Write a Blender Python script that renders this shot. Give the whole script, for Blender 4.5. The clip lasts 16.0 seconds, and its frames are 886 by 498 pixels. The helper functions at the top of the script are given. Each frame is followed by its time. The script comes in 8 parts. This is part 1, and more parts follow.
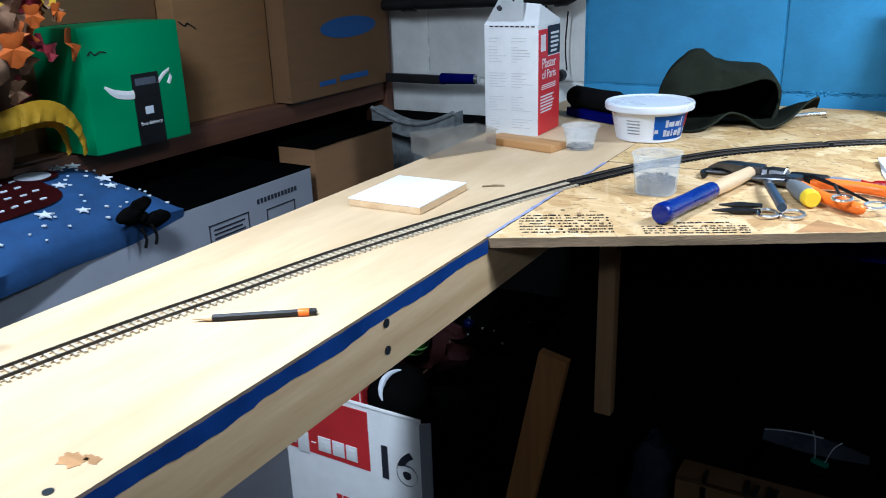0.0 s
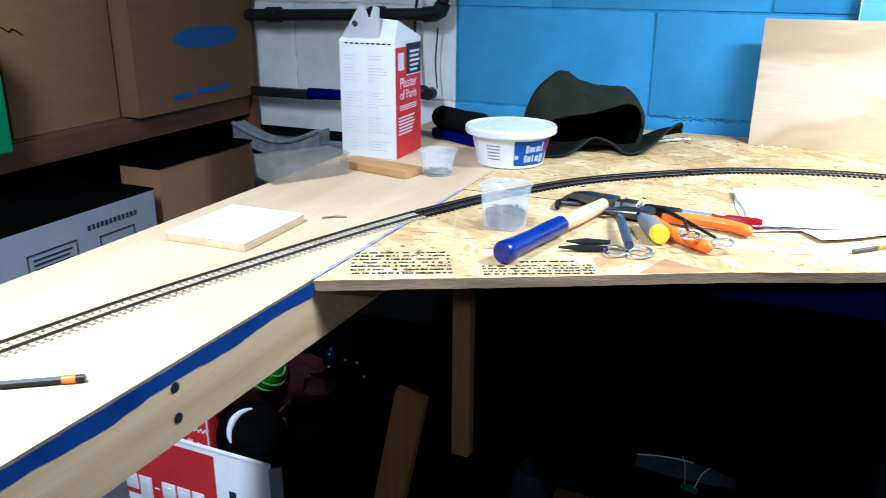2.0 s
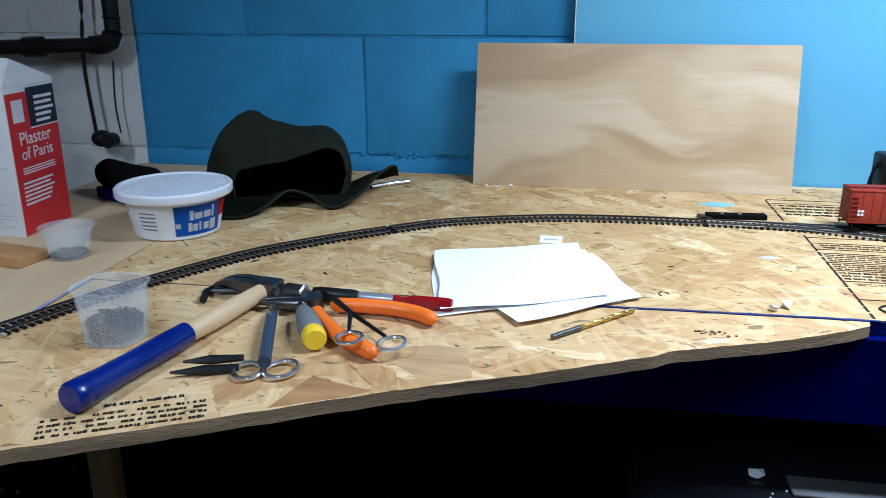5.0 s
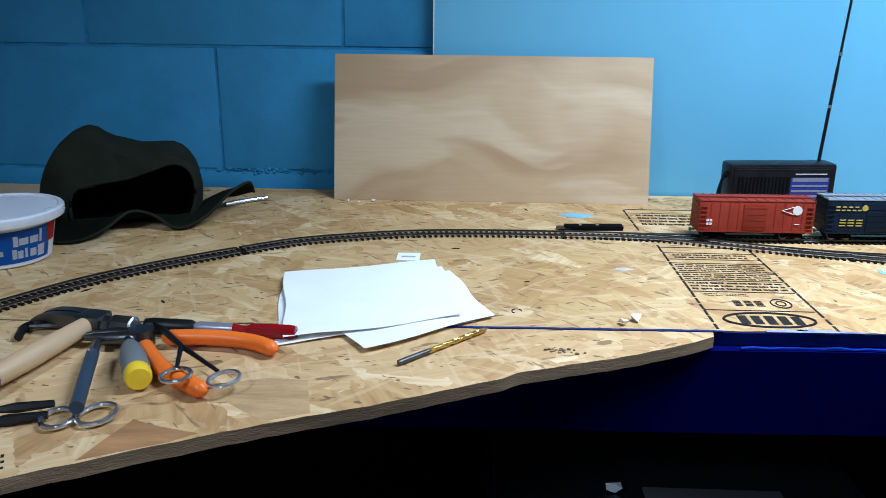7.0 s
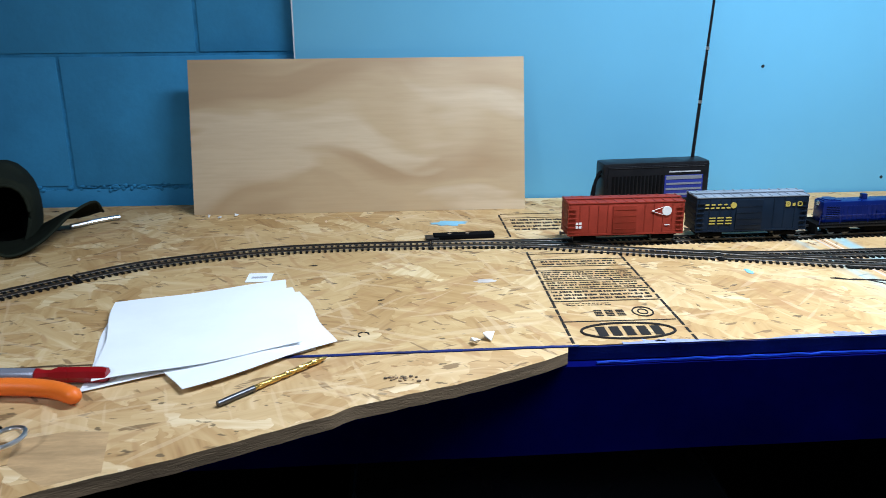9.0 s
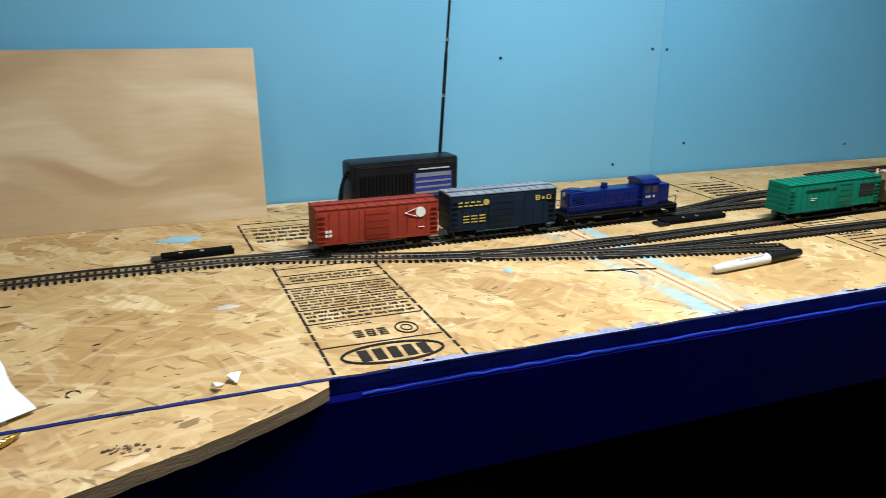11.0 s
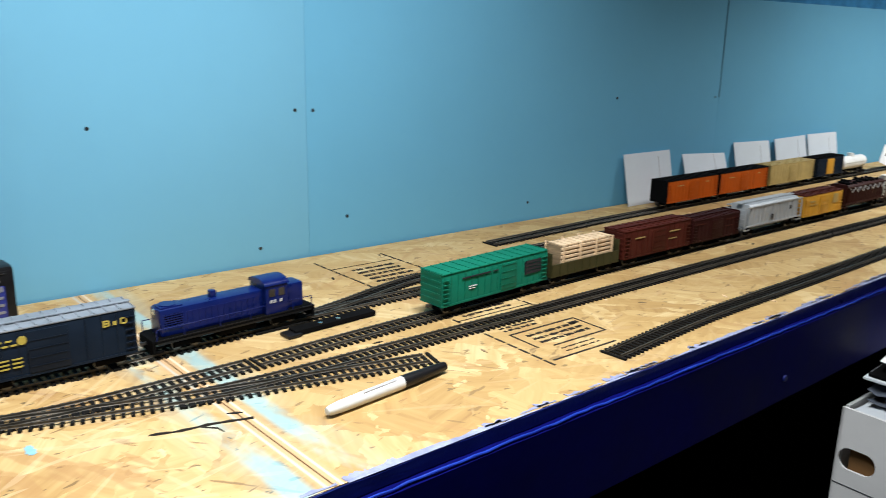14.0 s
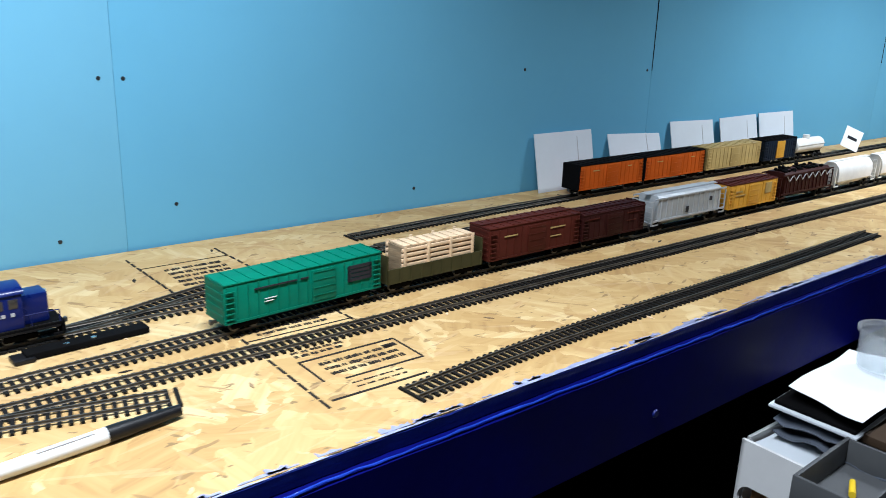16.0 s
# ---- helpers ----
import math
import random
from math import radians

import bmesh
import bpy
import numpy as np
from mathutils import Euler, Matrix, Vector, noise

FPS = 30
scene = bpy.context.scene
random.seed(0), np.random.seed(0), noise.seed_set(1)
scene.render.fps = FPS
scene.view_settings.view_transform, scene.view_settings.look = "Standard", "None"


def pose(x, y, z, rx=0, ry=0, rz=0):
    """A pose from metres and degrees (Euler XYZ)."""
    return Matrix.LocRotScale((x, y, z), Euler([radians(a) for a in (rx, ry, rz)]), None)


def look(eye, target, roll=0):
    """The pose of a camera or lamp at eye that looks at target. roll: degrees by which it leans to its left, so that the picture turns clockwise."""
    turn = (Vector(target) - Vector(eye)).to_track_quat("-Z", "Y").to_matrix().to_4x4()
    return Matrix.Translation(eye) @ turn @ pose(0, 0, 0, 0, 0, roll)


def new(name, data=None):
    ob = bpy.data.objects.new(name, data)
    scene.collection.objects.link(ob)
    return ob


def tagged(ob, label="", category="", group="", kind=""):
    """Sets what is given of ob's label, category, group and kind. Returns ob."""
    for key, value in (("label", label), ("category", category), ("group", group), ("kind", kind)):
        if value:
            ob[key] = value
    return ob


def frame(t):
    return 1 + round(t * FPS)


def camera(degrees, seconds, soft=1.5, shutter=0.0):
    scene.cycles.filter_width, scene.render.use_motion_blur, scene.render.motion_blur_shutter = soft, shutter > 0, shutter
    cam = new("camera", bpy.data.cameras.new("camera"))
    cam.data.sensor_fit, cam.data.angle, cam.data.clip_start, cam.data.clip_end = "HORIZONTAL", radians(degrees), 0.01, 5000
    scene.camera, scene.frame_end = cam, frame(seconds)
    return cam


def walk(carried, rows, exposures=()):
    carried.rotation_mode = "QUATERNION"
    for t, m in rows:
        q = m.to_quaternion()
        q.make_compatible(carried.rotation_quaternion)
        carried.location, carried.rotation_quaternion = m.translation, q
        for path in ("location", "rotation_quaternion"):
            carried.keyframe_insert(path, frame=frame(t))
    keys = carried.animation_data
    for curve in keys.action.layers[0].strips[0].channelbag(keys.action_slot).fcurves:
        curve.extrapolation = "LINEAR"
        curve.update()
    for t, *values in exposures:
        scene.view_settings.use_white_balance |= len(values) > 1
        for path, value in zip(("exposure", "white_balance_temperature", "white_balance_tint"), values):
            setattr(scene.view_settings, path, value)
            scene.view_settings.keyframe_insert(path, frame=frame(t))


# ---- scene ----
# the camera and its walk
cam = camera(57.3, 16.0, soft=0.7, shutter=0.35)
PATH = [
    (0, (0.479, 0.429, 1.223), (-0.49, 2.047, 0.557), -1.9),
    (0.5, (0.481, 0.463, 1.225), (-0.442, 2.112, 0.571), 0.7),
    (1, (0.49, 0.486, 1.228), (-0.394, 2.164, 0.593), 0.7),
    (1.5, (0.496, 0.51, 1.226), (-0.343, 2.205, 0.576), 0.7),
    (2, (0.509, 0.538, 1.228), (-0.256, 2.267, 0.578), 0.3),
    (2.5, (0.539, 0.585, 1.227), (-0.177, 2.335, 0.573), 0.4),
    (3, (0.585, 0.636, 1.234), (-0.126, 2.392, 0.591), -0.4),
    (3.5, (0.611, 0.699, 1.235), (-0.023, 2.487, 0.603), -1.1),
    (4, (0.597, 0.755, 1.226), (0.086, 2.589, 0.613), 0.0),
    (4.2, (0.597, 0.771, 1.228), (0.129, 2.617, 0.615), -0.3),
    (6.3, (0.602, 0.834, 1.235), (0.439, 2.739, 0.647), 1.0),
    (6.5, (0.613, 0.838, 1.236), (0.48, 2.748, 0.658), 0.7),
    (7, (0.634, 0.848, 1.234), (0.563, 2.757, 0.641), 0.6),
    (7.5, (0.651, 0.857, 1.235), (0.614, 2.767, 0.643), 0.6),
    (8, (0.674, 0.865, 1.236), (0.676, 2.774, 0.642), 0.5),
    (8.2, (0.684, 0.871, 1.236), (0.706, 2.78, 0.639), 0.5),
    (10.3, (0.727, 0.973, 1.23), (1.148, 2.843, 0.659), 0.1),
    (10.5, (0.722, 0.982, 1.232), (1.231, 2.832, 0.665), 0.8),
    (11, (0.73, 0.997, 1.224), (1.432, 2.769, 0.62), 0.9),
    (11.5, (0.77, 1.005, 1.225), (1.533, 2.757, 0.636), 1.5),
    (12, (0.836, 1.017, 1.233), (1.617, 2.771, 0.673), 1.3),
    (12.5, (0.905, 1.02, 1.231), (1.678, 2.774, 0.662), 0.8),
    (13, (0.948, 1.037, 1.235), (1.81, 2.749, 0.663), 1.2),
    (13.5, (0.972, 1.082, 1.242), (1.975, 2.732, 0.719), 1.1),
    (14, (0.99, 1.12, 1.242), (2.191, 2.636, 0.733), 1.1),
    (14.5, (1.009, 1.147, 1.232), (2.309, 2.565, 0.684), 1.0),
    (15, (1.068, 1.153, 1.228), (2.362, 2.565, 0.653), 0.4),
    (15.5, (1.154, 1.15, 1.233), (2.392, 2.61, 0.655), 1.3),
    (16, (1.238, 1.136, 1.233), (2.425, 2.639, 0.657), 1.9),
]
LIGHT = [(0, 1.36, 5350, 10), (0.8, 1.68, 5300, 10), (3.0, 1.75, 5100, 10), (4.2, 0.95, 5200, 10), (6.3, 0.08, 5200, 10), (8.2, 0.06, 5300, 10), (10.3, -0.04, 6000, 10), (11.2, -0.12, 6400, 9), (11.9, -0.14, 5850, 3),
         (12.5, -0.15, 5650, 0), (13.4, -0.12, 5700, 0), (14.0, 0.0, 6600, 10), (14.8, 0.14, 6350, 10), (16, 0.20, 5950, 10)]
walk(cam, [(t, look(eye, target, roll)) for t, eye, target, roll in PATH], LIGHT)

# world, lamps and exposure
T = 0.95
world = bpy.data.worlds.new("basement")
scene.world = world
world.use_nodes = True
world.node_tree.nodes["Background"].inputs[0].default_value = (0.02, 0.024, 0.03, 1)
world.node_tree.nodes["Background"].inputs[1].default_value = 0.05


def area_lamp(name, eye, target, wide, deep, watts, colour, spread=180):
    data = bpy.data.lights.new(name, "AREA")
    data.shape, data.size, data.size_y, data.energy, data.color, data.spread = "RECTANGLE", wide, deep, watts, colour, radians(spread)
    lamp = new(name, data)
    lamp.matrix_world = look(eye, target)
    return lamp


WHITE = (0.92, 0.97, 1.0)
area_lamp("bench_tube_lamp", (1.27, 1.48, 1.86), (1.27, 1.52, 0.95), 0.85, 0.09, 14.2, WHITE, 134)
area_lamp("short_table_lamp", (-0.08, 0.56, 1.84), (-0.06, 0.95, 0.90), 0.09, 0.40, 4.1, WHITE, 120)
area_lamp("far_tube_lamp", (3.10, 1.40, 1.90), (3.10, 1.44, 0.95), 0.95, 0.09, 14.2, WHITE, 112)
area_lamp("ceiling_lamp", (1.38, -0.75, 2.05), (0.35, 1.4, 0.6), 0.60, 0.15, 1.1, WHITE, 110)


# materials
def shader(name):
    m = bpy.data.materials.new(name)
    m.use_nodes = True
    nt = m.node_tree
    return m, nt.nodes, nt.links, nt.nodes["Principled BSDF"]


def coords(n, l, scale=(1, 1, 1), turn=0.0, kind="Object"):
    """The coordinates, turned about z and then stretched."""
    out = n.new("ShaderNodeTexCoord").outputs[kind]
    if turn:
        r = n.new("ShaderNodeVectorRotate")
        r.rotation_type = "Z_AXIS"
        r.inputs["Angle"].default_value = radians(turn)
        l.new(out, r.inputs["Vector"])
        out = r.outputs[0]
    mp = n.new("ShaderNodeMapping")
    mp.inputs["Scale"].default_value = scale
    l.new(out, mp.inputs["Vector"])
    return mp.outputs["Vector"]


def noise_node(n, l, vec, scale, detail=4, rough=0.6):
    t = n.new("ShaderNodeTexNoise")
    t.inputs["Scale"].default_value, t.inputs["Detail"].default_value, t.inputs["Roughness"].default_value = scale, detail, rough
    l.new(vec, t.inputs["Vector"])
    return t.outputs["Fac"]


def ramp(n, l, fac, stops, mode="LINEAR"):
    r = n.new("ShaderNodeValToRGB")
    r.color_ramp.interpolation = mode
    while len(r.color_ramp.elements) < len(stops):
        r.color_ramp.elements.new(0.5)
    for e, (p, c) in zip(r.color_ramp.elements, stops):
        e.position = p
        e.color = (*c, 1) if len(c) == 3 else c
    l.new(fac, r.inputs["Fac"])
    return r.outputs["Color"]


def grey(n, l, fac, lo, hi, a=0.0, b=1.0):
    r = n.new("ShaderNodeMapRange")
    r.inputs["From Min"].default_value, r.inputs["From Max"].default_value = lo, hi
    r.inputs["To Min"].default_value, r.inputs["To Max"].default_value = a, b
    l.new(fac, r.inputs["Value"])
    return r.outputs["Result"]


def mix(n, l, fac, a, b, mode="MIX"):
    x = n.new("ShaderNodeMix")
    x.data_type, x.blend_type = "RGBA", mode
    for sock, v in ((x.inputs["Factor"], fac), (x.inputs["A"], a), (x.inputs["B"], b)):
        if isinstance(v, (int, float)):
            sock.default_value = v
        elif isinstance(v, tuple):
            sock.default_value = (*v, 1)
        else:
            l.new(v, sock)
    return x.outputs["Result"]


def bump(n, l, b, height, strength, distance=0.001):
    x = n.new("ShaderNodeBump")
    x.inputs["Strength"].default_value, x.inputs["Distance"].default_value = strength, distance
    l.new(height, x.inputs["Height"])
    l.new(x.outputs["Normal"], b.inputs["Normal"])


def surface(name, colour, rough=0.5, metal=0.0, vary=0.15, scale=40.0, relief=0.1, spec=0.3, stretch=(1, 1, 1), coat=0.0):
    """A plain material with grain and wear at two scales."""
    m, n, l, b = shader(name)
    vec = coords(n, l, stretch)
    fine, broad = noise_node(n, l, vec, scale * 6, 3), noise_node(n, l, vec, scale * 0.5, 3)
    dark, light = tuple(c * (1 - vary) for c in colour), tuple(min(1, c * (1 + vary)) for c in colour)
    base = ramp(n, l, broad, [(0.3, dark), (0.7, light)])
    base = mix(n, l, grey(n, l, fine, 0.3, 0.7, 0, vary), base, tuple(c * 0.6 for c in colour))
    l.new(base, b.inputs["Base Color"])
    l.new(grey(n, l, broad, 0.3, 0.7, max(0.03, rough - 0.08), min(1, rough + 0.08)), b.inputs["Roughness"])
    b.inputs["Metallic"].default_value = metal
    b.inputs["Specular IOR Level"].default_value = spec
    b.inputs["Coat Weight"].default_value = coat
    bump(n, l, b, fine, relief, 0.0006)
    return m


def osb(name, pale, splice=False, gold=1.0, fewer=0.0, slivers=0.46, calm=0.0):
    """Strand board: patches of grain turned every way, pale splinters, dark flecks."""
    m, n, l, b = shader(name)

    def flakes(scale, stretch, turn):
        warp = n.new("ShaderNodeTexNoise")
        l.new(coords(n, l, (9, 9, 9)), warp.inputs["Vector"])
        add = n.new("ShaderNodeVectorMath"); add.operation = "MULTIPLY_ADD"
        l.new(warp.outputs["Color"], add.inputs[0])
        add.inputs[1].default_value = (0.9, 0.9, 0.0)
        l.new(coords(n, l, (scale, scale * stretch, 1), turn), add.inputs[2])
        v = n.new("ShaderNodeTexVoronoi")
        v.inputs["Scale"].default_value = 1.0
        l.new(add.outputs[0], v.inputs["Vector"])
        sep = n.new("ShaderNodeSeparateColor")
        l.new(v.outputs["Color"], sep.inputs["Color"])
        rot = n.new("ShaderNodeVectorRotate")
        rot.rotation_type = "Z_AXIS"
        l.new(coords(n, l), rot.inputs["Vector"])
        l.new(grey(n, l, sep.outputs[0], 0, 1, -1.5, 1.5), rot.inputs["Angle"])
        mp = n.new("ShaderNodeMapping")
        mp.inputs["Scale"].default_value = (10, 95, 1)
        l.new(rot.outputs[0], mp.inputs["Vector"])
        grain = noise_node(n, l, mp.outputs[0], 1.0, 3, 0.6)
        t = n.new("ShaderNodeMath"); t.operation = "MULTIPLY_ADD"
        l.new(sep.outputs[1], t.inputs[0]); t.inputs[1].default_value = 0.60
        l.new(grey(n, l, grain, 0.3, 0.7, 0.06, 0.50), t.inputs[2])
        return t.outputs[0], sep.outputs[2]

    one, _ = flakes(8, 3.4, 14)
    two, gate = flakes(9, 3.2, -58)
    three, gate3 = flakes(12, 3.4, 44)
    tone = one
    for other, g, cut in ((two, gate, 0.5), (three, gate3, 0.62)):
        x = n.new("ShaderNodeMix")
        l.new(grey(n, l, g, cut, cut + 0.02), x.inputs[0]), l.new(tone, x.inputs[2]), l.new(other, x.inputs[3])
        tone = x.outputs[0]
    p, g = pale, pale * gold
    col = ramp(n, l, tone, [(0.05, (0.27 * p, 0.145 * p, 0.055 * g)), (0.26, (0.46 * p, 0.29 * p, 0.118 * g)), (0.52, (0.585 * p, 0.41 * p, 0.19 * g)),
                            (0.78, (0.69 * p, 0.515 * p, 0.27 * g)), (0.97, (0.84 * p, 0.70 * p, 0.44 * g))])
    broad = noise_node(n, l, coords(n, l), 4.0, 3)
    col = mix(n, l, grey(n, l, broad, 0.46, 0.72, 0, 0.40), col, (0.46 * p, 0.295 * p, 0.125 * p))
    pale_patch = noise_node(n, l, coords(n, l, (5, 9, 5), 30), 1.0, 4)
    col = mix(n, l, grey(n, l, pale_patch, 0.54, 0.74, 0, 0.28), col, (0.77 * p, 0.62 * p, 0.38 * p))
    # short dark flecks, warm brown slips, then long pale slivers lying every way
    for sx, sy, turn, lo, tint, k in ((34, 120, -20, 0.645, (0.12, 0.07, 0.03), 0.8), (26, 140, 50, 0.65, (0.14, 0.08, 0.035), 0.75), (70, 120, 8, 0.66, (0.055, 0.04, 0.025), 0.85),
                                      (11, 42, 64, 0.62, (0.36, 0.20, 0.08), 0.55), (9, 40, -35, 0.62, (0.38, 0.22, 0.09), 0.5)):
        f = noise_node(n, l, coords(n, l, (sx, sy, sx), turn), 1.0, 2, 0.5)
        col = mix(n, l, grey(n, l, f, lo + fewer, lo + fewer + 0.035, 0, k), col, tint)
    for sx, sy, turn, lo, k in ((9, 110, 24, 0.670, 1.0), (10, 120, -14, 0.675, 1.0), (11, 120, 72, 0.685, 0.9), (8, 95, -48, 0.685, 0.9)):
        f = noise_node(n, l, coords(n, l, (sx, sy, sx), turn), 1.0, 1, 0.4)
        col = mix(n, l, grey(n, l, f, lo, lo + 0.02, 0, k * slivers), col, (0.80 * p, 0.64 * p, 0.40 * p))
    if calm:
        col = mix(n, l, calm, col, (0.56 * p, 0.385 * p, 0.175 * p))
    col = mix(n, l, 1.0, col, (1.0, 0.935, 0.90), "MULTIPLY")
    if splice:
        # two pale filler lines and smeared blue paint along the joint of the boards
        sx = n.new("ShaderNodeSeparateXYZ")
        l.new(coords(n, l), sx.inputs["Vector"])

        def line(off, half):
            a = n.new("ShaderNodeMath"); a.operation = "MULTIPLY_ADD"
            l.new(sx.outputs["Y"], a.inputs[0]); a.inputs[1].default_value = 0.055; a.inputs[2].default_value = -1.3205 - off
            s = n.new("ShaderNodeMath"); s.operation = "ADD"
            l.new(sx.outputs["X"], s.inputs[0]), l.new(a.outputs[0], s.inputs[1])
            d = n.new("ShaderNodeMath"); d.operation = "ABSOLUTE"
            l.new(s.outputs[0], d.inputs[0])
            return grey(n, l, d.outputs[0], half, half * 0.6)
        smear = noise_node(n, l, coords(n, l, (22, 9, 22)), 1.0, 4)
        for off, half, amount in ((-0.023, 0.013, 0.62), (0.023, 0.011, 0.62), (-0.034, 0.028, 0.18), (0.030, 0.026, 0.14)):
            k = n.new("ShaderNodeMath"); k.operation = "MULTIPLY"
            l.new(line(off, half), k.inputs[0]), l.new(grey(n, l, smear, 0.42, 0.60, 0, amount), k.inputs[1])
            col = mix(n, l, k.outputs[0], col, (0.24, 0.48, 0.54))
        col = mix(n, l, line(0.0, 0.0115), col, (0.54, 0.345, 0.18))
        col = mix(n, l, line(-0.0055, 0.0016), col, (0.50, 0.46, 0.38))
        col = mix(n, l, line(0.0055, 0.0014), col, (0.70, 0.58, 0.42))
        col = mix(n, l, line(0.0, 0.0010), col, (0.30, 0.16, 0.07))
    l.new(col, b.inputs["Base Color"])
    b.inputs["Roughness"].default_value = 0.62
    b.inputs["Specular IOR Level"].default_value = 0.25
    bump(n, l, b, tone, 0.25, 0.0008)
    return m


def timber(name, pale, dark, stretch=(3, 60, 60), turn=0, rough=0.6, knots=True):
    m, n, l, b = shader(name)
    vec = coords(n, l, stretch, turn)
    w = noise_node(n, l, vec, 1.0, 5, 0.55)
    col = ramp(n, l, w, [(0.25, dark), (0.5, tuple((a + c) / 2 for a, c in zip(pale, dark))), (0.72, pale)])
    if knots:
        v = n.new("ShaderNodeTexVoronoi")
        l.new(coords(n, l, (7, 7, 7)), v.inputs["Vector"])
        v.inputs["Scale"].default_value = 1.0
        col = mix(n, l, grey(n, l, v.outputs["Distance"], 0.09, 0.03, 0, 0.75), col, tuple(c * 0.35 for c in dark))
    fine = noise_node(n, l, coords(n, l, tuple(s * 7 for s in stretch), turn), 1.0, 2)
    col = mix(n, l, grey(n, l, fine, 0.4, 0.7, 0, 0.2), col, dark)
    l.new(col, b.inputs["Base Color"])
    b.inputs["Roughness"].default_value = rough
    bump(n, l, b, w, 0.15, 0.0006)
    return m


def plywood_face(name):
    """Rotary-cut veneer: soft brown and cream flames lying lengthwise, a whorl, and a fine pore grain."""
    m, n, l, b = shader(name)

    def flame(sx, sz, shift, lo, hi, amount):
        warp = n.new("ShaderNodeTexNoise")
        warp.inputs["Scale"].default_value, warp.inputs["Detail"].default_value = 1.0, 1
        l.new(coords(n, l, (4, 4, 6)), warp.inputs["Vector"])
        add = n.new("ShaderNodeVectorMath"); add.operation = "MULTIPLY_ADD"
        l.new(warp.outputs["Color"], add.inputs[0])
        add.inputs[1].default_value = (0.6, 0.6, 2.0)
        mp = n.new("ShaderNodeMapping")
        mp.inputs["Scale"].default_value, mp.inputs["Location"].default_value = (sx, sx, sz), (shift, 0, shift * 1.7)
        l.new(n.new("ShaderNodeTexCoord").outputs["Object"], mp.inputs["Vector"])
        l.new(mp.outputs[0], add.inputs[2])
        return grey(n, l, noise_node(n, l, add.outputs[0], 1.0, 3, 0.45), lo, hi, 0, amount)

    col = mix(n, l, flame(2.6, 13, 3.1, 0.47, 0.60, 0.85), (0.525, 0.380, 0.212), (0.405, 0.265, 0.135))
    col = mix(n, l, flame(2.2, 11, 7.7, 0.53, 0.58, 0.8), col, (0.635, 0.50, 0.325))
    col = mix(n, l, flame(7.0, 30, 1.3, 0.50, 0.62, 0.35), col, (0.46, 0.315, 0.165))
    rings = n.new("ShaderNodeTexWave")
    rings.wave_type, rings.rings_direction = "RINGS", "Y"
    rings.inputs["Scale"].default_value, rings.inputs["Distortion"].default_value, rings.inputs["Detail Scale"].default_value = 3.2, 2.5, 1.2
    mp = n.new("ShaderNodeMapping")
    mp.inputs["Location"].default_value, mp.inputs["Scale"].default_value = (-0.150, 0, -0.11), (1.3, 1.0, 0.9)
    l.new(n.new("ShaderNodeTexCoord").outputs["Object"], mp.inputs["Vector"])
    l.new(mp.outputs[0], rings.inputs["Vector"])
    d = n.new("ShaderNodeVectorMath"); d.operation = "LENGTH"
    l.new(mp.outputs[0], d.inputs[0])
    k = n.new("ShaderNodeMath"); k.operation = "MULTIPLY"
    l.new(grey(n, l, d.outputs["Value"], 0.11, 0.02, 0, 0.5), k.inputs[0]), l.new(rings.outputs["Fac"], k.inputs[1])
    col = mix(n, l, k.outputs[0], col, (0.62, 0.47, 0.29))
    fine = noise_node(n, l, coords(n, l, (14, 14, 190)), 1.0, 3)
    col = mix(n, l, grey(n, l, fine, 0.42, 0.75, 0, 0.20), col, (0.36, 0.225, 0.11))
    l.new(col, b.inputs["Base Color"])
    b.inputs["Roughness"].default_value = 0.55
    bump(n, l, b, fine, 0.12, 0.0004)
    return m


def clear_plastic(name, tint=(0.9, 0.93, 0.95), rough=0.12, frost=0.35, cloudy=0.3):
    m, n, l, b = shader(name)
    out = n["Material Output"]
    tr, mx = n.new("ShaderNodeBsdfTransparent"), n.new("ShaderNodeMixShader")
    tr.inputs["Color"].default_value = (*tint, 1)
    b.inputs["Base Color"].default_value = (*tint, 1)
    b.inputs["Roughness"].default_value = rough
    cloud = noise_node(n, l, coords(n, l), 60, 3)
    l.new(grey(n, l, cloud, 0.3, 0.7, frost * (1 - cloudy), frost * (1 + cloudy)), mx.inputs["Fac"])
    l.new(tr.outputs[0], mx.inputs[1]), l.new(b.outputs[0], mx.inputs[2]), l.new(mx.outputs[0], out.inputs["Surface"])
    return m


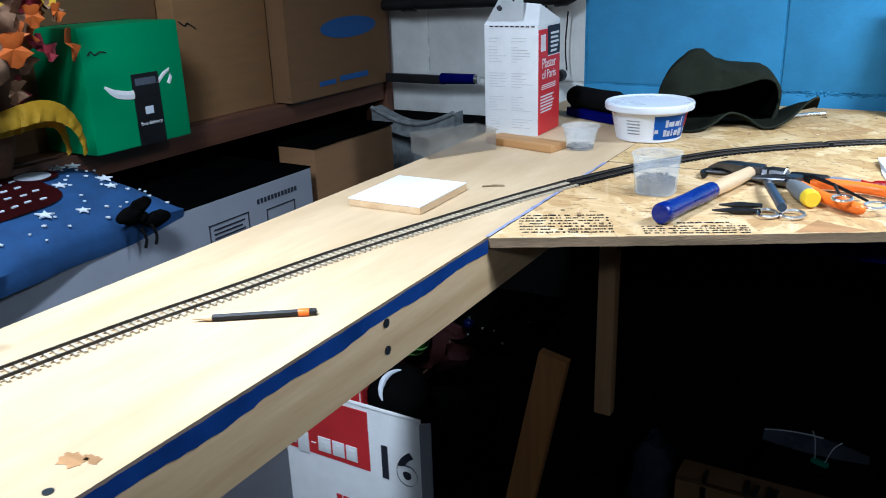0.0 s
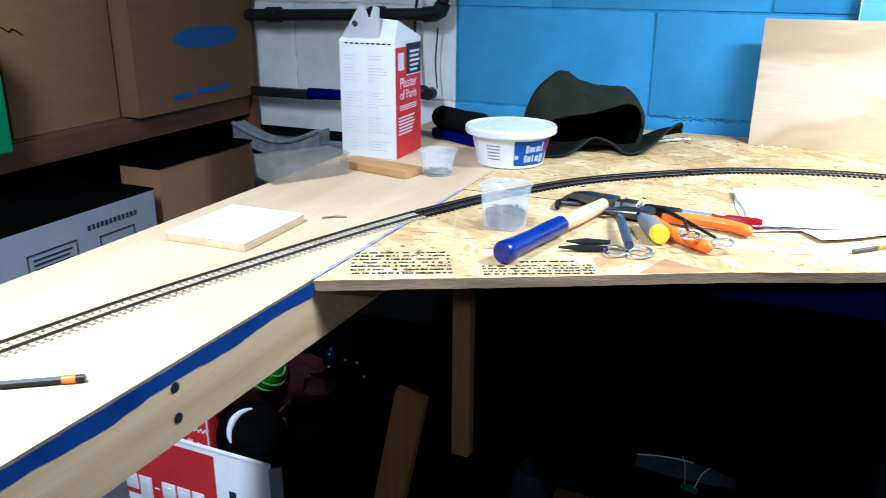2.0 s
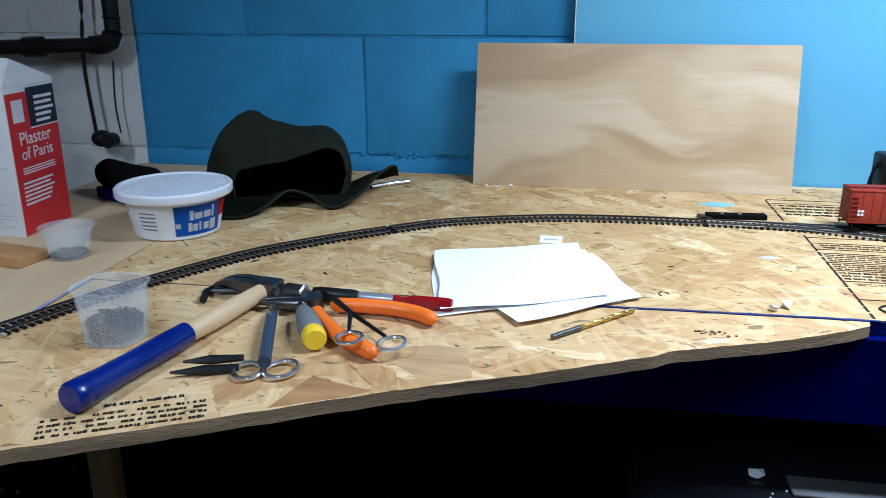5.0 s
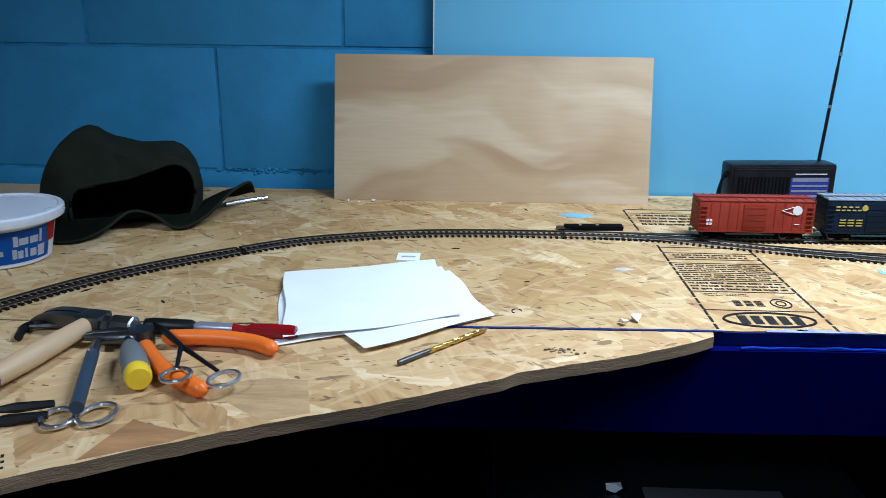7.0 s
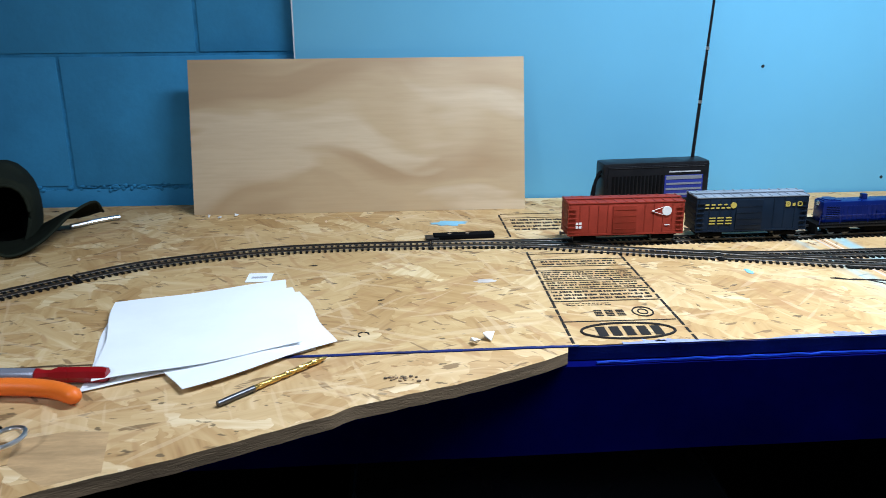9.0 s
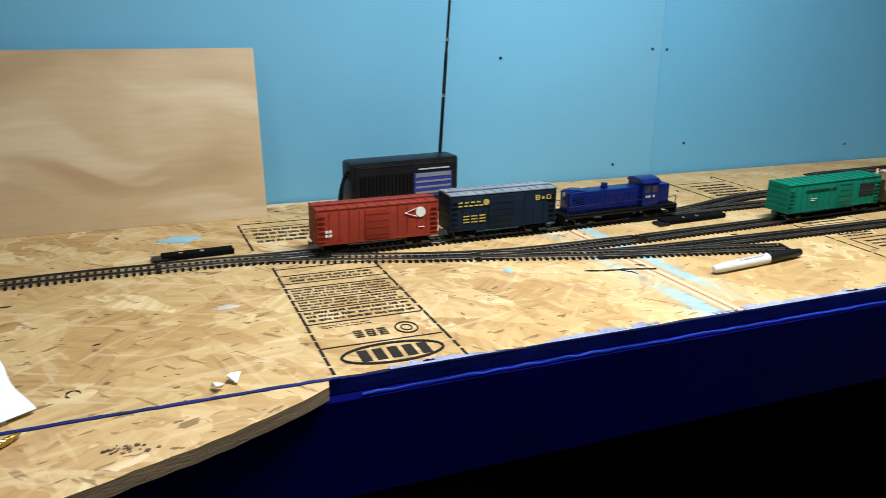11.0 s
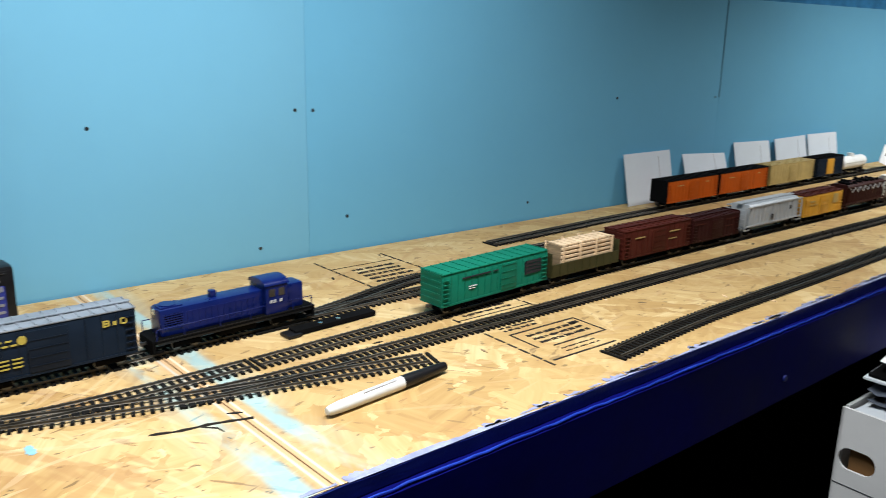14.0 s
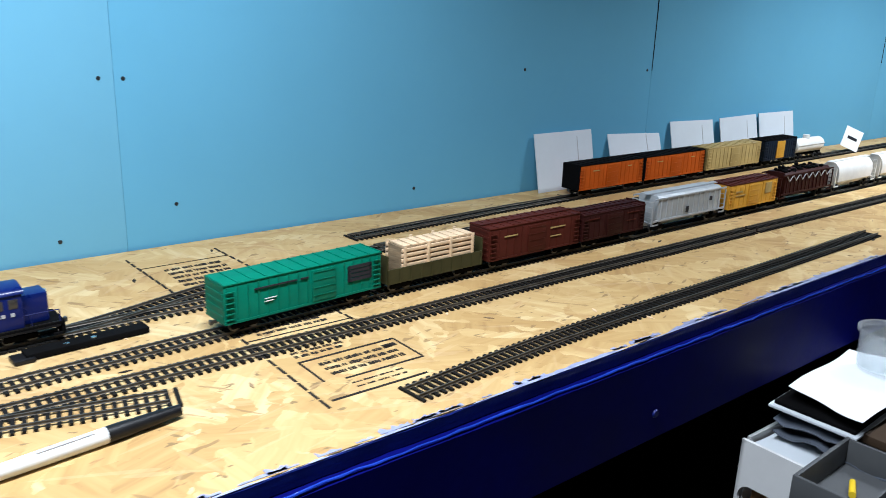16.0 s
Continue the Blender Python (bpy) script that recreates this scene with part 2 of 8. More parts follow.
M = {
    "osb": osb("strand_board", 0.94, fewer=0.020, slivers=0.32, calm=0.16), "osb_splice": osb("strand_board_spliced", 0.86, True, 0.92, 0.022, 0.36, 0.12), "osb_far": osb("strand_board_golden", 0.79, True, 0.88, 0.030, 0.22, 0.34), "osb_left": timber("pale_board", (0.64, 0.48, 0.29), (0.47, 0.32, 0.17), (20, 4, 20)),
    "osb_edge": surface("strand_board_edge", (0.27, 0.185, 0.105), 0.85, vary=0.5, scale=60, relief=0.9, stretch=(0.35, 0.35, 3)),
    "pine": timber("pine", (0.66, 0.475, 0.265), (0.46, 0.29, 0.13), (55, 5, 55)),
    # pine darkened to carry the dimness under the tables
    "pine_shaded": timber("pine_in_shade", (0.30, 0.175, 0.075), (0.21, 0.115, 0.046), (60, 60, 4)),
    "orange_wood": timber("stained_board", (0.30, 0.13, 0.03), (0.19, 0.075, 0.018), (60, 60, 4), knots=False),
    "shelf_wood": timber("red_brown_shelf", (0.15, 0.058, 0.027), (0.075, 0.028, 0.013), (60, 4, 60), knots=False),
    "ply": plywood_face("plywood_veneer"),
    "ply_edge": timber("plywood_edge", (0.5, 0.34, 0.18), (0.30, 0.18, 0.09), (8, 8, 300), knots=False),
    "blue_edge": surface("blue_edge_paint", (0.010, 0.045, 0.20), 0.45, vary=0.3, scale=50, relief=0.3),
    "edge_navy": surface("navy_edge_paint", (0.003, 0.008, 0.10), 0.35, vary=0.4, scale=60, relief=0.5, coat=0.1),
    # blue raised above the fascia's own, for its lit top edge
    "lip_highlight": surface("highlight_blue_lip", (0.014, 0.042, 0.33), 0.16, vary=0.35, scale=40, relief=0.4, coat=0.4),
    "lavender": surface("thin_lavender_paint", (0.27, 0.29, 0.45), 0.6, vary=0.4, scale=80),
    "navy": surface("navy_fascia_paint", (0.0008, 0.0016, 0.080), 0.6, vary=0.25, scale=18, relief=0.25, spec=0.05),
    # first panel is lighter: partly its own tint, partly lamp glare
    "foam": surface("light_blue_wall_panel", (0.175, 0.455, 0.65), 0.75, vary=0.035, scale=5, relief=0.12, spec=0.15),
    "foam_b": surface("light_blue_wall_panel_second", (0.143, 0.412, 0.612), 0.75, vary=0.035, scale=5, relief=0.12, spec=0.15),
    "block_blue": surface("blue_painted_block", (0.065, 0.275, 0.50), 0.75, vary=0.10, scale=25, relief=0.6, spec=0.2),
    "block_white": surface("white_painted_block", (0.66, 0.66, 0.62), 0.8, vary=0.10, scale=25, relief=0.6, spec=0.2),
    "mortar": surface("painted_mortar", (0.058, 0.25, 0.46), 0.9, vary=0.3, scale=60, relief=0.8, spec=0.1),
    "mortar_white": surface("painted_mortar_pale", (0.60, 0.60, 0.56), 0.9, vary=0.3, scale=60, relief=0.8, spec=0.1),
    # near black: darkness of the floor and under-table wall put into the colour
    "concrete": surface("unlit_concrete", (0.0035, 0.0034, 0.0033), 0.95, vary=0.3, scale=8, relief=0.4, spec=0.03),
    # near black so the enclosing walls return little bounce light
    "low_bounce": surface("low_bounce_wall", (0.02, 0.02, 0.02), 0.9, vary=0.2, scale=6, relief=0.2),
    "tie": surface("black_tie_plastic", (0.007, 0.0065, 0.006), 0.7, vary=0.2, scale=200, spec=0.15),
    "rail": surface("weathered_rail", (0.045, 0.036, 0.028), 0.45, 0.35, vary=0.4, scale=150),
    "rail_bright": surface("worn_nickel_rail", (0.095, 0.083, 0.068), 0.36, 0.45, vary=0.35, scale=150),
    # ties coloured pale for the lamp's glare on dark plastic
    "tie_glare": surface("glare_pale_ties", (0.45, 0.38, 0.27), 0.75, vary=0.25, scale=200, spec=0.2),
    "black": surface("black_plastic", (0.007, 0.007, 0.008), 0.4, vary=0.2, scale=80, spec=0.3),
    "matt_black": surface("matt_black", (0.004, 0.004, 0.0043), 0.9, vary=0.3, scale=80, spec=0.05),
    "ink": surface("black_stamp_ink", (0.016, 0.012, 0.009), 0.85, vary=0.5, scale=120),
    "loco_blue": surface("blue_locomotive_paint", (0.0022, 0.0095, 0.092), 0.32, vary=0.12, scale=90, coat=0.15),
    "boxcar_navy": surface("dusty_navy_car_paint", (0.0035, 0.010, 0.022), 0.5, vary=0.2, scale=90, spec=0.2),
    "roof_grey": surface("grey_car_roof", (0.21, 0.235, 0.27), 0.5, vary=0.2, scale=90),
    "yellow_letter": surface("yellow_lettering", (0.46, 0.36, 0.07), 0.5, vary=0.1),
    "red_car": surface("oxide_red_car_paint", (0.235, 0.030, 0.016), 0.5, vary=0.2, scale=80, spec=0.15),
    "green_car": surface("jade_green_car_paint", (0.004, 0.150, 0.092), 0.5, vary=0.12, scale=80, spec=0.15),
    "olive_car": surface("olive_car_paint", (0.045, 0.042, 0.015), 0.55, vary=0.2, scale=80),
    "brown_car": surface("brown_car_paint", (0.068, 0.013, 0.008), 0.55, vary=0.2, scale=80, spec=0.15),
    "dark_brown_car": surface("dark_brown_car_paint", (0.032, 0.007, 0.006), 0.55, vary=0.2, scale=80, spec=0.15),
    "silver_car": surface("silver_grey_car_paint", (0.42, 0.44, 0.46), 0.45, 0.15, vary=0.1, scale=80),
    "yellow_car": surface("yellow_car_paint", (0.60, 0.30, 0.03), 0.5, vary=0.15, scale=80),
    "orange_car": surface("orange_car_paint", (0.46, 0.082, 0.007), 0.5, vary=0.15, scale=80, spec=0.15),
    "tan_car": surface("tan_car_paint", (0.42, 0.30, 0.11), 0.55, vary=0.2, scale=80),
    "white_car": surface("white_car_paint", (0.72, 0.71, 0.68), 0.5, vary=0.08, scale=80),
    "cream_wood": surface("cream_wood_strip", (0.72, 0.52, 0.33), 0.65, vary=0.2, scale=120),
    "white": surface("white_paint", (0.80, 0.80, 0.78), 0.55, vary=0.05),
    "paper": surface("white_paper", (0.85, 0.86, 0.87), 0.8, vary=0.03, scale=30, relief=0.15),
    "card": surface("pale_grey_card", (0.62, 0.66, 0.70), 0.7, vary=0.05, scale=20),
    "cardboard": surface("brown_cardboard", (0.25, 0.130, 0.050), 0.8, vary=0.10, scale=20, relief=0.2, stretch=(1, 1, 6)),
    # darker copy of the cardboard, with the boxes' shade in its colour
    "cardboard_shaded": surface("shaded_cardboard", (0.160, 0.084, 0.035), 0.8, vary=0.10, scale=20, relief=0.2, stretch=(1, 1, 6)),
    "green_box": surface("green_carton_print", (0.006, 0.25, 0.085), 0.5, vary=0.08, scale=12, relief=0.1),
    "white_box": surface("grey_white_carton", (0.66, 0.66, 0.66), 0.7, vary=0.06, scale=15),
    # white carton greyed down, its dim light put into the colour
    "carton_shaded": surface("shaded_white_carton", (0.19, 0.20, 0.225), 0.7, vary=0.08, scale=15),
    "ink_faded": surface("faded_stamp_ink", (0.13, 0.095, 0.06), 0.85, vary=0.6, scale=160),
    "red": surface("red_print", (0.55, 0.028, 0.03), 0.5, vary=0.12, scale=30),
    "carton": surface("printed_carton_white", (0.66, 0.66, 0.65), 0.5, vary=0.05, scale=60),
    "print_grey": surface("faded_grey_print", (0.42, 0.42, 0.43), 0.6, vary=0.15, scale=200),
    "print_faint": surface("faint_print", (0.54, 0.54, 0.54), 0.6, vary=0.1, scale=200),
    "print_dark": surface("dark_print", (0.02, 0.022, 0.03), 0.5, vary=0.2),
    "blue_print": surface("bright_blue_print", (0.02, 0.14, 0.55), 0.4, vary=0.08),
    "blue_faded": surface("faded_blue_print", (0.018, 0.085, 0.26), 0.6, vary=0.2, scale=60),
    "tub_white": surface("white_tub_plastic", (0.72, 0.75, 0.80), 0.3, vary=0.03, scale=30, relief=0.03),
    "felt": surface("dark_olive_felt", (0.017, 0.0205, 0.0132), 0.95, vary=0.3, scale=60, relief=0.6, spec=0.1),
    # black for shade inside the hat, and the bow's and ornament's own black
    "hat_inside": surface("flat_black_and_hat_shade", (0.003, 0.003, 0.003), 1.0, vary=0.3, scale=60, spec=0.0),
    "steel": surface("polished_steel", (0.80, 0.80, 0.80), 0.30, 1.0, vary=0.1, scale=80),
    "dark_steel": surface("dark_steel", (0.12, 0.12, 0.125), 0.35, 0.9, vary=0.2, scale=80),
    "iron": surface("black_iron_pipe", (0.018, 0.017, 0.017), 0.45, 0.4, vary=0.3, scale=60, relief=0.3),
    "hammer_blue": surface("blue_rubber_grip", (0.004, 0.014, 0.15), 0.28, vary=0.12, scale=60, coat=0.3),
    "hickory": timber("hickory_handle", (0.68, 0.50, 0.30), (0.52, 0.34, 0.17), (80, 8, 80), knots=False, rough=0.4),
    "orange_grip": surface("orange_vinyl_grip", (0.80, 0.17, 0.015), 0.35, vary=0.08, scale=60),
    "grey_grip": surface("grey_rubber_grip", (0.16, 0.17, 0.17), 0.5, vary=0.12, scale=60),
    "slate_grip": surface("slate_blue_grip", (0.035, 0.055, 0.085), 0.4, vary=0.15, scale=60),
    "yellow": surface("yellow_plastic", (0.80, 0.55, 0.02), 0.35, vary=0.08),
    "red_plastic": surface("dark_red_plastic", (0.24, 0.006, 0.008), 0.25, vary=0.1),
    "brass": surface("gold_titanium_coating", (0.62, 0.40, 0.10), 0.3, 0.9, vary=0.2, scale=150),
    "marker_white": surface("pale_grey_marker", (0.62, 0.62, 0.60), 0.35, vary=0.04),
    "clear": clear_plastic("clear_plastic", (0.93, 0.95, 0.96), 0.1, 0.17), "frosted": clear_plastic("frosted_bin_plastic", (0.86, 0.84, 0.80), 0.25, 0.07, 0.3),
    # dark brown: shade on the carton's side, plus brown folders and hem
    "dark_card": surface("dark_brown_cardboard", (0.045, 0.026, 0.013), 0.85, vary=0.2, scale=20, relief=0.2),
    "dull_sheet": surface("grey_blue_plastic_sheet", (0.10, 0.115, 0.145), 0.3, vary=0.15, scale=30),
    "stain": surface("brown_stain", (0.37, 0.195, 0.078), 0.65, vary=0.3, scale=60, stretch=(0.6, 3, 1)),
    "stain_pale": surface("faint_brown_stain", (0.47, 0.30, 0.14), 0.65, vary=0.3, scale=60, stretch=(0.6, 3, 1)),
    "cloth_red": surface("deep_red_cloth", (0.013, 0.0008, 0.0009), 0.8, vary=0.3, scale=60, relief=0.5, spec=0.15),
    # near-black standing in for deep shade under the shelf and inside boxes
    "shade_black": surface("deep_shade_black", (0.0012, 0.0012, 0.0013), 1.0, vary=0.3, scale=60, spec=0.0),
    "seam_blue": surface("worn_blue_seam_paint", (0.008, 0.018, 0.13), 0.5, vary=0.4, scale=80),
    "wrinkled_bag": surface("dark_glossy_bag", (0.02, 0.026, 0.04), 0.18, vary=0.3, scale=60, relief=1.0, spec=0.6),
    "tote": surface("glossy_black_tote", (0.007, 0.0085, 0.012), 0.24, vary=0.2, scale=15, spec=0.6),
    "tray_grey": surface("grey_plastic_tray", (0.085, 0.088, 0.092), 0.45, vary=0.08),
    "silver_dial": surface("silver_dial", (0.30, 0.31, 0.36), 0.3, 0.4, vary=0.1),
    "dial_blue": surface("blue_dial", (0.03, 0.04, 0.22), 0.3, vary=0.1),
    "fabric_blue": surface("blue_print_fabric", (0.016, 0.055, 0.15), 0.85, vary=0.2, scale=60, relief=0.5),
    "fabric_red": surface("dark_red_fabric", (0.042, 0.0035, 0.004), 0.9, vary=0.25, scale=60, relief=0.5, spec=0.08),
    "leaf_orange": surface("orange_leaf", (0.45, 0.10, 0.012), 0.6, vary=0.3, scale=60),
    "leaf_yellow": surface("yellow_petal", (0.55, 0.33, 0.015), 0.6, vary=0.25, scale=40),
    "leaf_red": surface("wine_leaf", (0.22, 0.02, 0.03), 0.6, vary=0.3, scale=60),
    "burlap": surface("tan_burlap", (0.30, 0.17, 0.10), 0.9, vary=0.35, scale=120, relief=0.9),
    "strip_wood": timber("orange_tan_strip", (0.50, 0.27, 0.10), (0.36, 0.18, 0.06), (4, 70, 70), knots=False),
    "wicker": surface("brown_wicker", (0.11, 0.05, 0.025), 0.7, vary=0.4, scale=90, relief=0.8),
    "ball_green": surface("green_glass_ball", (0.020, 0.100, 0.003), 0.16, 0.1, vary=0.3, scale=30),
    "ball_stripe": surface("pale_green_glitter", (0.09, 0.21, 0.05), 0.6, vary=0.3, scale=120),
    "ball_blue": surface("blue_glass_ball", (0.0012, 0.003, 0.026), 0.10, 0.3, vary=0.1),
    "ballast": surface("black_grit", (0.02, 0.02, 0.022), 0.7, vary=0.5, scale=200, relief=1.0),
    "smear_blue": surface("pale_blue_paint_smear", (0.24, 0.48, 0.60), 0.7, vary=0.2, scale=60),
    "smear_pale": surface("pale_lavender_smear", (0.60, 0.53, 0.46), 0.7, vary=0.2, scale=90),
    "screw": surface("tarnished_screw", (0.05, 0.06, 0.07), 0.4, 0.7, vary=0.3),
    "basin": clear_plastic("smoky_plastic", (0.25, 0.27, 0.27), 0.15, 0.6),
}


# building helpers
def bx(bm, x0, x1, y0, y1, z0, z1, bev=0.0, m=None):
    r = bmesh.ops.create_cube(bm, size=1.0, matrix=Matrix.Translation(((x0 + x1) / 2, (y0 + y1) / 2, (z0 + z1) / 2)) @ Matrix.Diagonal((x1 - x0, y1 - y0, z1 - z0, 1)))
    vs = r["verts"]
    if bev:
        es = list({e for v in vs for e in v.link_edges})
        g = bmesh.ops.bevel(bm, geom=es, offset=bev, segments=2, affect="EDGES", profile=0.6)
        vs = list({v for f in g["faces"] for v in f.verts} | {v for v in vs if v.is_valid})
    if m is not None:
        bmesh.ops.transform(bm, matrix=m, verts=vs)
    return bm


def cy(bm, p0, p1, r0, r1=None, n=20, caps=True):
    p0, p1 = Vector(p0), Vector(p1)
    d = p1 - p0
    q = Vector((0, 0, 1)).rotation_difference(d).to_matrix().to_4x4()
    bmesh.ops.create_cone(bm, cap_ends=caps, segments=n, radius1=r0, radius2=r0 if r1 is None else r1, depth=d.length,
                          matrix=Matrix.Translation((p0 + p1) / 2) @ q)
    return bm


def ball(bm, c, r, sx=1, sy=1, sz=1, n=20):
    bmesh.ops.create_uvsphere(bm, u_segments=n, v_segments=max(8, n // 2), radius=r, matrix=Matrix.Translation(c) @ Matrix.Diagonal((sx, sy, sz, 1)))
    return bm


def prism(bm, pts, z0, z1):
    lo, hi = [bm.verts.new((x, y, z0)) for x, y in pts], [bm.verts.new((x, y, z1)) for x, y in pts]
    k = len(pts)
    bm.faces.new(list(reversed(lo))), bm.faces.new(hi)
    for i in range(k):
        bm.faces.new((lo[i], lo[(i + 1) % k], hi[(i + 1) % k], hi[i]))
    bmesh.ops.recalc_face_normals(bm, faces=bm.faces[:])
    return bm


def lathe(bm, prof, c=(0, 0, 0), n=32):
    """Turn a profile of (radius, height) round the upright axis through c."""
    rings = [[bm.verts.new((c[0] + r * math.cos(2 * math.pi * i / n), c[1] + r * math.sin(2 * math.pi * i / n), c[2] + z)) for i in range(n)] for r, z in prof]
    for a, b in zip(rings, rings[1:]):
        for i in range(n):
            bm.faces.new((a[i], a[(i + 1) % n], b[(i + 1) % n], b[i]))
    return bm


def spline(pts, step):
    """Points at even steps along a smooth curve through pts."""
    ps = [Vector((*p, 0)) if len(p) == 2 else Vector(p) for p in pts]
    ext = [2 * ps[0] - ps[1], *ps, 2 * ps[-1] - ps[-2]]
    fine = []
    for a, b, c, d in zip(ext, ext[1:], ext[2:], ext[3:]):
        for k in range(12):
            t = k / 12
            fine.append(0.5 * (2 * b + (c - a) * t + (2 * a - 5 * b + 4 * c - d) * t * t + (3 * b - a - 3 * c + d) * t ** 3))
    fine.append(ps[-1])
    out, left = [fine[0]], step
    for a, b in zip(fine, fine[1:]):
        seg = (b - a).length
        at = 0.0
        while seg - at >= left and seg > 0:
            at += left
            out.append(a + (b - a) * (at / seg))
            left = step
        left -= seg - at
    return out


def tube(bm, pts, r, n=8, closed=False):
    ps = [Vector(p) for p in pts]
    k = len(ps)
    rings = []
    for i, p in enumerate(ps):
        d = (ps[(i + 1) % k] - ps[i - 1]) if closed else (ps[min(i + 1, k - 1)] - ps[max(i - 1, 0)])
        d = d.normalized() if d.length > 1e-9 else Vector((0, 0, 1))
        side = d.cross(Vector((0, 0, 1)))
        side = d.cross(Vector((1, 0, 0))) if side.length < 0.1 else side
        side.normalize()
        up = side.cross(d)
        rr = r[i] if isinstance(r, (list, tuple)) else r
        rings.append([bm.verts.new(p + rr * (math.cos(2 * math.pi * j / n) * side + math.sin(2 * math.pi * j / n) * up)) for j in range(n)])
    for i in range(k if closed else k - 1):
        a, b = rings[i], rings[(i + 1) % k]
        for j in range(n):
            bm.faces.new((a[j], a[(j + 1) % n], b[(j + 1) % n], b[j]))
    if not closed:
        bm.faces.new(list(reversed(rings[0]))), bm.faces.new(rings[-1])
    bmesh.ops.recalc_face_normals(bm, faces=bm.faces[:])
    return bm


def part(name, bm, material, parent=None, label="", m=None):
    me = bpy.data.meshes.new(name)
    bm.to_mesh(me)
    bm.free()
    me.materials.append(M[material] if isinstance(material, str) else material)
    me.polygons.foreach_set("use_smooth", [True] * len(me.polygons))
    me.set_sharp_from_angle(angle=radians(38))
    ob = new(name, me)
    if parent is not None:
        ob.parent = parent
    if m is not None:
        ob.matrix_local = m
    if label:
        ob["label"] = label
    return ob


def thing(name, label, category, m=None, group="", kind=""):
    ob = new(name)
    ob.empty_display_size = 0.02
    if m is not None:
        ob.matrix_world = m
    return tagged(ob, label, category, group, kind)


def B():
    return bmesh.new()


def bar(x0, x1, y0, y1, z0, z1, bev=0.0):
    return bx(B(), x0, x1, y0, y1, z0, z1, bev)


def lettering(words, size, material, parent, m, label="", depth=0.0002, bold=0.0):
    """Words in the built-in font as a thin mesh."""
    cu = bpy.data.curves.new("words", "FONT")
    cu.body, cu.size, cu.extrude, cu.align_x, cu.align_y = words, size, depth, "CENTER", "CENTER"
    cu.offset = bold
    tmp = bpy.data.objects.new("words", cu)
    scene.collection.objects.link(tmp)
    me = bpy.data.meshes.new_from_object(tmp.evaluated_get(bpy.context.evaluated_depsgraph_get()))
    bpy.data.objects.remove(tmp)
    me.materials.clear()
    me.materials.append(M[material])
    ob = new("lettering", me)
    ob.parent = parent
    ob.matrix_local = m
    if label:
        ob["label"] = label
    return ob


# ---- large structure
def y_front(x):
    return 1.528 + 0.021 * (x - 0.66)


WALL_Y, FOAM_Y, EDGE_X, BACK_X = 2.085, 2.062, 0.105, -0.15

tagged(part("floor", bar(-1.6, 5.0, -1.6, 2.3, -0.1, 0.0), "concrete"), "concrete basement floor, near black for the unlit room", "floor", kind="structure")
# added plain ceiling and walls close the room, dark to keep bounce low
tagged(part("ceiling", bar(-1.6, 5.0, -1.6, 2.3, 2.5, 2.6), "low_bounce"), "added ceiling, near black to cut bounce light", "ceiling", kind="structure")
tagged(part("wall_west", bar(-1.6, -1.5, -1.6, 2.3, 0, 2.5), "low_bounce"), "added wall behind the shelves, near black to cut bounce light", "wall", kind="structure")
tagged(part("wall_east", bar(4.9, 5.0, -1.6, 2.3, 0, 2.5), "low_bounce"), "added east wall, near black to cut bounce light", "wall", kind="structure")
tagged(part("wall_south", bar(-1.6, 5.0, -1.7, -1.6, 0, 2.5), "low_bounce"), "added wall behind the camera, near black to cut bounce light", "wall", kind="structure")
wall_north = tagged(part("wall_north", bar(-0.15, 5.0, WALL_Y + 0.0022, 2.3, T, 2.5), "mortar"), "concrete block wall painted medium blue with visible joints", "wall", kind="structure")
wall_pale = tagged(part("wall_north_pale", bar(-1.6, -0.15, WALL_Y + 0.0022, 2.3, 0.888, 2.5), "mortar_white"), "concrete block wall painted off-white behind black pipes", "wall", kind="structure")

# wall below the tables is coloured near black for the shade there
tagged(part("wall_north_base", prism(B(), [(-1.6, WALL_Y + 0.004), (5.0, WALL_Y + 0.004), (5.0, 2.3), (-1.6, 2.3)], 0.0, 0.887), "concrete"), "wall below the tabletop, near black for its shade", "wall", kind="structure")
SPLIT = -0.15
for row in range(-3, 4):
    z0, z1 = 0.972 + 0.188 * row + 0.0025, 0.972 + 0.188 * (row + 1) - 0.0025
    first = 0.242 if row % 2 == 0 else 0.048
    for k in range(-5, 4):
        x0, x1 = first + 0.388 * k + 0.0025, first + 0.388 * (k + 1) - 0.0025
        x0 = max(x0, -1.595)
        if x0 > 0.85 or x1 < -1.58:
            continue
        for a, b in ((x0, min(x1, SPLIT)), (max(x0, SPLIT), x1)):
            if b - a < 0.012:
                continue
            blue = a >= SPLIT - 0.001
            dy = random.uniform(-0.0006, 0.0006)
            # blocks under table height take the shade colour instead of their paint
            if row == -1:
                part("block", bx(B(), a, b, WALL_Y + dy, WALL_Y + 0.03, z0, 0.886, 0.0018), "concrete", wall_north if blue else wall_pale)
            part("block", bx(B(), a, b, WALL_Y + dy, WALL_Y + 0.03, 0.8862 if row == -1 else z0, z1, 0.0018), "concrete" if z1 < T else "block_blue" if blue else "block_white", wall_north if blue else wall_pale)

q = random.Random(88)
crumbs = B()
for i in range(95):
    near = i < 75
    x = min(0.50, max(0.18, q.gauss(0.34, 0.075))) if near else q.uniform(-0.12, 0.57)
    r = q.uniform(0.0008, 0.0032) if near else q.uniform(0.0006, 0.0013)
    ball(crumbs, (x, WALL_Y + 0.0004, (0.972 if near or i % 2 else 1.160) + q.gauss(-0.0005, 0.0024)), r, q.uniform(0.9, 2.0), 0.7, q.uniform(0.6, 1.2), 6)
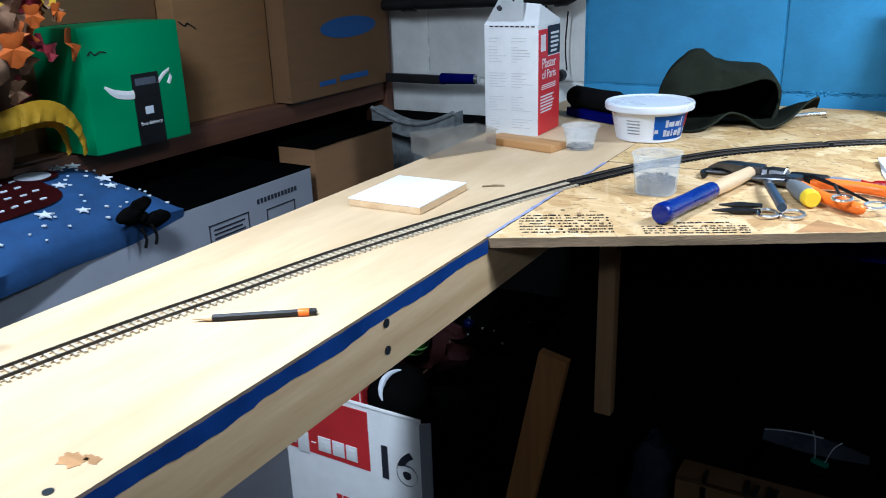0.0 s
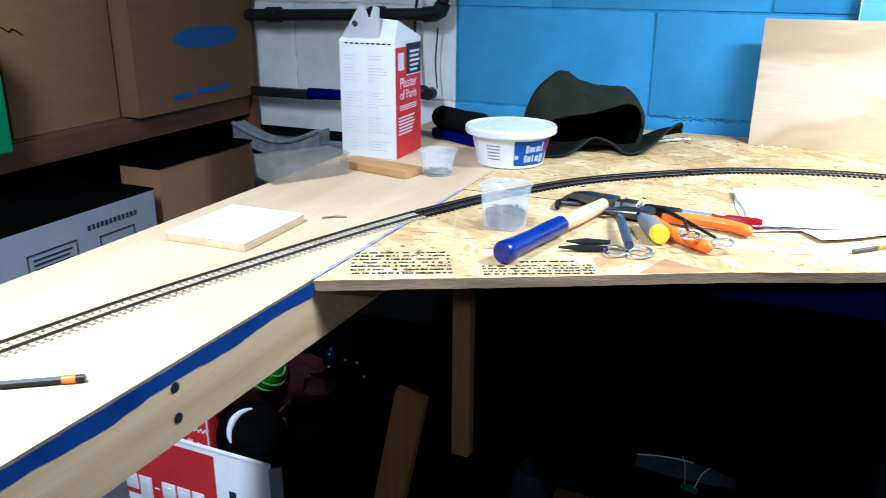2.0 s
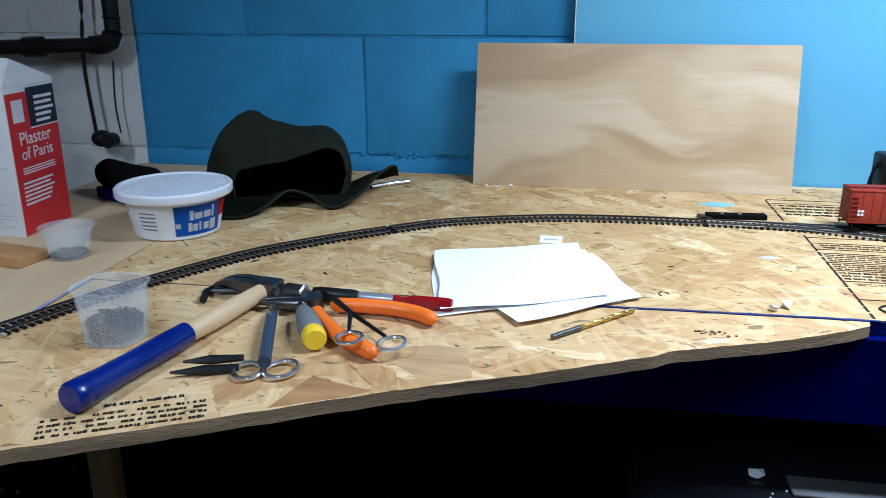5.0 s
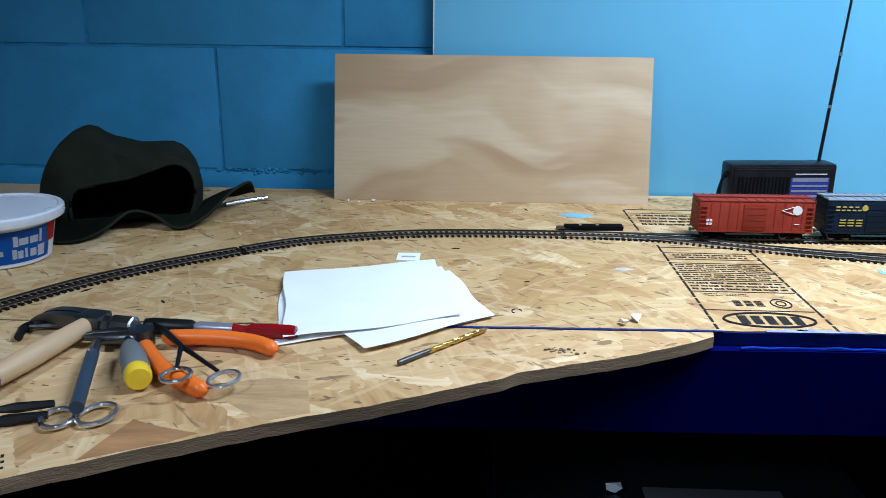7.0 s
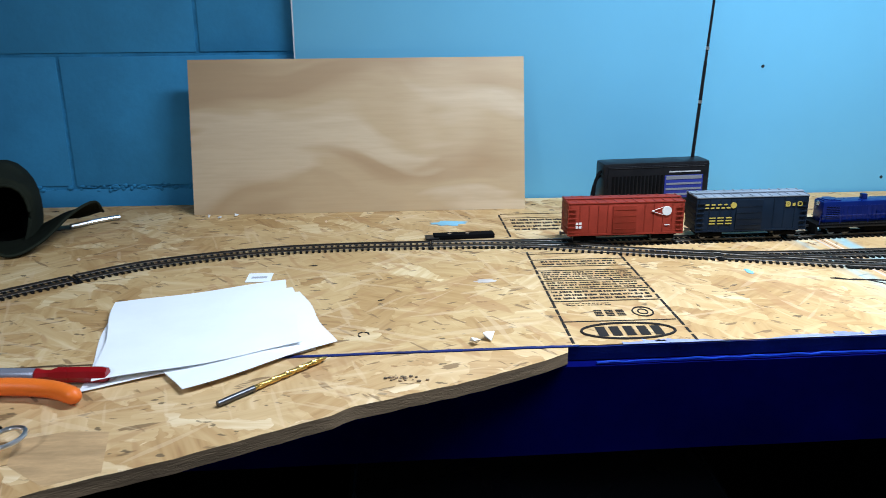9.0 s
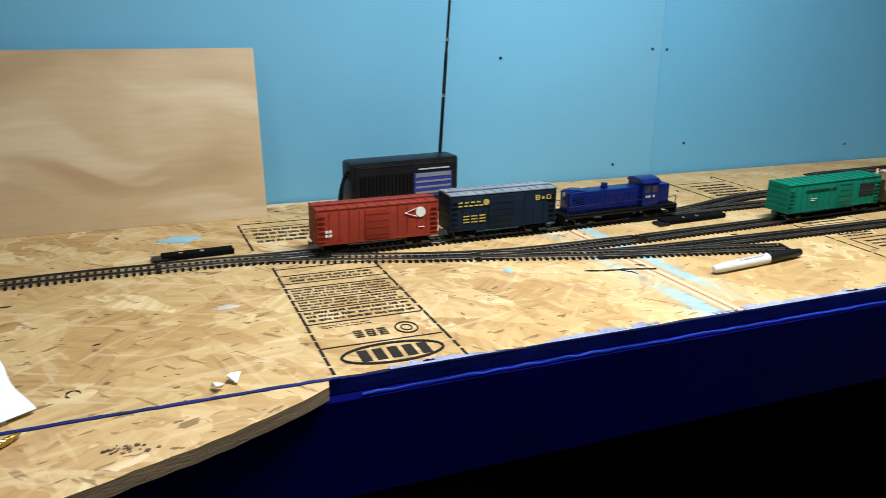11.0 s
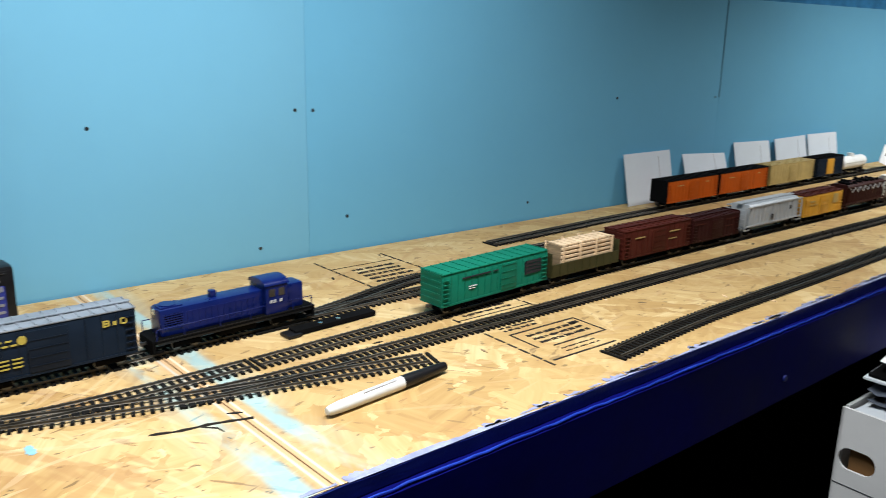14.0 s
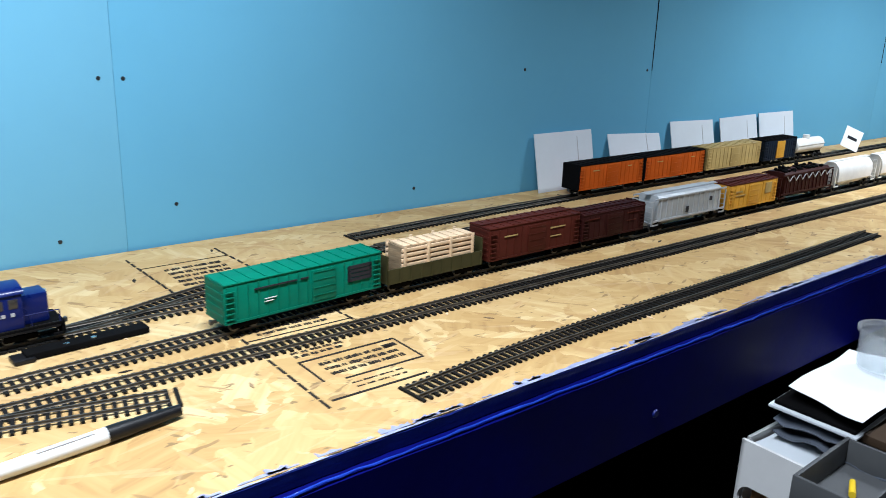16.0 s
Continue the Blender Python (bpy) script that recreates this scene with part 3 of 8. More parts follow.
part("mortar_crumb", crumbs, "mortar", wall_north, "rough mortar crumbs along the joints")["kind"] = "stuff"

# light blue panels on the wall, with their screws
for i, (a, b) in enumerate(((0.573, 1.506), (1.5063, 2.424), (2.4245, 3.285), (3.2855, 4.9))):
    p = tagged(part("wall_panel", bar(a, b, FOAM_Y, FOAM_Y + 0.0225, T - 0.03, 1.322, 0.0003), "foam" if i == 0 else "foam_b"),
               "smooth light blue painted insulation panel on the wall", "wall panel", group="light blue wall panels", kind="structure")
    for sx, sz in ((1.235, 1.136), (1.49, 1.146), (1.516, 1.145), (1.435, 0.971), (2.118, 1.142), (2.412, 1.135), (1.912, 0.979), (1.566, 0.998)):
        if a < sx < b:
            part("screw_head", cy(B(), (sx, FOAM_Y + 0.001, sz), (sx, FOAM_Y - 0.0007, sz), 0.0030, 0.0020, 12), "screw", p)

    if i == 0:
        part("cut_edge", bar(a - 0.0016, a - 0.0002, FOAM_Y + 0.0002, FOAM_Y + 0.0220, T - 0.03, 1.3215), "white", p, "raw white cut edge")
    if i > 1:
        # the joint gapes a little towards the top
        xa = a - 0.0004
        part("open_joint", prism(B(), [(xa - 0.0004, 1.134), (xa + 0.0005, 1.134), (xa + 0.0008, 1.3205), (xa - 0.0010, 1.3205)], -FOAM_Y + 0.0002, -FOAM_Y + 0.0010), "matt_black", p, "dark gap of the panel joint",
             Matrix(((1, 0, 0, 0), (0, 0, -1, 0), (0, 1, 0, 0), (0, 0, 0, 1))))

# the table: the long board along the wall in two lengths, the short leg, the corner piece
def board(name, pts, z0, z1, mat, label):
    bm = prism(B(), pts, z0, z1)
    ob = part(name, bm, mat)
    me = ob.data
    me.materials.append(M["osb_edge"])
    for f in me.polygons:
        if abs(f.normal.z) < 0.5:
            f.material_index = 1
    return tagged(ob, label, "tabletop")


def ragged(a, b, n, amount, rnd):
    return [(a[0] + (b[0] - a[0]) * i / n + (rnd.uniform(-amount, amount) if 0 < i < n else 0) * 0.3,
             a[1] + (b[1] - a[1]) * i / n + (rnd.uniform(-amount, amount) if 0 < i < n else 0)) for i in range(n + 1)]


rnd = random.Random(4)
spl0, spl1 = 1.3205 - 0.055 * y_front(1.23), 1.3205 - 0.055 * 2.06
board("long_tabletop", [*ragged((EDGE_X + 0.001, y_front(EDGE_X)), (spl0 - 0.0004, y_front(spl0)), 60, 0.0012, rnd), (spl1 - 0.0004, 2.058), (EDGE_X + 0.001, 2.058)],
      T - 0.0115, T, "osb_splice", "tan strand board tabletop with printed stamps and blue smears")
board("far_tabletop", [*ragged((spl0 + 0.0004, y_front(spl0)), (4.6, y_front(4.6)), 170, 0.0016, rnd), (4.6, 2.058), (spl1 + 0.0004, 2.058)],
      T - 0.0115, T, "osb_far", "tan strand board tabletop carrying the yard tracks")
board("short_tabletop", [(EDGE_X, 0.25), (EDGE_X, 2.058), (BACK_X, 2.058), (BACK_X, 0.25)], T - 0.0115, T, "osb_left", "pale worn board tabletop under bright light")
# its rough front edge bends a little and has one chipped step
edge = [(EDGE_X + 0.002, 1.143), (0.342, 1.2655), (0.401, 1.298), (0.467, 1.333), (0.504, 1.350), (0.562, 1.375), (0.600, 1.3945), (0.640, 1.416), (0.661, 1.4260), (0.676, 1.4385),
        (0.728, 1.4585), (0.776, 1.478), (0.829, 1.506), (0.850, 1.520)]
rough = [edge[0]]
for a, b in zip(edge, edge[1:]):
    rough += ragged(a, b, max(2, int((b[0] - a[0]) / 0.012)), 0.0010, rnd)[1:]
filler = board("corner_tabletop", [*rough, (0.852, y_front(0.852) - 0.002), (EDGE_X + 0.002, y_front(EDGE_X) - 0.002)],
               T - 0.0114, T - 0.0006, "osb", "triangular strand board corner piece with a rough cut edge")

# painted edge of the long table and its fascia
fascia = thing("table_fascia", "dark navy painted front board with ragged blue paint edge", "fascia", Matrix.Translation((0.6, y_front(0.6), T)))


def on_fascia(ob, label):
    """Hang a mesh built in the room's own axes on the fascia."""
    ob.parent = fascia
    ob.matrix_parent_inverse = fascia.matrix_world.inverted()
    ob["label"] = label
    return ob


def strip(name, x0, x1, dy0, dy1, z0, z1, mat, label, wob=0.0, n=80):
    bm = B()
    rr = random.Random(int(x0 * 100) + int(z0 * 1000))
    rows = []
    for i in range(n + 1):
        x = x0 + (x1 - x0) * i / n
        w, v = rr.uniform(-wob, wob), rr.uniform(-wob, wob)
        y = y_front(x)
        rows.append([bm.verts.new(c) for c in ((x, y + dy0 + w, z0), (x, y + dy1, z0), (x, y + dy1, z1 + v * 0.5), (x, y + dy0 + w, z1 + v))])
    for a, b in zip(rows, rows[1:]):
        for j in range(4):
            bm.faces.new((a[j], a[(j + 1) % 4], b[(j + 1) % 4], b[j]))
    bm.faces.new(rows[0]), bm.faces.new(list(reversed(rows[-1])))
    bmesh.ops.recalc_face_normals(bm, faces=bm.faces[:])
    return on_fascia(part(name, bm, mat), label)


strip("painted_edge", 0.60, 4.6, -0.0022, -0.0004, T - 0.0125, T - 0.0008, "edge_navy", "ragged blue paint along the tabletop edge", 0.0005, 300)
strip("board", 0.14, 4.6, -0.013, 0.006, T - 0.096, T - 0.0135, "navy", "dark navy painted board under the tabletop front", 0.0004, 90)

# bright tube added where the fascia's top edge catches the light
bm = B()
q = random.Random(31)
xs = [0.875 + 0.0125 * i for i in range(298)]
tube(bm, [(x, y_front(x) - 0.0105 + q.uniform(-0.0007, 0.0007), T - 0.0112 + q.uniform(-0.0006, 0.0006)) for x in xs], [q.uniform(0.0008, 0.0014) for _ in xs], 8)
on_fascia(part("highlight_ridge", bm, "lip_highlight"), "added glossy blue ridge for the lit top edge")
for i in range(70):
    x = q.uniform(0.9, 2.5) if i < 40 else q.uniform(1.35, 2.1)
    ln, dp = q.uniform(0.006, 0.034), q.uniform(0.002, 0.0085)
    pts = [(x + ln * (k / 8 - 0.5), y_front(x) + 0.0012) for k in range(9)] + [(x + ln * (0.5 - k / 8), y_front(x) + 0.0012 + dp * q.uniform(0.2, 1.0)) for k in range(9)]
    part("paint_dab", prism(B(), pts, T - 0.0002, T + 0.0005), "lavender", bpy.data.objects["long_tabletop" if x < 1.23 else "far_tabletop"])

q = random.Random(52)
for tabletop, xa, xb in (("long_tabletop", 0.90, 1.225), ("far_tabletop", 1.245, 2.75)):
    n = int((xb - xa) / 0.006)
    xs = [xa + (xb - xa) * i / n for i in range(n + 1)]
    deep, depth = [], 0.002
    for x in xs:
        depth = min(0.0050, max(-0.0018, depth + q.uniform(-0.0019, 0.0017)))
        deep.append(depth)
    part("paint_smear", prism(B(), [(x, y_front(x) - 0.0018) for x in xs] + [(x, y_front(x) + d) for x, d in reversed(list(zip(xs, deep)))], T + 0.0001, T + 0.0004), "lavender", bpy.data.objects[tabletop], "thin lavender paint smeared over the edge")

on_fascia(part("screw", cy(B(), (1.811, y_front(1.811) - 0.0128, 0.880), (1.811, y_front(1.811) - 0.0146, 0.880), 0.0042, 0.0032, 16), "edge_navy"), "painted-over screw head")

# apron of the short table, with its blue painted top edge and screws
apron = thing("apron_board", "raw pine apron board with blue painted edge and screws", "apron", Matrix.Translation((EDGE_X, 0.25, T)))
part("board", bx(B(), -0.019, 0.0, 0.0, 1.12, -0.066, -0.0145, 0.0012), "pine", apron)
bm = B()
wq = random.Random(14)
ys = [0.0 + 0.892 * i / 120 for i in range(121)]
low = [-0.0150 + 0.0016 * math.sin(i * 0.35) + wq.uniform(-0.0007, 0.0007) for i in range(121)]
out = [0.0022 + wq.uniform(-0.0004, 0.0004) for _ in ys]
rows = [[bm.verts.new(p) for p in ((-0.010, y, zl), (o, y, zl), (o, y, -0.0012 + wq.uniform(-0.0005, 0.0004)), (-0.010, y, -0.0120))] for y, zl, o in zip(ys, low, out)]
for a, b in zip(rows, rows[1:]):
    for k in range(4):
        bm.faces.new((a[k], a[(k + 1) % 4], b[(k + 1) % 4], b[k]))
bm.faces.new(rows[0]), bm.faces.new(list(reversed(rows[-1])))
bmesh.ops.recalc_face_normals(bm, faces=bm.faces[:])
part("painted_edge", bm, "blue_edge", apron, "wavy bright blue painted edge")
for z in (-0.020, -0.046):
    part("screw", cy(B(), (0.0012, 0.703, z), (-0.003, 0.703, z), 0.0042, 0.0042, 14), "screw", apron)

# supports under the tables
tagged(part("leg_post", bx(B(), 0.124, 0.149, 1.44, 1.460, 0.588, T - 0.0116, 0.0015), "pine_shaded"), "narrow pine upright below the corner piece", "post")
tagged(part("leaning_board", bx(B(), -0.024, 0.024, -0.008, 0.008, 0.0, 0.655, 0.001, pose(-0.085, 1.478, 0.005, 0, 11.5, 0)), "orange_wood"), "orange-brown board leaning in the dark under the table", "board")
# legs in matt black and darkened pine, for the shade under the tables
frame_legs = thing("wooden_trestle", "wooden trestle legs, dark for the shade under the layout table", "trestle", Matrix.Translation((0.95, 1.92, 0)))
for x, y, w, mat in ((0.0, 0.0, 0.045, "matt_black"), (1.40, 0.0, 0.045, "matt_black"), (2.95, 0.0, 0.045, "matt_black"), (-1.045, -1.60, 0.045, "pine_shaded"), (-1.045, 0.10, 0.045, "matt_black")):
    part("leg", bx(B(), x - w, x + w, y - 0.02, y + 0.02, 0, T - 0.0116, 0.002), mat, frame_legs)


# ---- track
def flat(points):
    return [Vector((p[0], p[1], T)) for p in points]


def track(parent, pts, lift=0.0, ties_of="tie"):
    """Ties and two rails along pts, as parts of parent."""
    g = 0.00825
    ties, left, right = B(), [], []
    line = spline(flat(pts), 0.0072)
    for i, p in enumerate(line):
        d = (line[min(i + 1, len(line) - 1)] - line[max(i - 1, 0)]).normalized()
        a = math.atan2(d.y, d.x)
        bx(ties, -0.0015, 0.0015, -0.0148, 0.0148, 0.0003, 0.0021 + lift, 0, Matrix.Translation(p) @ Matrix.Rotation(a, 4, "Z"))
    part("tie_strip", ties, ties_of, parent)["kind"] = "stuff"
    fine = spline(flat(pts), 0.012)
    for s in (-1, 1):
        rail = B()
        rings = []
        for i, p in enumerate(fine):
            d = (fine[min(i + 1, len(fine) - 1)] - fine[max(i - 1, 0)]).normalized()
            nrm = Vector((-d.y, d.x, 0))
            c = p + nrm * g * s
            rings.append([rail.verts.new(c + nrm * o + Vector((0, 0, z + lift))) for o, z in ((-0.0011, 0.002), (0.0011, 0.002), (0.0006, 0.0026), (0.0007, 0.0044), (-0.0007, 0.0044), (-0.0006, 0.0026))])
        for a, b in zip(rings, rings[1:]):
            for j in range(6):
                rail.faces.new((a[j], a[(j + 1) % 6], b[(j + 1) % 6], b[j]))
        rail.faces.new(rings[0]), rail.faces.new(list(reversed(rings[-1])))
        bmesh.ops.recalc_face_normals(rail, faces=rail.faces[:])
        part("rail", rail, "rail" if ties_of == "tie_glare" or pts[0][0] < 0.6 else "rail_bright", parent)


MAIN = [(-0.115, 0.30), (-0.10, 0.5), (-0.058, 0.78), (-0.03, 0.91), (-0.004, 1.03), (0.03, 1.15), (0.066, 1.27), (0.105, 1.38), (0.15, 1.48), (0.198, 1.56),
        (0.24, 1.62), (0.30, 1.68), (0.37, 1.737), (0.436, 1.78), (0.55, 1.817), (0.65, 1.828), (0.75, 1.829)]
REAR = [(0.75, 1.829), (0.86, 1.826), (0.965, 1.826), (1.07, 1.829), (1.18, 1.832), (1.30, 1.840), (1.38, 1.845)]
FRONT = [(0.80, 1.829), (0.87, 1.820), (0.92, 1.805), (1.005, 1.779), (1.075, 1.760), (1.162, 1.735), (1.238, 1.715), (1.314, 1.699), (1.425, 1.675)]
YARD_B = [(1.0, 1.780), (1.07, 1.765), (1.141, 1.758), (1.285, 1.760), (1.48, 1.770), (1.82, 1.786), (2.8, 1.79), (4.4, 1.79)]
YARD_C = [(1.2, 1.724), (1.27, 1.719), (1.356, 1.718), (1.6, 1.718), (1.84, 1.720), (2.232, 1.719)]
YARD_C2 = [(2.238, 1.719), (2.6, 1.717), (4.4, 1.715)]
UP = [(1.32, 1.841), (1.38, 1.845), (1.44, 1.859), (1.51, 1.880), (1.57, 1.892), (1.77, 1.913), (1.92, 1.917), (3.6, 1.92)]
LOW = [(1.38, 1.845), (1.54, 1.848), (2.2, 1.85), (3.6, 1.85)]
YARD_A = [(1.75, 1.970), (1.92, 1.979), (2.15, 1.986), (3.15, 1.99), (3.9, 1.99)]
SPUR_D = [(1.566, 1.583), (1.744, 1.599), (2.02, 1.607), (2.37, 1.619)]
SHORT = MAIN[:8]
for pts, label, lift in ((SHORT, "model railway track along the short table", 0), (MAIN[7:13], "curved model railway track on the table corner", 0.0001),
                         (MAIN[12:], "curved model railway track passing the plywood", 0), (REAR[1:5], "straight model railway track behind the yard", 0.0001),
                         (YARD_B[3:], "model railway yard track under the freight cars", 0), (YARD_C[2:], "empty model railway yard track", 0.0001),
                         (YARD_C2, "far length of empty model railway yard track", 0), (LOW, "model railway track behind the freight cars", 0),
                         (YARD_A, "model railway siding close to the wall", 0), (SPUR_D, "loose length of track near the table edge", 0)):
    tr = thing("track_section", label, "model track", group="model railway track sections")
    track(tr, pts, lift, "tie_glare" if pts is SHORT else "tie")
for a, b, machine, label in ((REAR[:3], FRONT[:5], (0.79, 1.861, 0.075), "model railway turnout near the radio with a black switch motor"),
                             (FRONT[4:7], YARD_B[:4], None, "model railway turnout on the yard ladder"),
                             (FRONT[6:], YARD_C[:3], None, "model railway turnout ending in a short stub"),
                             (REAR[4:], UP, (1.395, 1.812, 0.10), "model railway turnout with a long black switch motor")):
    tn = thing("track_turnout", label, "model turnout", group="model railway turnouts")
    track(tn, a, 0.0002)
    track(tn, b, 0.0)
    if machine:
        x, y, ln = machine
        mm = pose(x, y, T, 0, 0, 4)
        mot = part("switch_motor", bx(B(), -ln / 2, ln / 2, -0.0075, 0.0075, 0.0005, 0.0062, 0.0012), "matt_black", tn, "black switch motor", mm)
        part("motor_foot", bar(-ln / 2 - 0.010, -ln / 2 + 0.006, -0.011, 0.006, 0.0005, 0.004, 0.0008), "black", mot)
        for sx in (-0.018, 0.004):
            part("motor_screw", cy(B(), (sx, -0.003, 0.0058), (sx, -0.003, 0.0072), 0.0022, 0.0022, 12), "steel", mot)


# ---- rolling stock, in the car's own frame: x ahead, z from the tabletop
def trucks(root, half):
    for sx in (-half, half):
        t = part("truck", bar(sx - 0.0135, sx + 0.0135, -0.0125, -0.0105, 0.0075, 0.0125, 0.0008), "matt_black", root)
        bm2 = bar(sx - 0.0135, sx + 0.0135, 0.0105, 0.0125, 0.0075, 0.0125, 0.0008)
        bx(bm2, sx - 0.003, sx + 0.003, -0.0105, 0.0105, 0.010, 0.0165)
        part("truck_frame", bm2, "matt_black", t)
        for wx in (sx - 0.009, sx + 0.009):
            bm = B()
            for y in (-0.0083, 0.0083):
                cy(bm, (wx, y - 0.0013, 0.0098), (wx, y + 0.0013, 0.0098), 0.0054, 0.0054, 16)
            cy(bm, (wx, -0.009, 0.0098), (wx, 0.009, 0.0098), 0.0012, 0.0012, 8)
            part("wheelset", bm, "dark_steel", t)


def couplers(root, half):
    for s in (-1, 1):
        bm = bar(s * half - 0.001, s * half + 0.001, -0.0012, 0.0012, 0.0125, 0.0155)
        bx(bm, *sorted((s * half, s * (half + 0.0045))), -0.0011, 0.0011, 0.0128, 0.0152)
        bx(bm, *sorted((s * (half + 0.0035), s * (half + 0.0058))), -0.0026, 0.0022, 0.0120, 0.0160, 0.0005)
        part("coupler", bm, "dark_steel", root)


def ladder(root, x, y, z0, z1, mat, along="x", w=0.008, n=6):
    bm = B()
    s = 1 if y > 0 else -1
    for k in range(n):
        z = z0 + (z1 - z0) * (k + 0.5) / n
        bx(bm, x - w / 2, x + w / 2, *sorted((y, y + s * 0.0011)), z - 0.0005, z + 0.0005)
    part("grab_iron", bm, mat, root)["kind"] = "stuff"


def box_body(hl, hw, z0, z1, rnd_top=0.0016):
    bm = B()
    prof = [(-hw, z0), (-hw, z1 - 0.001), (-hw * 0.97, z1), (0, z1 + rnd_top), (hw * 0.97, z1), (hw, z1 - 0.001), (hw, z0)]
    a, b = [bm.verts.new((-hl, y, z)) for y, z in prof], [bm.verts.new((hl, y, z)) for y, z in prof]
    k = len(prof)
    bm.faces.new(a), bm.faces.new(list(reversed(b)))
    for i in range(k):
        bm.faces.new((a[i], b[i], b[(i + 1) % k], a[(i + 1) % k]))
    bmesh.ops.recalc_face_normals(bm, faces=bm.faces[:])
    return bm


def boxcar(m, length, paint, roof, label, height=0.0545, ribs=8, door=(-0.014, 0.014), doorpaint=None, walk=True, group="parked freight cars", name="model_boxcar"):
    hl, hw, z0, z1 = length / 2, 0.0172, 0.0150, height
    root = thing(name, label, "model freight car", m, group)
    part("body", box_body(hl, hw, z0, z1 - 0.0012, 0.001), paint, root)
    bm = B()
    for s in (-1, 1):
        for k in range(ribs + 1):
            x = -hl + 0.003 + (2 * hl - 0.006) * k / ribs
            if door[0] - 0.001 < x < door[1] + 0.001:
                continue
            bx(bm, x - 0.0005, x + 0.0005, *sorted((s * hw, s * (hw + 0.0005))), z0 + 0.002, z1 - 0.003)
        bx(bm, -hl, hl, *sorted((s * hw, s * (hw + 0.0007))), z0, z0 + 0.0022)
        for k in range(5):
            bx(bm, *sorted((s * hl, s * (hl + 0.0006))), -hw + 0.002, hw - 0.002, z0 + 0.005 + 0.0068 * k, z0 + 0.0075 + 0.0068 * k)
    part("side_rib", bm, paint, root)["kind"] = "stuff"
    rf = B()
    for i in range(13):
        x = -hl + 2 * hl * i / 12
        bx(rf, max(-hl, x - 0.0009), min(hl, x + 0.0009), -hw * 0.98, hw * 0.98, z1 - 0.0002, z1 + 0.0006)
    part("roof_rib", rf, roof, root)["kind"] = "stuff"
    part("roof", bar(-hl - 0.0006, hl + 0.0006, -hw - 0.0006, hw + 0.0006, z1 - 0.0014, z1 - 0.0001, 0.0004), roof, root)
    if walk:
        part("roof_walk", bar(-hl - 0.001, hl + 0.001, -0.003, 0.003, z1 + 0.0008, z1 + 0.0017), roof, root)
    for s in (-1, 1):
        d = bar(door[0], door[1], *sorted((s * hw, s * (hw + 0.0012))), z0 + 0.0025, z1 - 0.004, 0.0003)
        for k in range(4):
            zz = z0 + 0.008 + 0.0075 * k
            bx(d, door[0] + 0.001, door[1] - 0.001, *sorted((s * (hw + 0.0011), s * (hw + 0.0016))), zz - 0.0004, zz + 0.0004)
        part("door", d, doorpaint or paint, root)
        for sx in (-hl + 0.0052, hl - 0.0052):
            ladder(root, sx, s * (hw + 0.0004), z0 + 0.002, z1 - 0.005, paint)
    part("underframe", bar(-hl + 0.004, hl - 0.004, -0.008, 0.008, 0.0112, z0 + 0.0002), "matt_black", root)
    trucks(root, hl - 0.022)
    couplers(root, hl)
    return root


def marks(root, rects, material, y, name="lettering_bar"):
    """Painted bars on a car's side: (x0, x1, z0, z1) each."""
    bm = B()
    for x0, x1, z0, z1 in rects:
        bx(bm, x0, x1, *sorted((y, y + (0.0005 if y > 0 else -0.0005))), z0, z1)
    ob = part(name, bm, material, root)
    ob["kind"] = "stuff"
    return ob


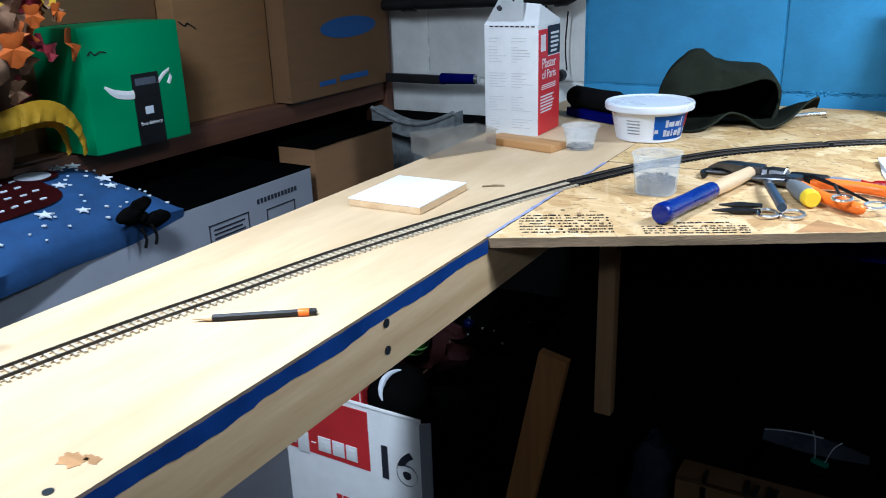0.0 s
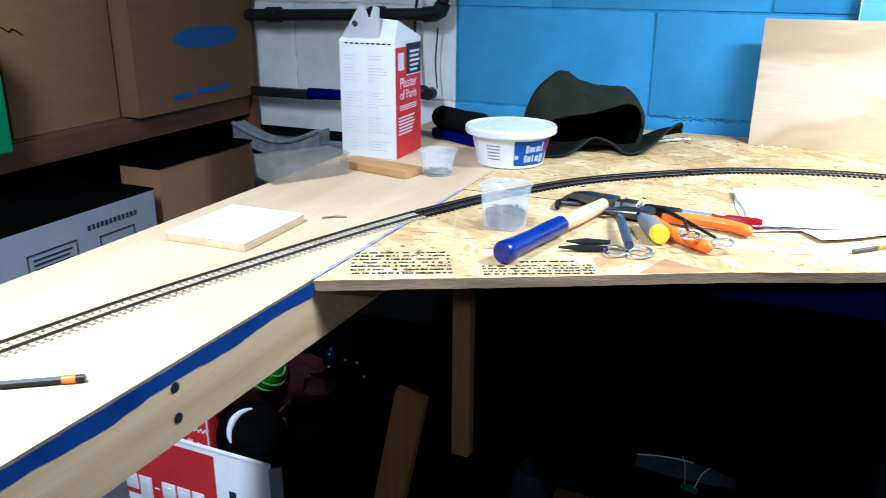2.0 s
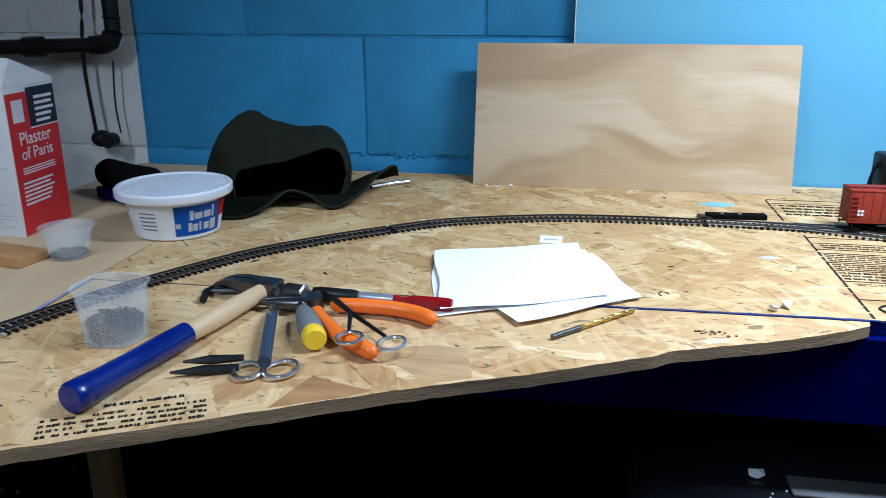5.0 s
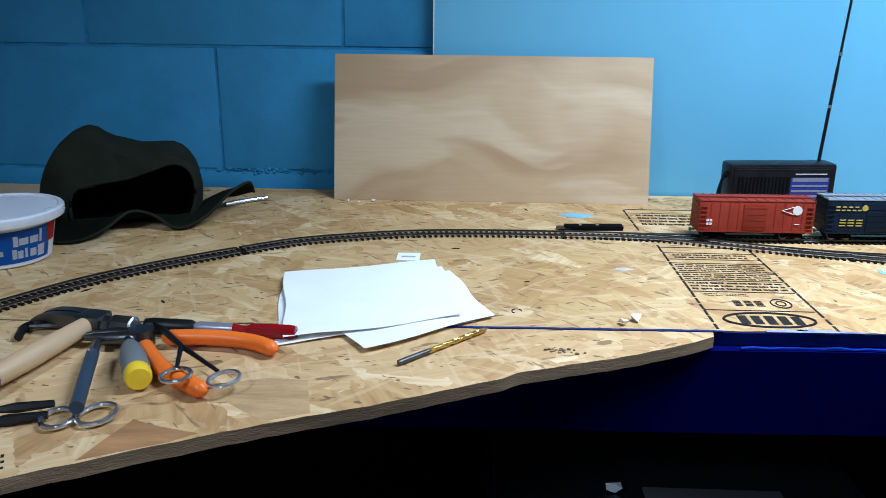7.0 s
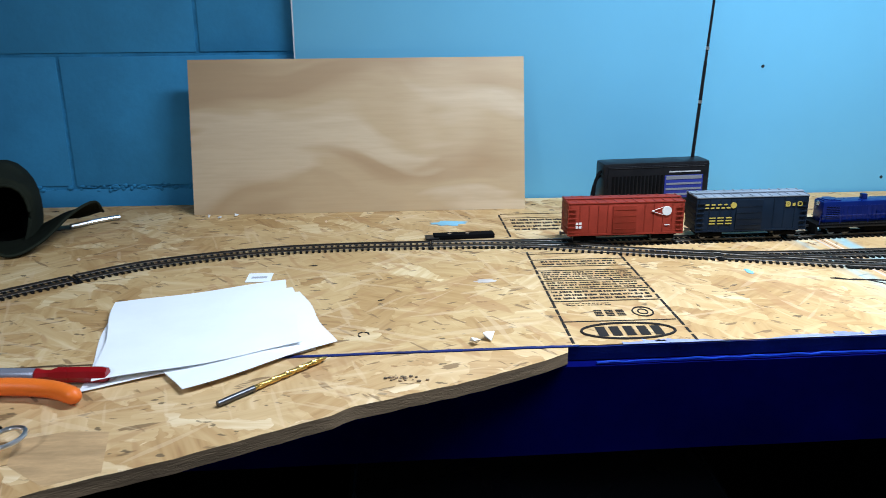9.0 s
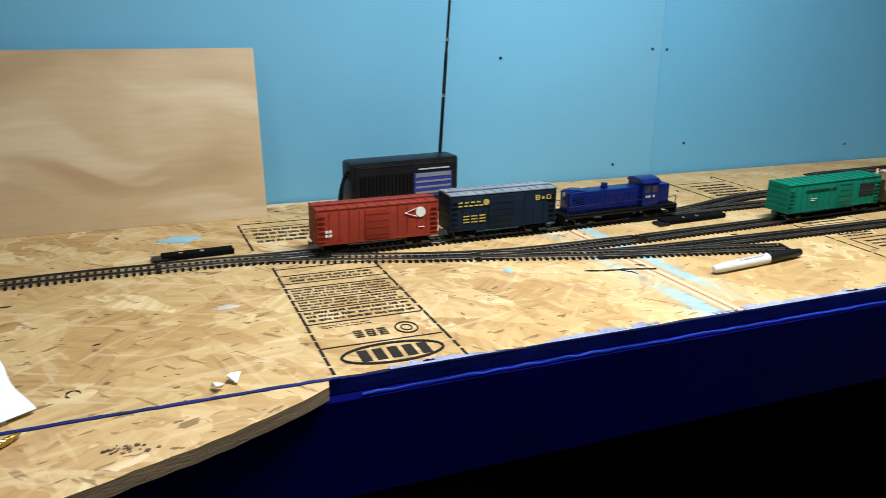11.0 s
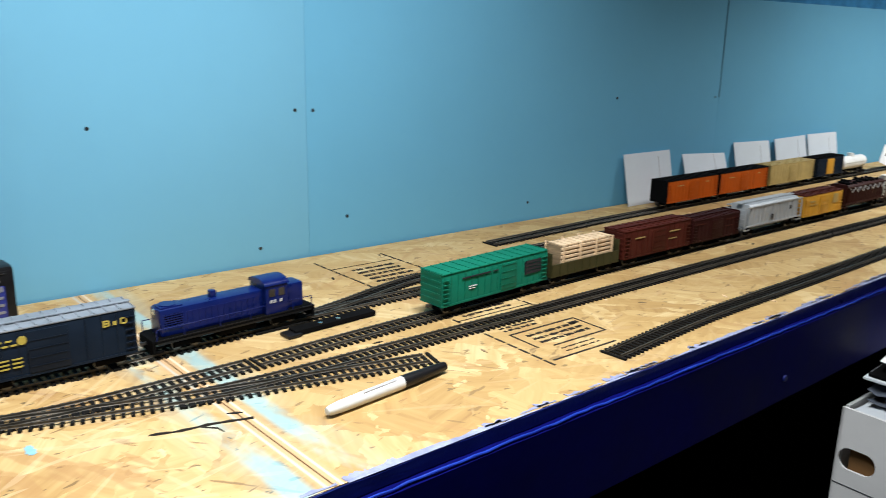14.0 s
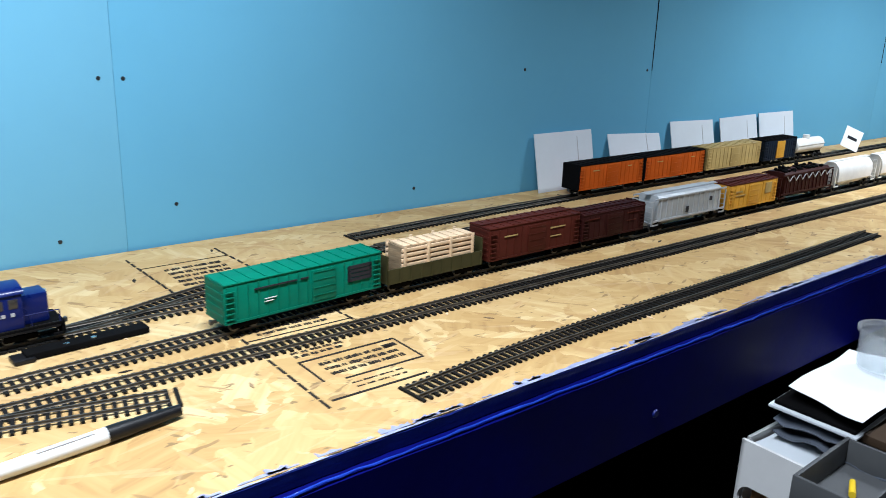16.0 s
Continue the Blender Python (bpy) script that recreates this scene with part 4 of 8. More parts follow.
def hopper(m, length, paint, label, open_top=False, round_side=False, height=0.0535):
    hl, hw, z1 = length / 2, 0.0172, height
    root = thing("model_hopper_car", label, "model freight car", m, "parked freight cars")
    bm = B()
    if round_side:
        prof = [(-0.006, 0.014), (-hw * 0.93, 0.022), (-hw, 0.034), (-hw * 0.88, 0.045), (-hw * 0.5, z1 - 0.001), (0, z1 + 0.001),
                (hw * 0.5, z1 - 0.001), (hw * 0.88, 0.045), (hw, 0.034), (hw * 0.93, 0.022), (0.006, 0.014)]
    else:
        prof = [(-0.006, 0.013), (-hw, 0.022), (-hw, z1 - 0.003), (-hw * 0.8, z1), (hw * 0.8, z1), (hw, z1 - 0.003), (hw, 0.022), (0.006, 0.013)]
    xs = [-hl + 0.012, -hl + 0.014, hl - 0.014, hl - 0.012]
    rings = [[bm.verts.new((x, y * f, z if z > 0.02 else z + dz)) for y, z in prof] for x, f, dz in zip(xs, (0.96, 1, 1, 0.96), (0.008, 0, 0, 0.008))]
    k = len(prof)
    for a, b in zip(rings, rings[1:]):
        for i in range(k):
            bm.faces.new((a[i], a[(i + 1) % k], b[(i + 1) % k], b[i]))
    bm.faces.new(rings[0]), bm.faces.new(list(reversed(rings[-1])))
    bmesh.ops.recalc_face_normals(bm, faces=bm.faces[:])
    if not round_side:
        for s in (-1, 1):
            for i in range(12):
                x = -hl + 0.017 + (2 * hl - 0.034) * i / 11
                bx(bm, x - 0.0007, x + 0.0007, *sorted((s * hw, s * (hw + 0.0011))), 0.022, z1 - 0.004)
            bx(bm, -hl + 0.002, hl - 0.002, *sorted((s * hw, s * (hw + 0.0012))), 0.0200, 0.0225)
            bx(bm, -hl + 0.002, hl - 0.002, *sorted((s * hw, s * (hw + 0.0012))), z1 - 0.0042, z1 - 0.0022)
    part("body", bm, paint, root)
    fr = bar(-hl, hl, -0.004, 0.004, 0.0125, 0.0165)
    for s in (-1, 1):
        for y in (-1, 1):
            bx(fr, *sorted((s * (hl - 0.0015), s * hl)), *sorted((y * (hw - 0.0015), y * hw)), 0.0145, z1 - 0.006)
            bx(fr, *sorted((s * (hl - 0.014), s * hl)), *sorted((y * (hw - 0.0008), y * hw)), 0.0145, 0.0165)
        for q in range(5):
            bx(fr, *sorted((s * (hl - 0.001), s * hl)), -hw, hw, 0.018 + 0.007 * q, 0.0188 + 0.007 * q)
    part("end_frame", fr, paint, root)
    if open_top:
        heap = B()
        rr = random.Random(9)
        for i in range(60):
            ball(heap, (rr.uniform(-hl + 0.018, hl - 0.018), rr.uniform(-0.012, 0.012), z1 + rr.uniform(-0.001, 0.003)), rr.uniform(0.002, 0.0042), 1, 1, 0.8, 6)
        part("load", heap, "matt_black", root)
        for s in (-1, 1):
            bm = B()
            for i in range(7):
                x = -hl + 0.022 + (2 * hl - 0.044) * i / 6
                y = s * (hw + 0.0013)
                tube(bm, [(x - 0.008, y, z1 - 0.005), (x, y, z1 - 0.013), (x + 0.008, y, z1 - 0.005)], 0.0008, 5)
            part("side_brace", bm, "print_grey", root)
    else:
        part("roof_walk", bar(-hl + 0.004, hl - 0.004, -0.004, 0.004, z1 + 0.0004, z1 + 0.0018), paint, root)
    trucks(root, hl - 0.02)
    couplers(root, hl)
    return root


def at_track(pts, x, z=T):
    """The pose on a track at that x: place and heading."""
    line = spline(flat(pts), 0.004)
    i = min(range(len(line)), key=lambda j: abs(line[j].x - x))
    d = (line[min(i + 4, len(line) - 1)] - line[max(i - 4, 0)]).normalized()
    return Matrix.Translation((line[i].x, line[i].y, z)) @ Matrix.Rotation(math.atan2(d.y, d.x), 4, "Z")


def span(pts, x0, x1):
    return at_track(pts, (x0 + x1) / 2), x1 - x0 - 0.008


m, ln = span(YARD_B, 1.486, 1.661)
green = boxcar(m, ln, "green_car", "green_car", "jade green model boxcar with black lettering on the yard track", height=0.0515, ribs=16, door=(0.004, 0.03), walk=False)
marks(green, [(-0.055, -0.012, 0.0415, 0.0430), (-0.008, 0.0, 0.0415, 0.0430)], "print_dark", -0.0177)
marks(green, [(0.044, 0.072, 0.0280 + 0.0042 * k, 0.0312 + 0.0042 * k) for k in range(4)] + [(0.044, 0.0465, 0.028, 0.0438), (0.0695, 0.072, 0.028, 0.0438)], "print_dark", -0.0177)
marks(green, [(-0.045, -0.033, 0.031, 0.0318), (-0.045, -0.036, 0.0285, 0.0293)], "white_car", -0.0177)

m, ln = span(YARD_B, 1.661, 1.795)
gon = thing("model_gondola_car", "olive model gondola car carrying a cream slatted crate", "model freight car", m, "parked freight cars")
hl = ln / 2
bm = bar(-hl, hl, -0.0165, 0.0165, 0.0145, 0.0172)
for s in (-1, 1):
    bx(bm, -hl, hl, *sorted((s * 0.0165, s * 0.0155)), 0.017, 0.030)
    bx(bm, *sorted((s * hl, s * (hl - 0.001))), -0.0165, 0.0165, 0.017, 0.044)
    for k in range(10):
        x = -hl + 0.002 + (2 * hl - 0.004) * k / 9
        bx(bm, x - 0.0007, x + 0.0007, *sorted((s * 0.0165, s * 0.0175)), 0.0145, 0.030)
part("body", bm, "olive_car", gon)
trucks(gon, hl - 0.02), couplers(gon, hl)
crate = thing("slatted_crate_load", "cream wooden slatted crate loaded on the olive gondola", "crate", m @ Matrix.Translation((0.004, 0, 0.0173)))
# core takes a dark brown for the shade between the slats
part("core", bar(-0.046, 0.046, -0.0125, 0.0125, 0, 0.0315, 0.0006), "osb_edge", crate, "shaded tan inside")
for s in (-1, 1):
    for k in range(4):
        part("slat", bar(-0.048, 0.048, *sorted((s * 0.0127, s * 0.0145)), 0.012 + 0.0052 * k, 0.0152 + 0.0052 * k, 0.0003), "cream_wood", crate)
    for k in range(4):
        x = -0.045 + 0.030 * k
        part("batten", bar(x - 0.0016, x + 0.0016, *sorted((s * 0.0147, s * 0.0162)), 0.006, 0.0345, 0.0003), "cream_wood", crate)
for k in range(9):
    part("top_slat", bar(-0.044 + 0.0105 * k, -0.036 + 0.0105 * k, -0.012, 0.012, 0.0317, 0.0335, 0.0003), "cream_wood", crate)

for x0, x1, paint, lab in ((1.796, 1.947, "brown_car", "brown model boxcar with weathered sides on the yard track"), (1.947, 2.071, "dark_brown_car", "dark brown model boxcar coupled in the yard")):
    m, ln = span(YARD_B, x0, x1)
    c = boxcar(m, ln, paint, paint, lab, height=0.0525 if paint == "brown_car" else 0.0475, ribs=12)
    marks(c, [(-0.05, -0.03, 0.040, 0.0415), (0.022, 0.046, 0.040, 0.0415), (0.022, 0.040, 0.030, 0.0312)], "tan_car" if paint == "brown_car" else "brown_car", -0.0177)
m, ln = span(YARD_B, 2.079, 2.250)
c = hopper(m, ln, "silver_car", "silver grey ribbed covered hopper model car")
marks(c, [(-0.012, -0.006, 0.026, 0.034), (0.04, 0.046, 0.036, 0.042)], "print_dark", -0.0185)
m, ln = span(YARD_B, 2.253, 2.385)
c = boxcar(m, ln, "yellow_car", "brown_car", "yellow model boxcar with brown roof and ends", height=0.0510, ribs=10)
marks(c, [(-0.046, -0.030, 0.038, 0.0405), (-0.046, -0.022, 0.033, 0.0342), (0.030, 0.046, 0.030, 0.046)], "tan_car", -0.0177)
m, ln = span(YARD_B, 2.388, 2.553)
hopper(m, ln, "dark_brown_car", "dark brown open hopper model car with pale side braces", open_top=True)
m, ln = span(YARD_B, 2.556, 2.704)
hopper(m, ln, "white_car", "pale grey round-sided covered hopper model car", round_side=True)
m, ln = span(YARD_B, 2.708, 2.862)
hopper(m, ln, "white_car", "white covered hopper model car at the far end", round_side=True)

for x0, x1, paint, roof, lab, dp in ((2.152, 2.312, "orange_car", "matt_black", "orange model refrigerator car with black roof and ends", None),
                                     (2.314, 2.485, "orange_car", "matt_black", "orange model refrigerator car coupled near the cards", None),
                                     (2.486, 2.663, "tan_car", "tan_car", "faded tan model boxcar on the wall siding", None),
                                     (2.668, 2.790, "boxcar_navy", "matt_black", "black model boxcar with a bright yellow door", "yellow_car")):
    m, ln = span(YARD_A, x0, x1)
    c = boxcar(m, ln, paint, roof, lab, ribs=14, doorpaint=dp, walk=False)
    hl = ln / 2
    if paint == "orange_car":
        part("end_panel", bar(-hl - 0.0012, -hl + 0.001, -0.0176, 0.0176, 0.0150, 0.0540), "matt_black", c)
        part("end_panel", bar(hl - 0.001, hl + 0.0012, -0.0176, 0.0176, 0.0150, 0.0540), "matt_black", c)
        marks(c, [(-hl + 0.03, -hl + 0.045, 0.043, 0.0445), (hl - 0.04, hl - 0.03, 0.044, 0.0455)], "tan_car", -0.0177)
m, ln = span(YARD_A, 2.792, 2.914)
tank = thing("model_tank_car", "white model tank car at the end of the wall siding", "model freight car", m, "parked freight cars")
hl = ln / 2
bm = cy(B(), (-hl + 0.006, 0, 0.031), (hl - 0.006, 0, 0.031), 0.0145, 0.0145, 24)
ball(bm, (-hl + 0.006, 0, 0.031), 0.0145, 0.25), ball(bm, (hl - 0.006, 0, 0.031), 0.0145, 0.25)
part("tank", bm, "white_car", tank)
part("dome", cy(B(), (0, 0, 0.044), (0, 0, 0.052), 0.007, 0.0068, 18), "white_car", tank)
part("underframe", bar(-hl, hl, -0.005, 0.005, 0.0125, 0.0170), "matt_black", tank)
bm = B()
for s in (-1, 1):
    tube(bm, [(-hl + 0.006, s * 0.0155, 0.034), (hl - 0.006, s * 0.0155, 0.034)], 0.0005, 5)
part("handrail", bm, "white_car", tank)
trucks(tank, hl - 0.02), couplers(tank, hl)

# the train: locomotive, navy boxcar, red boxcar
TRAIN = MAIN[:-1] + REAR + UP[2:]


def locomotive(m):
    root = thing("model_locomotive", "blue model road-switcher locomotive at the head of the train", "model locomotive", m)
    hl = 0.086
    part("walkway", bar(-hl + 0.002, hl - 0.002, -0.0172, 0.0172, 0.0165, 0.0195, 0.0005), "matt_black", root)
    sills = B()
    for s in (-1, 1):
        bx(sills, -hl + 0.004, hl - 0.004, *sorted((s * 0.0172, s * 0.0166)), 0.0150, 0.0200)
    part("side_sill", sills, "black", root)
    part("long_hood", bx(B(), -hl + 0.010, 0.030, -0.0108, 0.0108, 0.0195, 0.0455, 0.0022), "loco_blue", root)
    hood = B()
    for s in (-1, 1):
        for k in range(12):
            x = -hl + 0.036 + 0.0062 * k
            bx(hood, x, x + 0.0052, *sorted((s * 0.0106, s * 0.0113)), 0.0225, 0.0400)
        for k in range(7):
            bx(hood, -hl + 0.014, -hl + 0.032, *sorted((s * 0.0106, s * 0.0114)), 0.026 + 0.0022 * k, 0.0272 + 0.0022 * k)
    part("hood_louvre", hood, "loco_blue", root)["kind"] = "stuff"
    for y in (-0.0112, 0.0106):
        part("radiator_grille", bar(-hl + 0.0145, -hl + 0.0315, y, y + 0.0006, 0.0262, 0.0405), "matt_black", root)
    part("fan_housing", bx(cy(B(), (-hl + 0.022, 0, 0.045), (-hl + 0.022, 0, 0.0478), 0.0085, 0.008, 20), -hl + 0.012, -hl + 0.034, -0.008, 0.008, 0.0448, 0.0468, 0.0006), "loco_blue", root)
    part("exhaust_stack", bar(-0.022, -0.016, -0.0035, 0.0035, 0.0450, 0.0520, 0.0008), "loco_blue", root)
    cab = bx(B(), 0.030, 0.055, -0.0158, 0.0158, 0.0195, 0.0500, 0.0008)
    part("cab", cab, "loco_blue", root)
    rf = B()
    n = 10
    lo, hi = [], []
    for i in range(n + 1):
        a = math.pi * i / n
        y, z = -0.0168 * math.cos(a), 0.0492 + 0.0062 * math.sin(a)
        lo.append(rf.verts.new((0.0285, y, z))), hi.append(rf.verts.new((0.0565, y, z)))
    for i in range(n):
        rf.faces.new((lo[i], lo[i + 1], hi[i + 1], hi[i]))
    rf.faces.new(lo), rf.faces.new(hi), rf.faces.new((lo[0], hi[0], hi[-1], lo[-1]))
    bmesh.ops.recalc_face_normals(rf, faces=rf.faces[:])
    part("cab_roof", rf, "loco_blue", root)
    for s in (-1, 1):
        for x0, x1 in ((0.0335, 0.0405), (0.0445, 0.0515)):
            part("cab_window", bar(x0, x1, *sorted((s * 0.0156, s * 0.0161)), 0.0375, 0.0455, 0.0001), "dark_steel", root)
    mk = B()
    for x0 in (0.0345, 0.0385, 0.0455):
        bx(mk, x0, x0 + 0.0028, -0.0162, -0.0157, 0.0310, 0.0340)
    part("number_bar", mk, "print_grey", root)
    part("short_hood", bx(B(), 0.055, hl - 0.010, -0.0108, 0.0108, 0.0195, 0.0455, 0.0022), "loco_blue", root)
    part("headlight", cy(B(), (hl - 0.0105, 0, 0.042), (hl - 0.0085, 0, 0.042), 0.0028, 0.0024, 14), "steel", root)
    part("headlight", bar(-hl + 0.0085, -hl + 0.0105, -0.0025, 0.0025, 0.0395, 0.0445), "steel", root)
    rails = B()
    for s in (-1, 1):
        y = s * 0.0166
        for x in (-hl + 0.004, -hl + 0.030, -0.020, 0.012, 0.060, hl - 0.004):
            bx(rails, x - 0.0004, x + 0.0004, y - 0.0004, y + 0.0004, 0.0195, 0.0300)
        tube(rails, [(-hl + 0.004, y, 0.0300), (0.028, y, 0.0300)], 0.00045, 5)
        tube(rails, [(0.056, y, 0.0300), (hl - 0.004, y, 0.0300)], 0.00045, 5)
    part("handrail", rails, "loco_blue", root)
    for s in (-1, 1):
        part("pilot", bar(*sorted((s * (hl - 0.003), s * hl)), -0.0160, 0.0160, 0.0070, 0.0195, 0.0006), "matt_black", root)
        for y in (-0.0168, 0.0130):
            part("step", bar(*sorted((s * (hl - 0.010), s * (hl - 0.003))), y, y + 0.0038, 0.0075, 0.0095), "matt_black", root)
    part("fuel_tank", bx(B(), -0.020, 0.020, -0.0130, 0.0130, 0.0080, 0.0165, 0.0018), "matt_black", root)
    trucks(root, 0.052)
    couplers(root, hl)
    return root


locomotive(at_track(TRAIN, 1.294))
navy = boxcar(at_track(TRAIN, 1.127), 0.136, "boxcar_navy", "roof_grey", "dusty navy model boxcar with yellow markings and grey roof", height=0.0575, ribs=10, door=(-0.020, 0.012), group="train cars")
marks(navy, [(-0.058 + 0.0075 * k, -0.0535 + 0.0075 * k, 0.0475, 0.0490) for k in range(4)] + [(-0.058 + 0.0065 * k, -0.0535 + 0.0065 * k, 0.0435, 0.0450) for k in range(5)], "yellow_letter", -0.0177)
marks(navy, [(-0.052 + 0.010 * k, -0.0445 + 0.010 * k, 0.0245 + 0.0035 * j, 0.0258 + 0.0035 * j) for k in range(3) for j in range(3)], "yellow_letter", -0.0177)
marks(navy, [(0.040, 0.0415, 0.0440, 0.0500), (0.0415, 0.0445, 0.0440, 0.0452), (0.0415, 0.0445, 0.0464, 0.0476), (0.0415, 0.0445, 0.0488, 0.0500), (0.0445, 0.0457, 0.0446, 0.0494),
             (0.0485, 0.0515, 0.0445, 0.0480), (0.0545, 0.0558, 0.0446, 0.0494), (0.0558, 0.0592, 0.0440, 0.0452), (0.0558, 0.0592, 0.0488, 0.0500), (0.0592, 0.0605, 0.0446, 0.0494)], "yellow_letter", -0.0177)
part("emblem", cy(B(), (-0.0235, -0.0170, 0.0470), (-0.0235, -0.0182, 0.0470), 0.0036, 0.0036, 18), "yellow_letter", navy)
red = boxcar(at_track(TRAIN, 0.976), 0.138, "red_car", "red_car", "oxide red model boxcar with a white round emblem", ribs=12, door=(-0.016, 0.012), group="train cars")
part("emblem", cy(B(), (0.048, -0.0172, 0.0430), (0.048, -0.0184, 0.0430), 0.0056, 0.0056, 22), "white_car", red)
bm = B()
tube(bm, [(0.0295, -0.0182, 0.0430), (0.044, -0.0182, 0.0478)], 0.0004, 5), tube(bm, [(0.0295, -0.0182, 0.0430), (0.044, -0.0182, 0.0382)], 0.0004, 5)
part("emblem_rays", bm, "white_car", red)
marks(red, [(-0.060 + 0.004 * k, -0.057 + 0.004 * k, 0.0240 + 0.0045 * j, 0.0268 + 0.0045 * j) for k in range(2) for j in range(2)] + [(0.046, 0.052, 0.0255, 0.0265)], "white_car", -0.0177)


# ---- printed stamps and marks on the boards, as thin ink
LONG, FAR = bpy.data.objects["long_tabletop"], bpy.data.objects["far_tabletop"]


def ink(parent, name, rects, m=None, material="ink", z=T + 0.0004):
    """Thin printed bars (x0, x1, y0, y1) on a board."""
    vs, fs = [], []
    for x0, x1, y0, y1 in rects:
        k = len(vs)
        for zz in (z - 0.0003, z):
            vs += [Vector(c) if m is None else m @ Vector(c) for c in ((x0, y0, zz), (x1, y0, zz), (x1, y1, zz), (x0, y1, zz))]
        fs += [(k + 4, k + 5, k + 6, k + 7), (k, k + 1, k + 5, k + 4), (k + 1, k + 2, k + 6, k + 5), (k + 2, k + 3, k + 7, k + 6), (k + 3, k, k + 4, k + 7)]
    me = bpy.data.meshes.new(name)
    me.from_pydata(vs, [], fs)
    me.materials.append(M[material])
    ob = new(name, me)
    ob.parent = parent
    ob["kind"] = "stuff"
    return ob


def word_rows(x0, x1, y0, y1, rows, rr, thick=0.52):
    """Rows of unreadable words as short, uneven bars."""
    out = []
    pitch = (y1 - y0) / rows
    for k in range(rows):
        y, h = y0 + pitch * (k + 0.5), pitch * thick / 2
        x = x0
        while x < x1 - 0.002:
            end = min(x1, x + rr.uniform(0.004, 0.014))
            while x < end:
                w = rr.uniform(0.0010, 0.0030)
                out.append((x, min(x1, x + w), y - h * rr.uniform(0.6, 1.1), y + h * rr.uniform(0.6, 1.1)))
                x += w + rr.uniform(0.0003, 0.0009)
            x += rr.uniform(0.0012, 0.0024)
    return out


def dashed(xa, ya, xb, yb, rr, w=0.0026):
    """A dashed upright line as bars in the board's own axes."""
    out, n = [], max(3, int(abs(yb - ya) / 0.016))
    for i in range(n):
        t0, t1 = i / n, (i + rr.uniform(0.72, 0.96)) / n
        x = xa + (xb - xa) * (t0 + t1) / 2
        out.append((x - w / 2, x + w / 2, *sorted((ya + (yb - ya) * t0, ya + (yb - ya) * t1))))
    return out


rr = random.Random(21)
X0, X1 = 0.858, 0.963
ink(LONG, "stamp_border", dashed(X0, 1.536, X0, 1.80, rr) + dashed(X1 + 0.003, 1.536, X1, 1.79, rr) + dashed(0.848, 1.86, 0.846, 1.97, rr))
ink(LONG, "stamp_rule", [(X0, X1, y, y + 0.0018) for y in (1.583, 1.6345, 1.668, 1.694, 1.727, 1.741, 1.765, 1.787)] + [(0.848, 0.957, 1.968, 1.970), (0.85, 0.95, 1.948, 1.9492)])
ink(LONG, "stamp_print", word_rows(X0 + 0.004, X1 - 0.004, 1.639, 1.666, 3, rr) + word_rows(X0 + 0.004, X1 - 0.004, 1.671, 1.692, 3, rr)
    + word_rows(X0 + 0.004, X1 - 0.004, 1.698, 1.725, 4, rr) + word_rows(X0 + 0.010, X1 - 0.012, 1.745, 1.763, 2, rr) + word_rows(0.858, 0.945, 1.885, 1.945, 4, rr)
    + word_rows(X0 + 0.012, X0 + 0.055, 1.622, 1.631, 2, rr, 0.3))
ring = B()
tube(ring, [(0.912 + 0.042 * math.cos(a * math.pi / 24), 1.560 + 0.0175 * math.sin(a * math.pi / 24), T + 0.0003) for a in range(48)], 0.0013, 6, True)
part("stamp_oval", ring, "ink", LONG)
oval = []
for k in range(5):
    x = 0.884 + 0.0125 * k
    oval += [(x, x + 0.0086, 1.550, 1.5705)]
ink(LONG, "stamp_emblem_bar", oval)
ink(LONG, "stamp_emblem_bar", [(0.892 + 0.0105 * k, 0.8995 + 0.0105 * k, 1.596 + 0.004 * j, 1.5985 + 0.004 * j) for k in range(3) for j in range(4)])
ring = B()
tube(ring, [(0.938 + 0.0095 * math.cos(a * math.pi / 16), 1.604 + 0.0115 * math.sin(a * math.pi / 16), T + 0.0003) for a in range(32)], 0.0008, 6, True)
tube(ring, [(0.938 + 0.0045 * math.cos(a * math.pi / 12), 1.604 + 0.006 * math.sin(a * math.pi / 12), T + 0.0003) for a in range(24)], 0.0007, 6, True)
part("stamp_seal", ring, "ink", LONG)

ink(FAR, "stamp_border", dashed(1.505, 1.60, 1.505, 1.79, rr) + dashed(1.500, 1.86, 1.492, 2.03, rr) + dashed(1.612, 1.72, 1.604, 1.83, rr) + dashed(1.602, 1.86, 1.592, 2.02, rr))
ink(FAR, "stamp_rule", [(1.522, 1.616, 1.680, 1.6825), (1.540, 1.616, 1.635, 1.6372), (1.512, 1.60, 1.608, 1.6105), (1.505, 1.612, 1.742, 1.7436), (1.497, 1.60, 1.895, 1.8965), (1.495, 1.595, 1.985, 1.9865)]
    + [(1.6145, 1.6165, 1.637, 1.681), (1.522, 1.524, 1.640, 1.681), (1.598, 1.611, 1.668, 1.674)])
ink(FAR, "stamp_print", word_rows(1.535, 1.605, 1.644, 1.674, 3, rr) + word_rows(1.525, 1.575, 1.688, 1.704, 2, rr, 0.6) + word_rows(1.52, 1.59, 1.748, 1.766, 2, rr)
    + word_rows(1.515, 1.58, 1.905, 1.975, 5, rr) + word_rows(1.54, 1.59, 1.615, 1.630, 2, rr, 0.3))
mm = Matrix.Translation((0.105, 1.143, 0)) @ Matrix.Rotation(math.atan2(0.373, 0.759), 4, "Z")
CORNER = bpy.data.objects["corner_tabletop"]
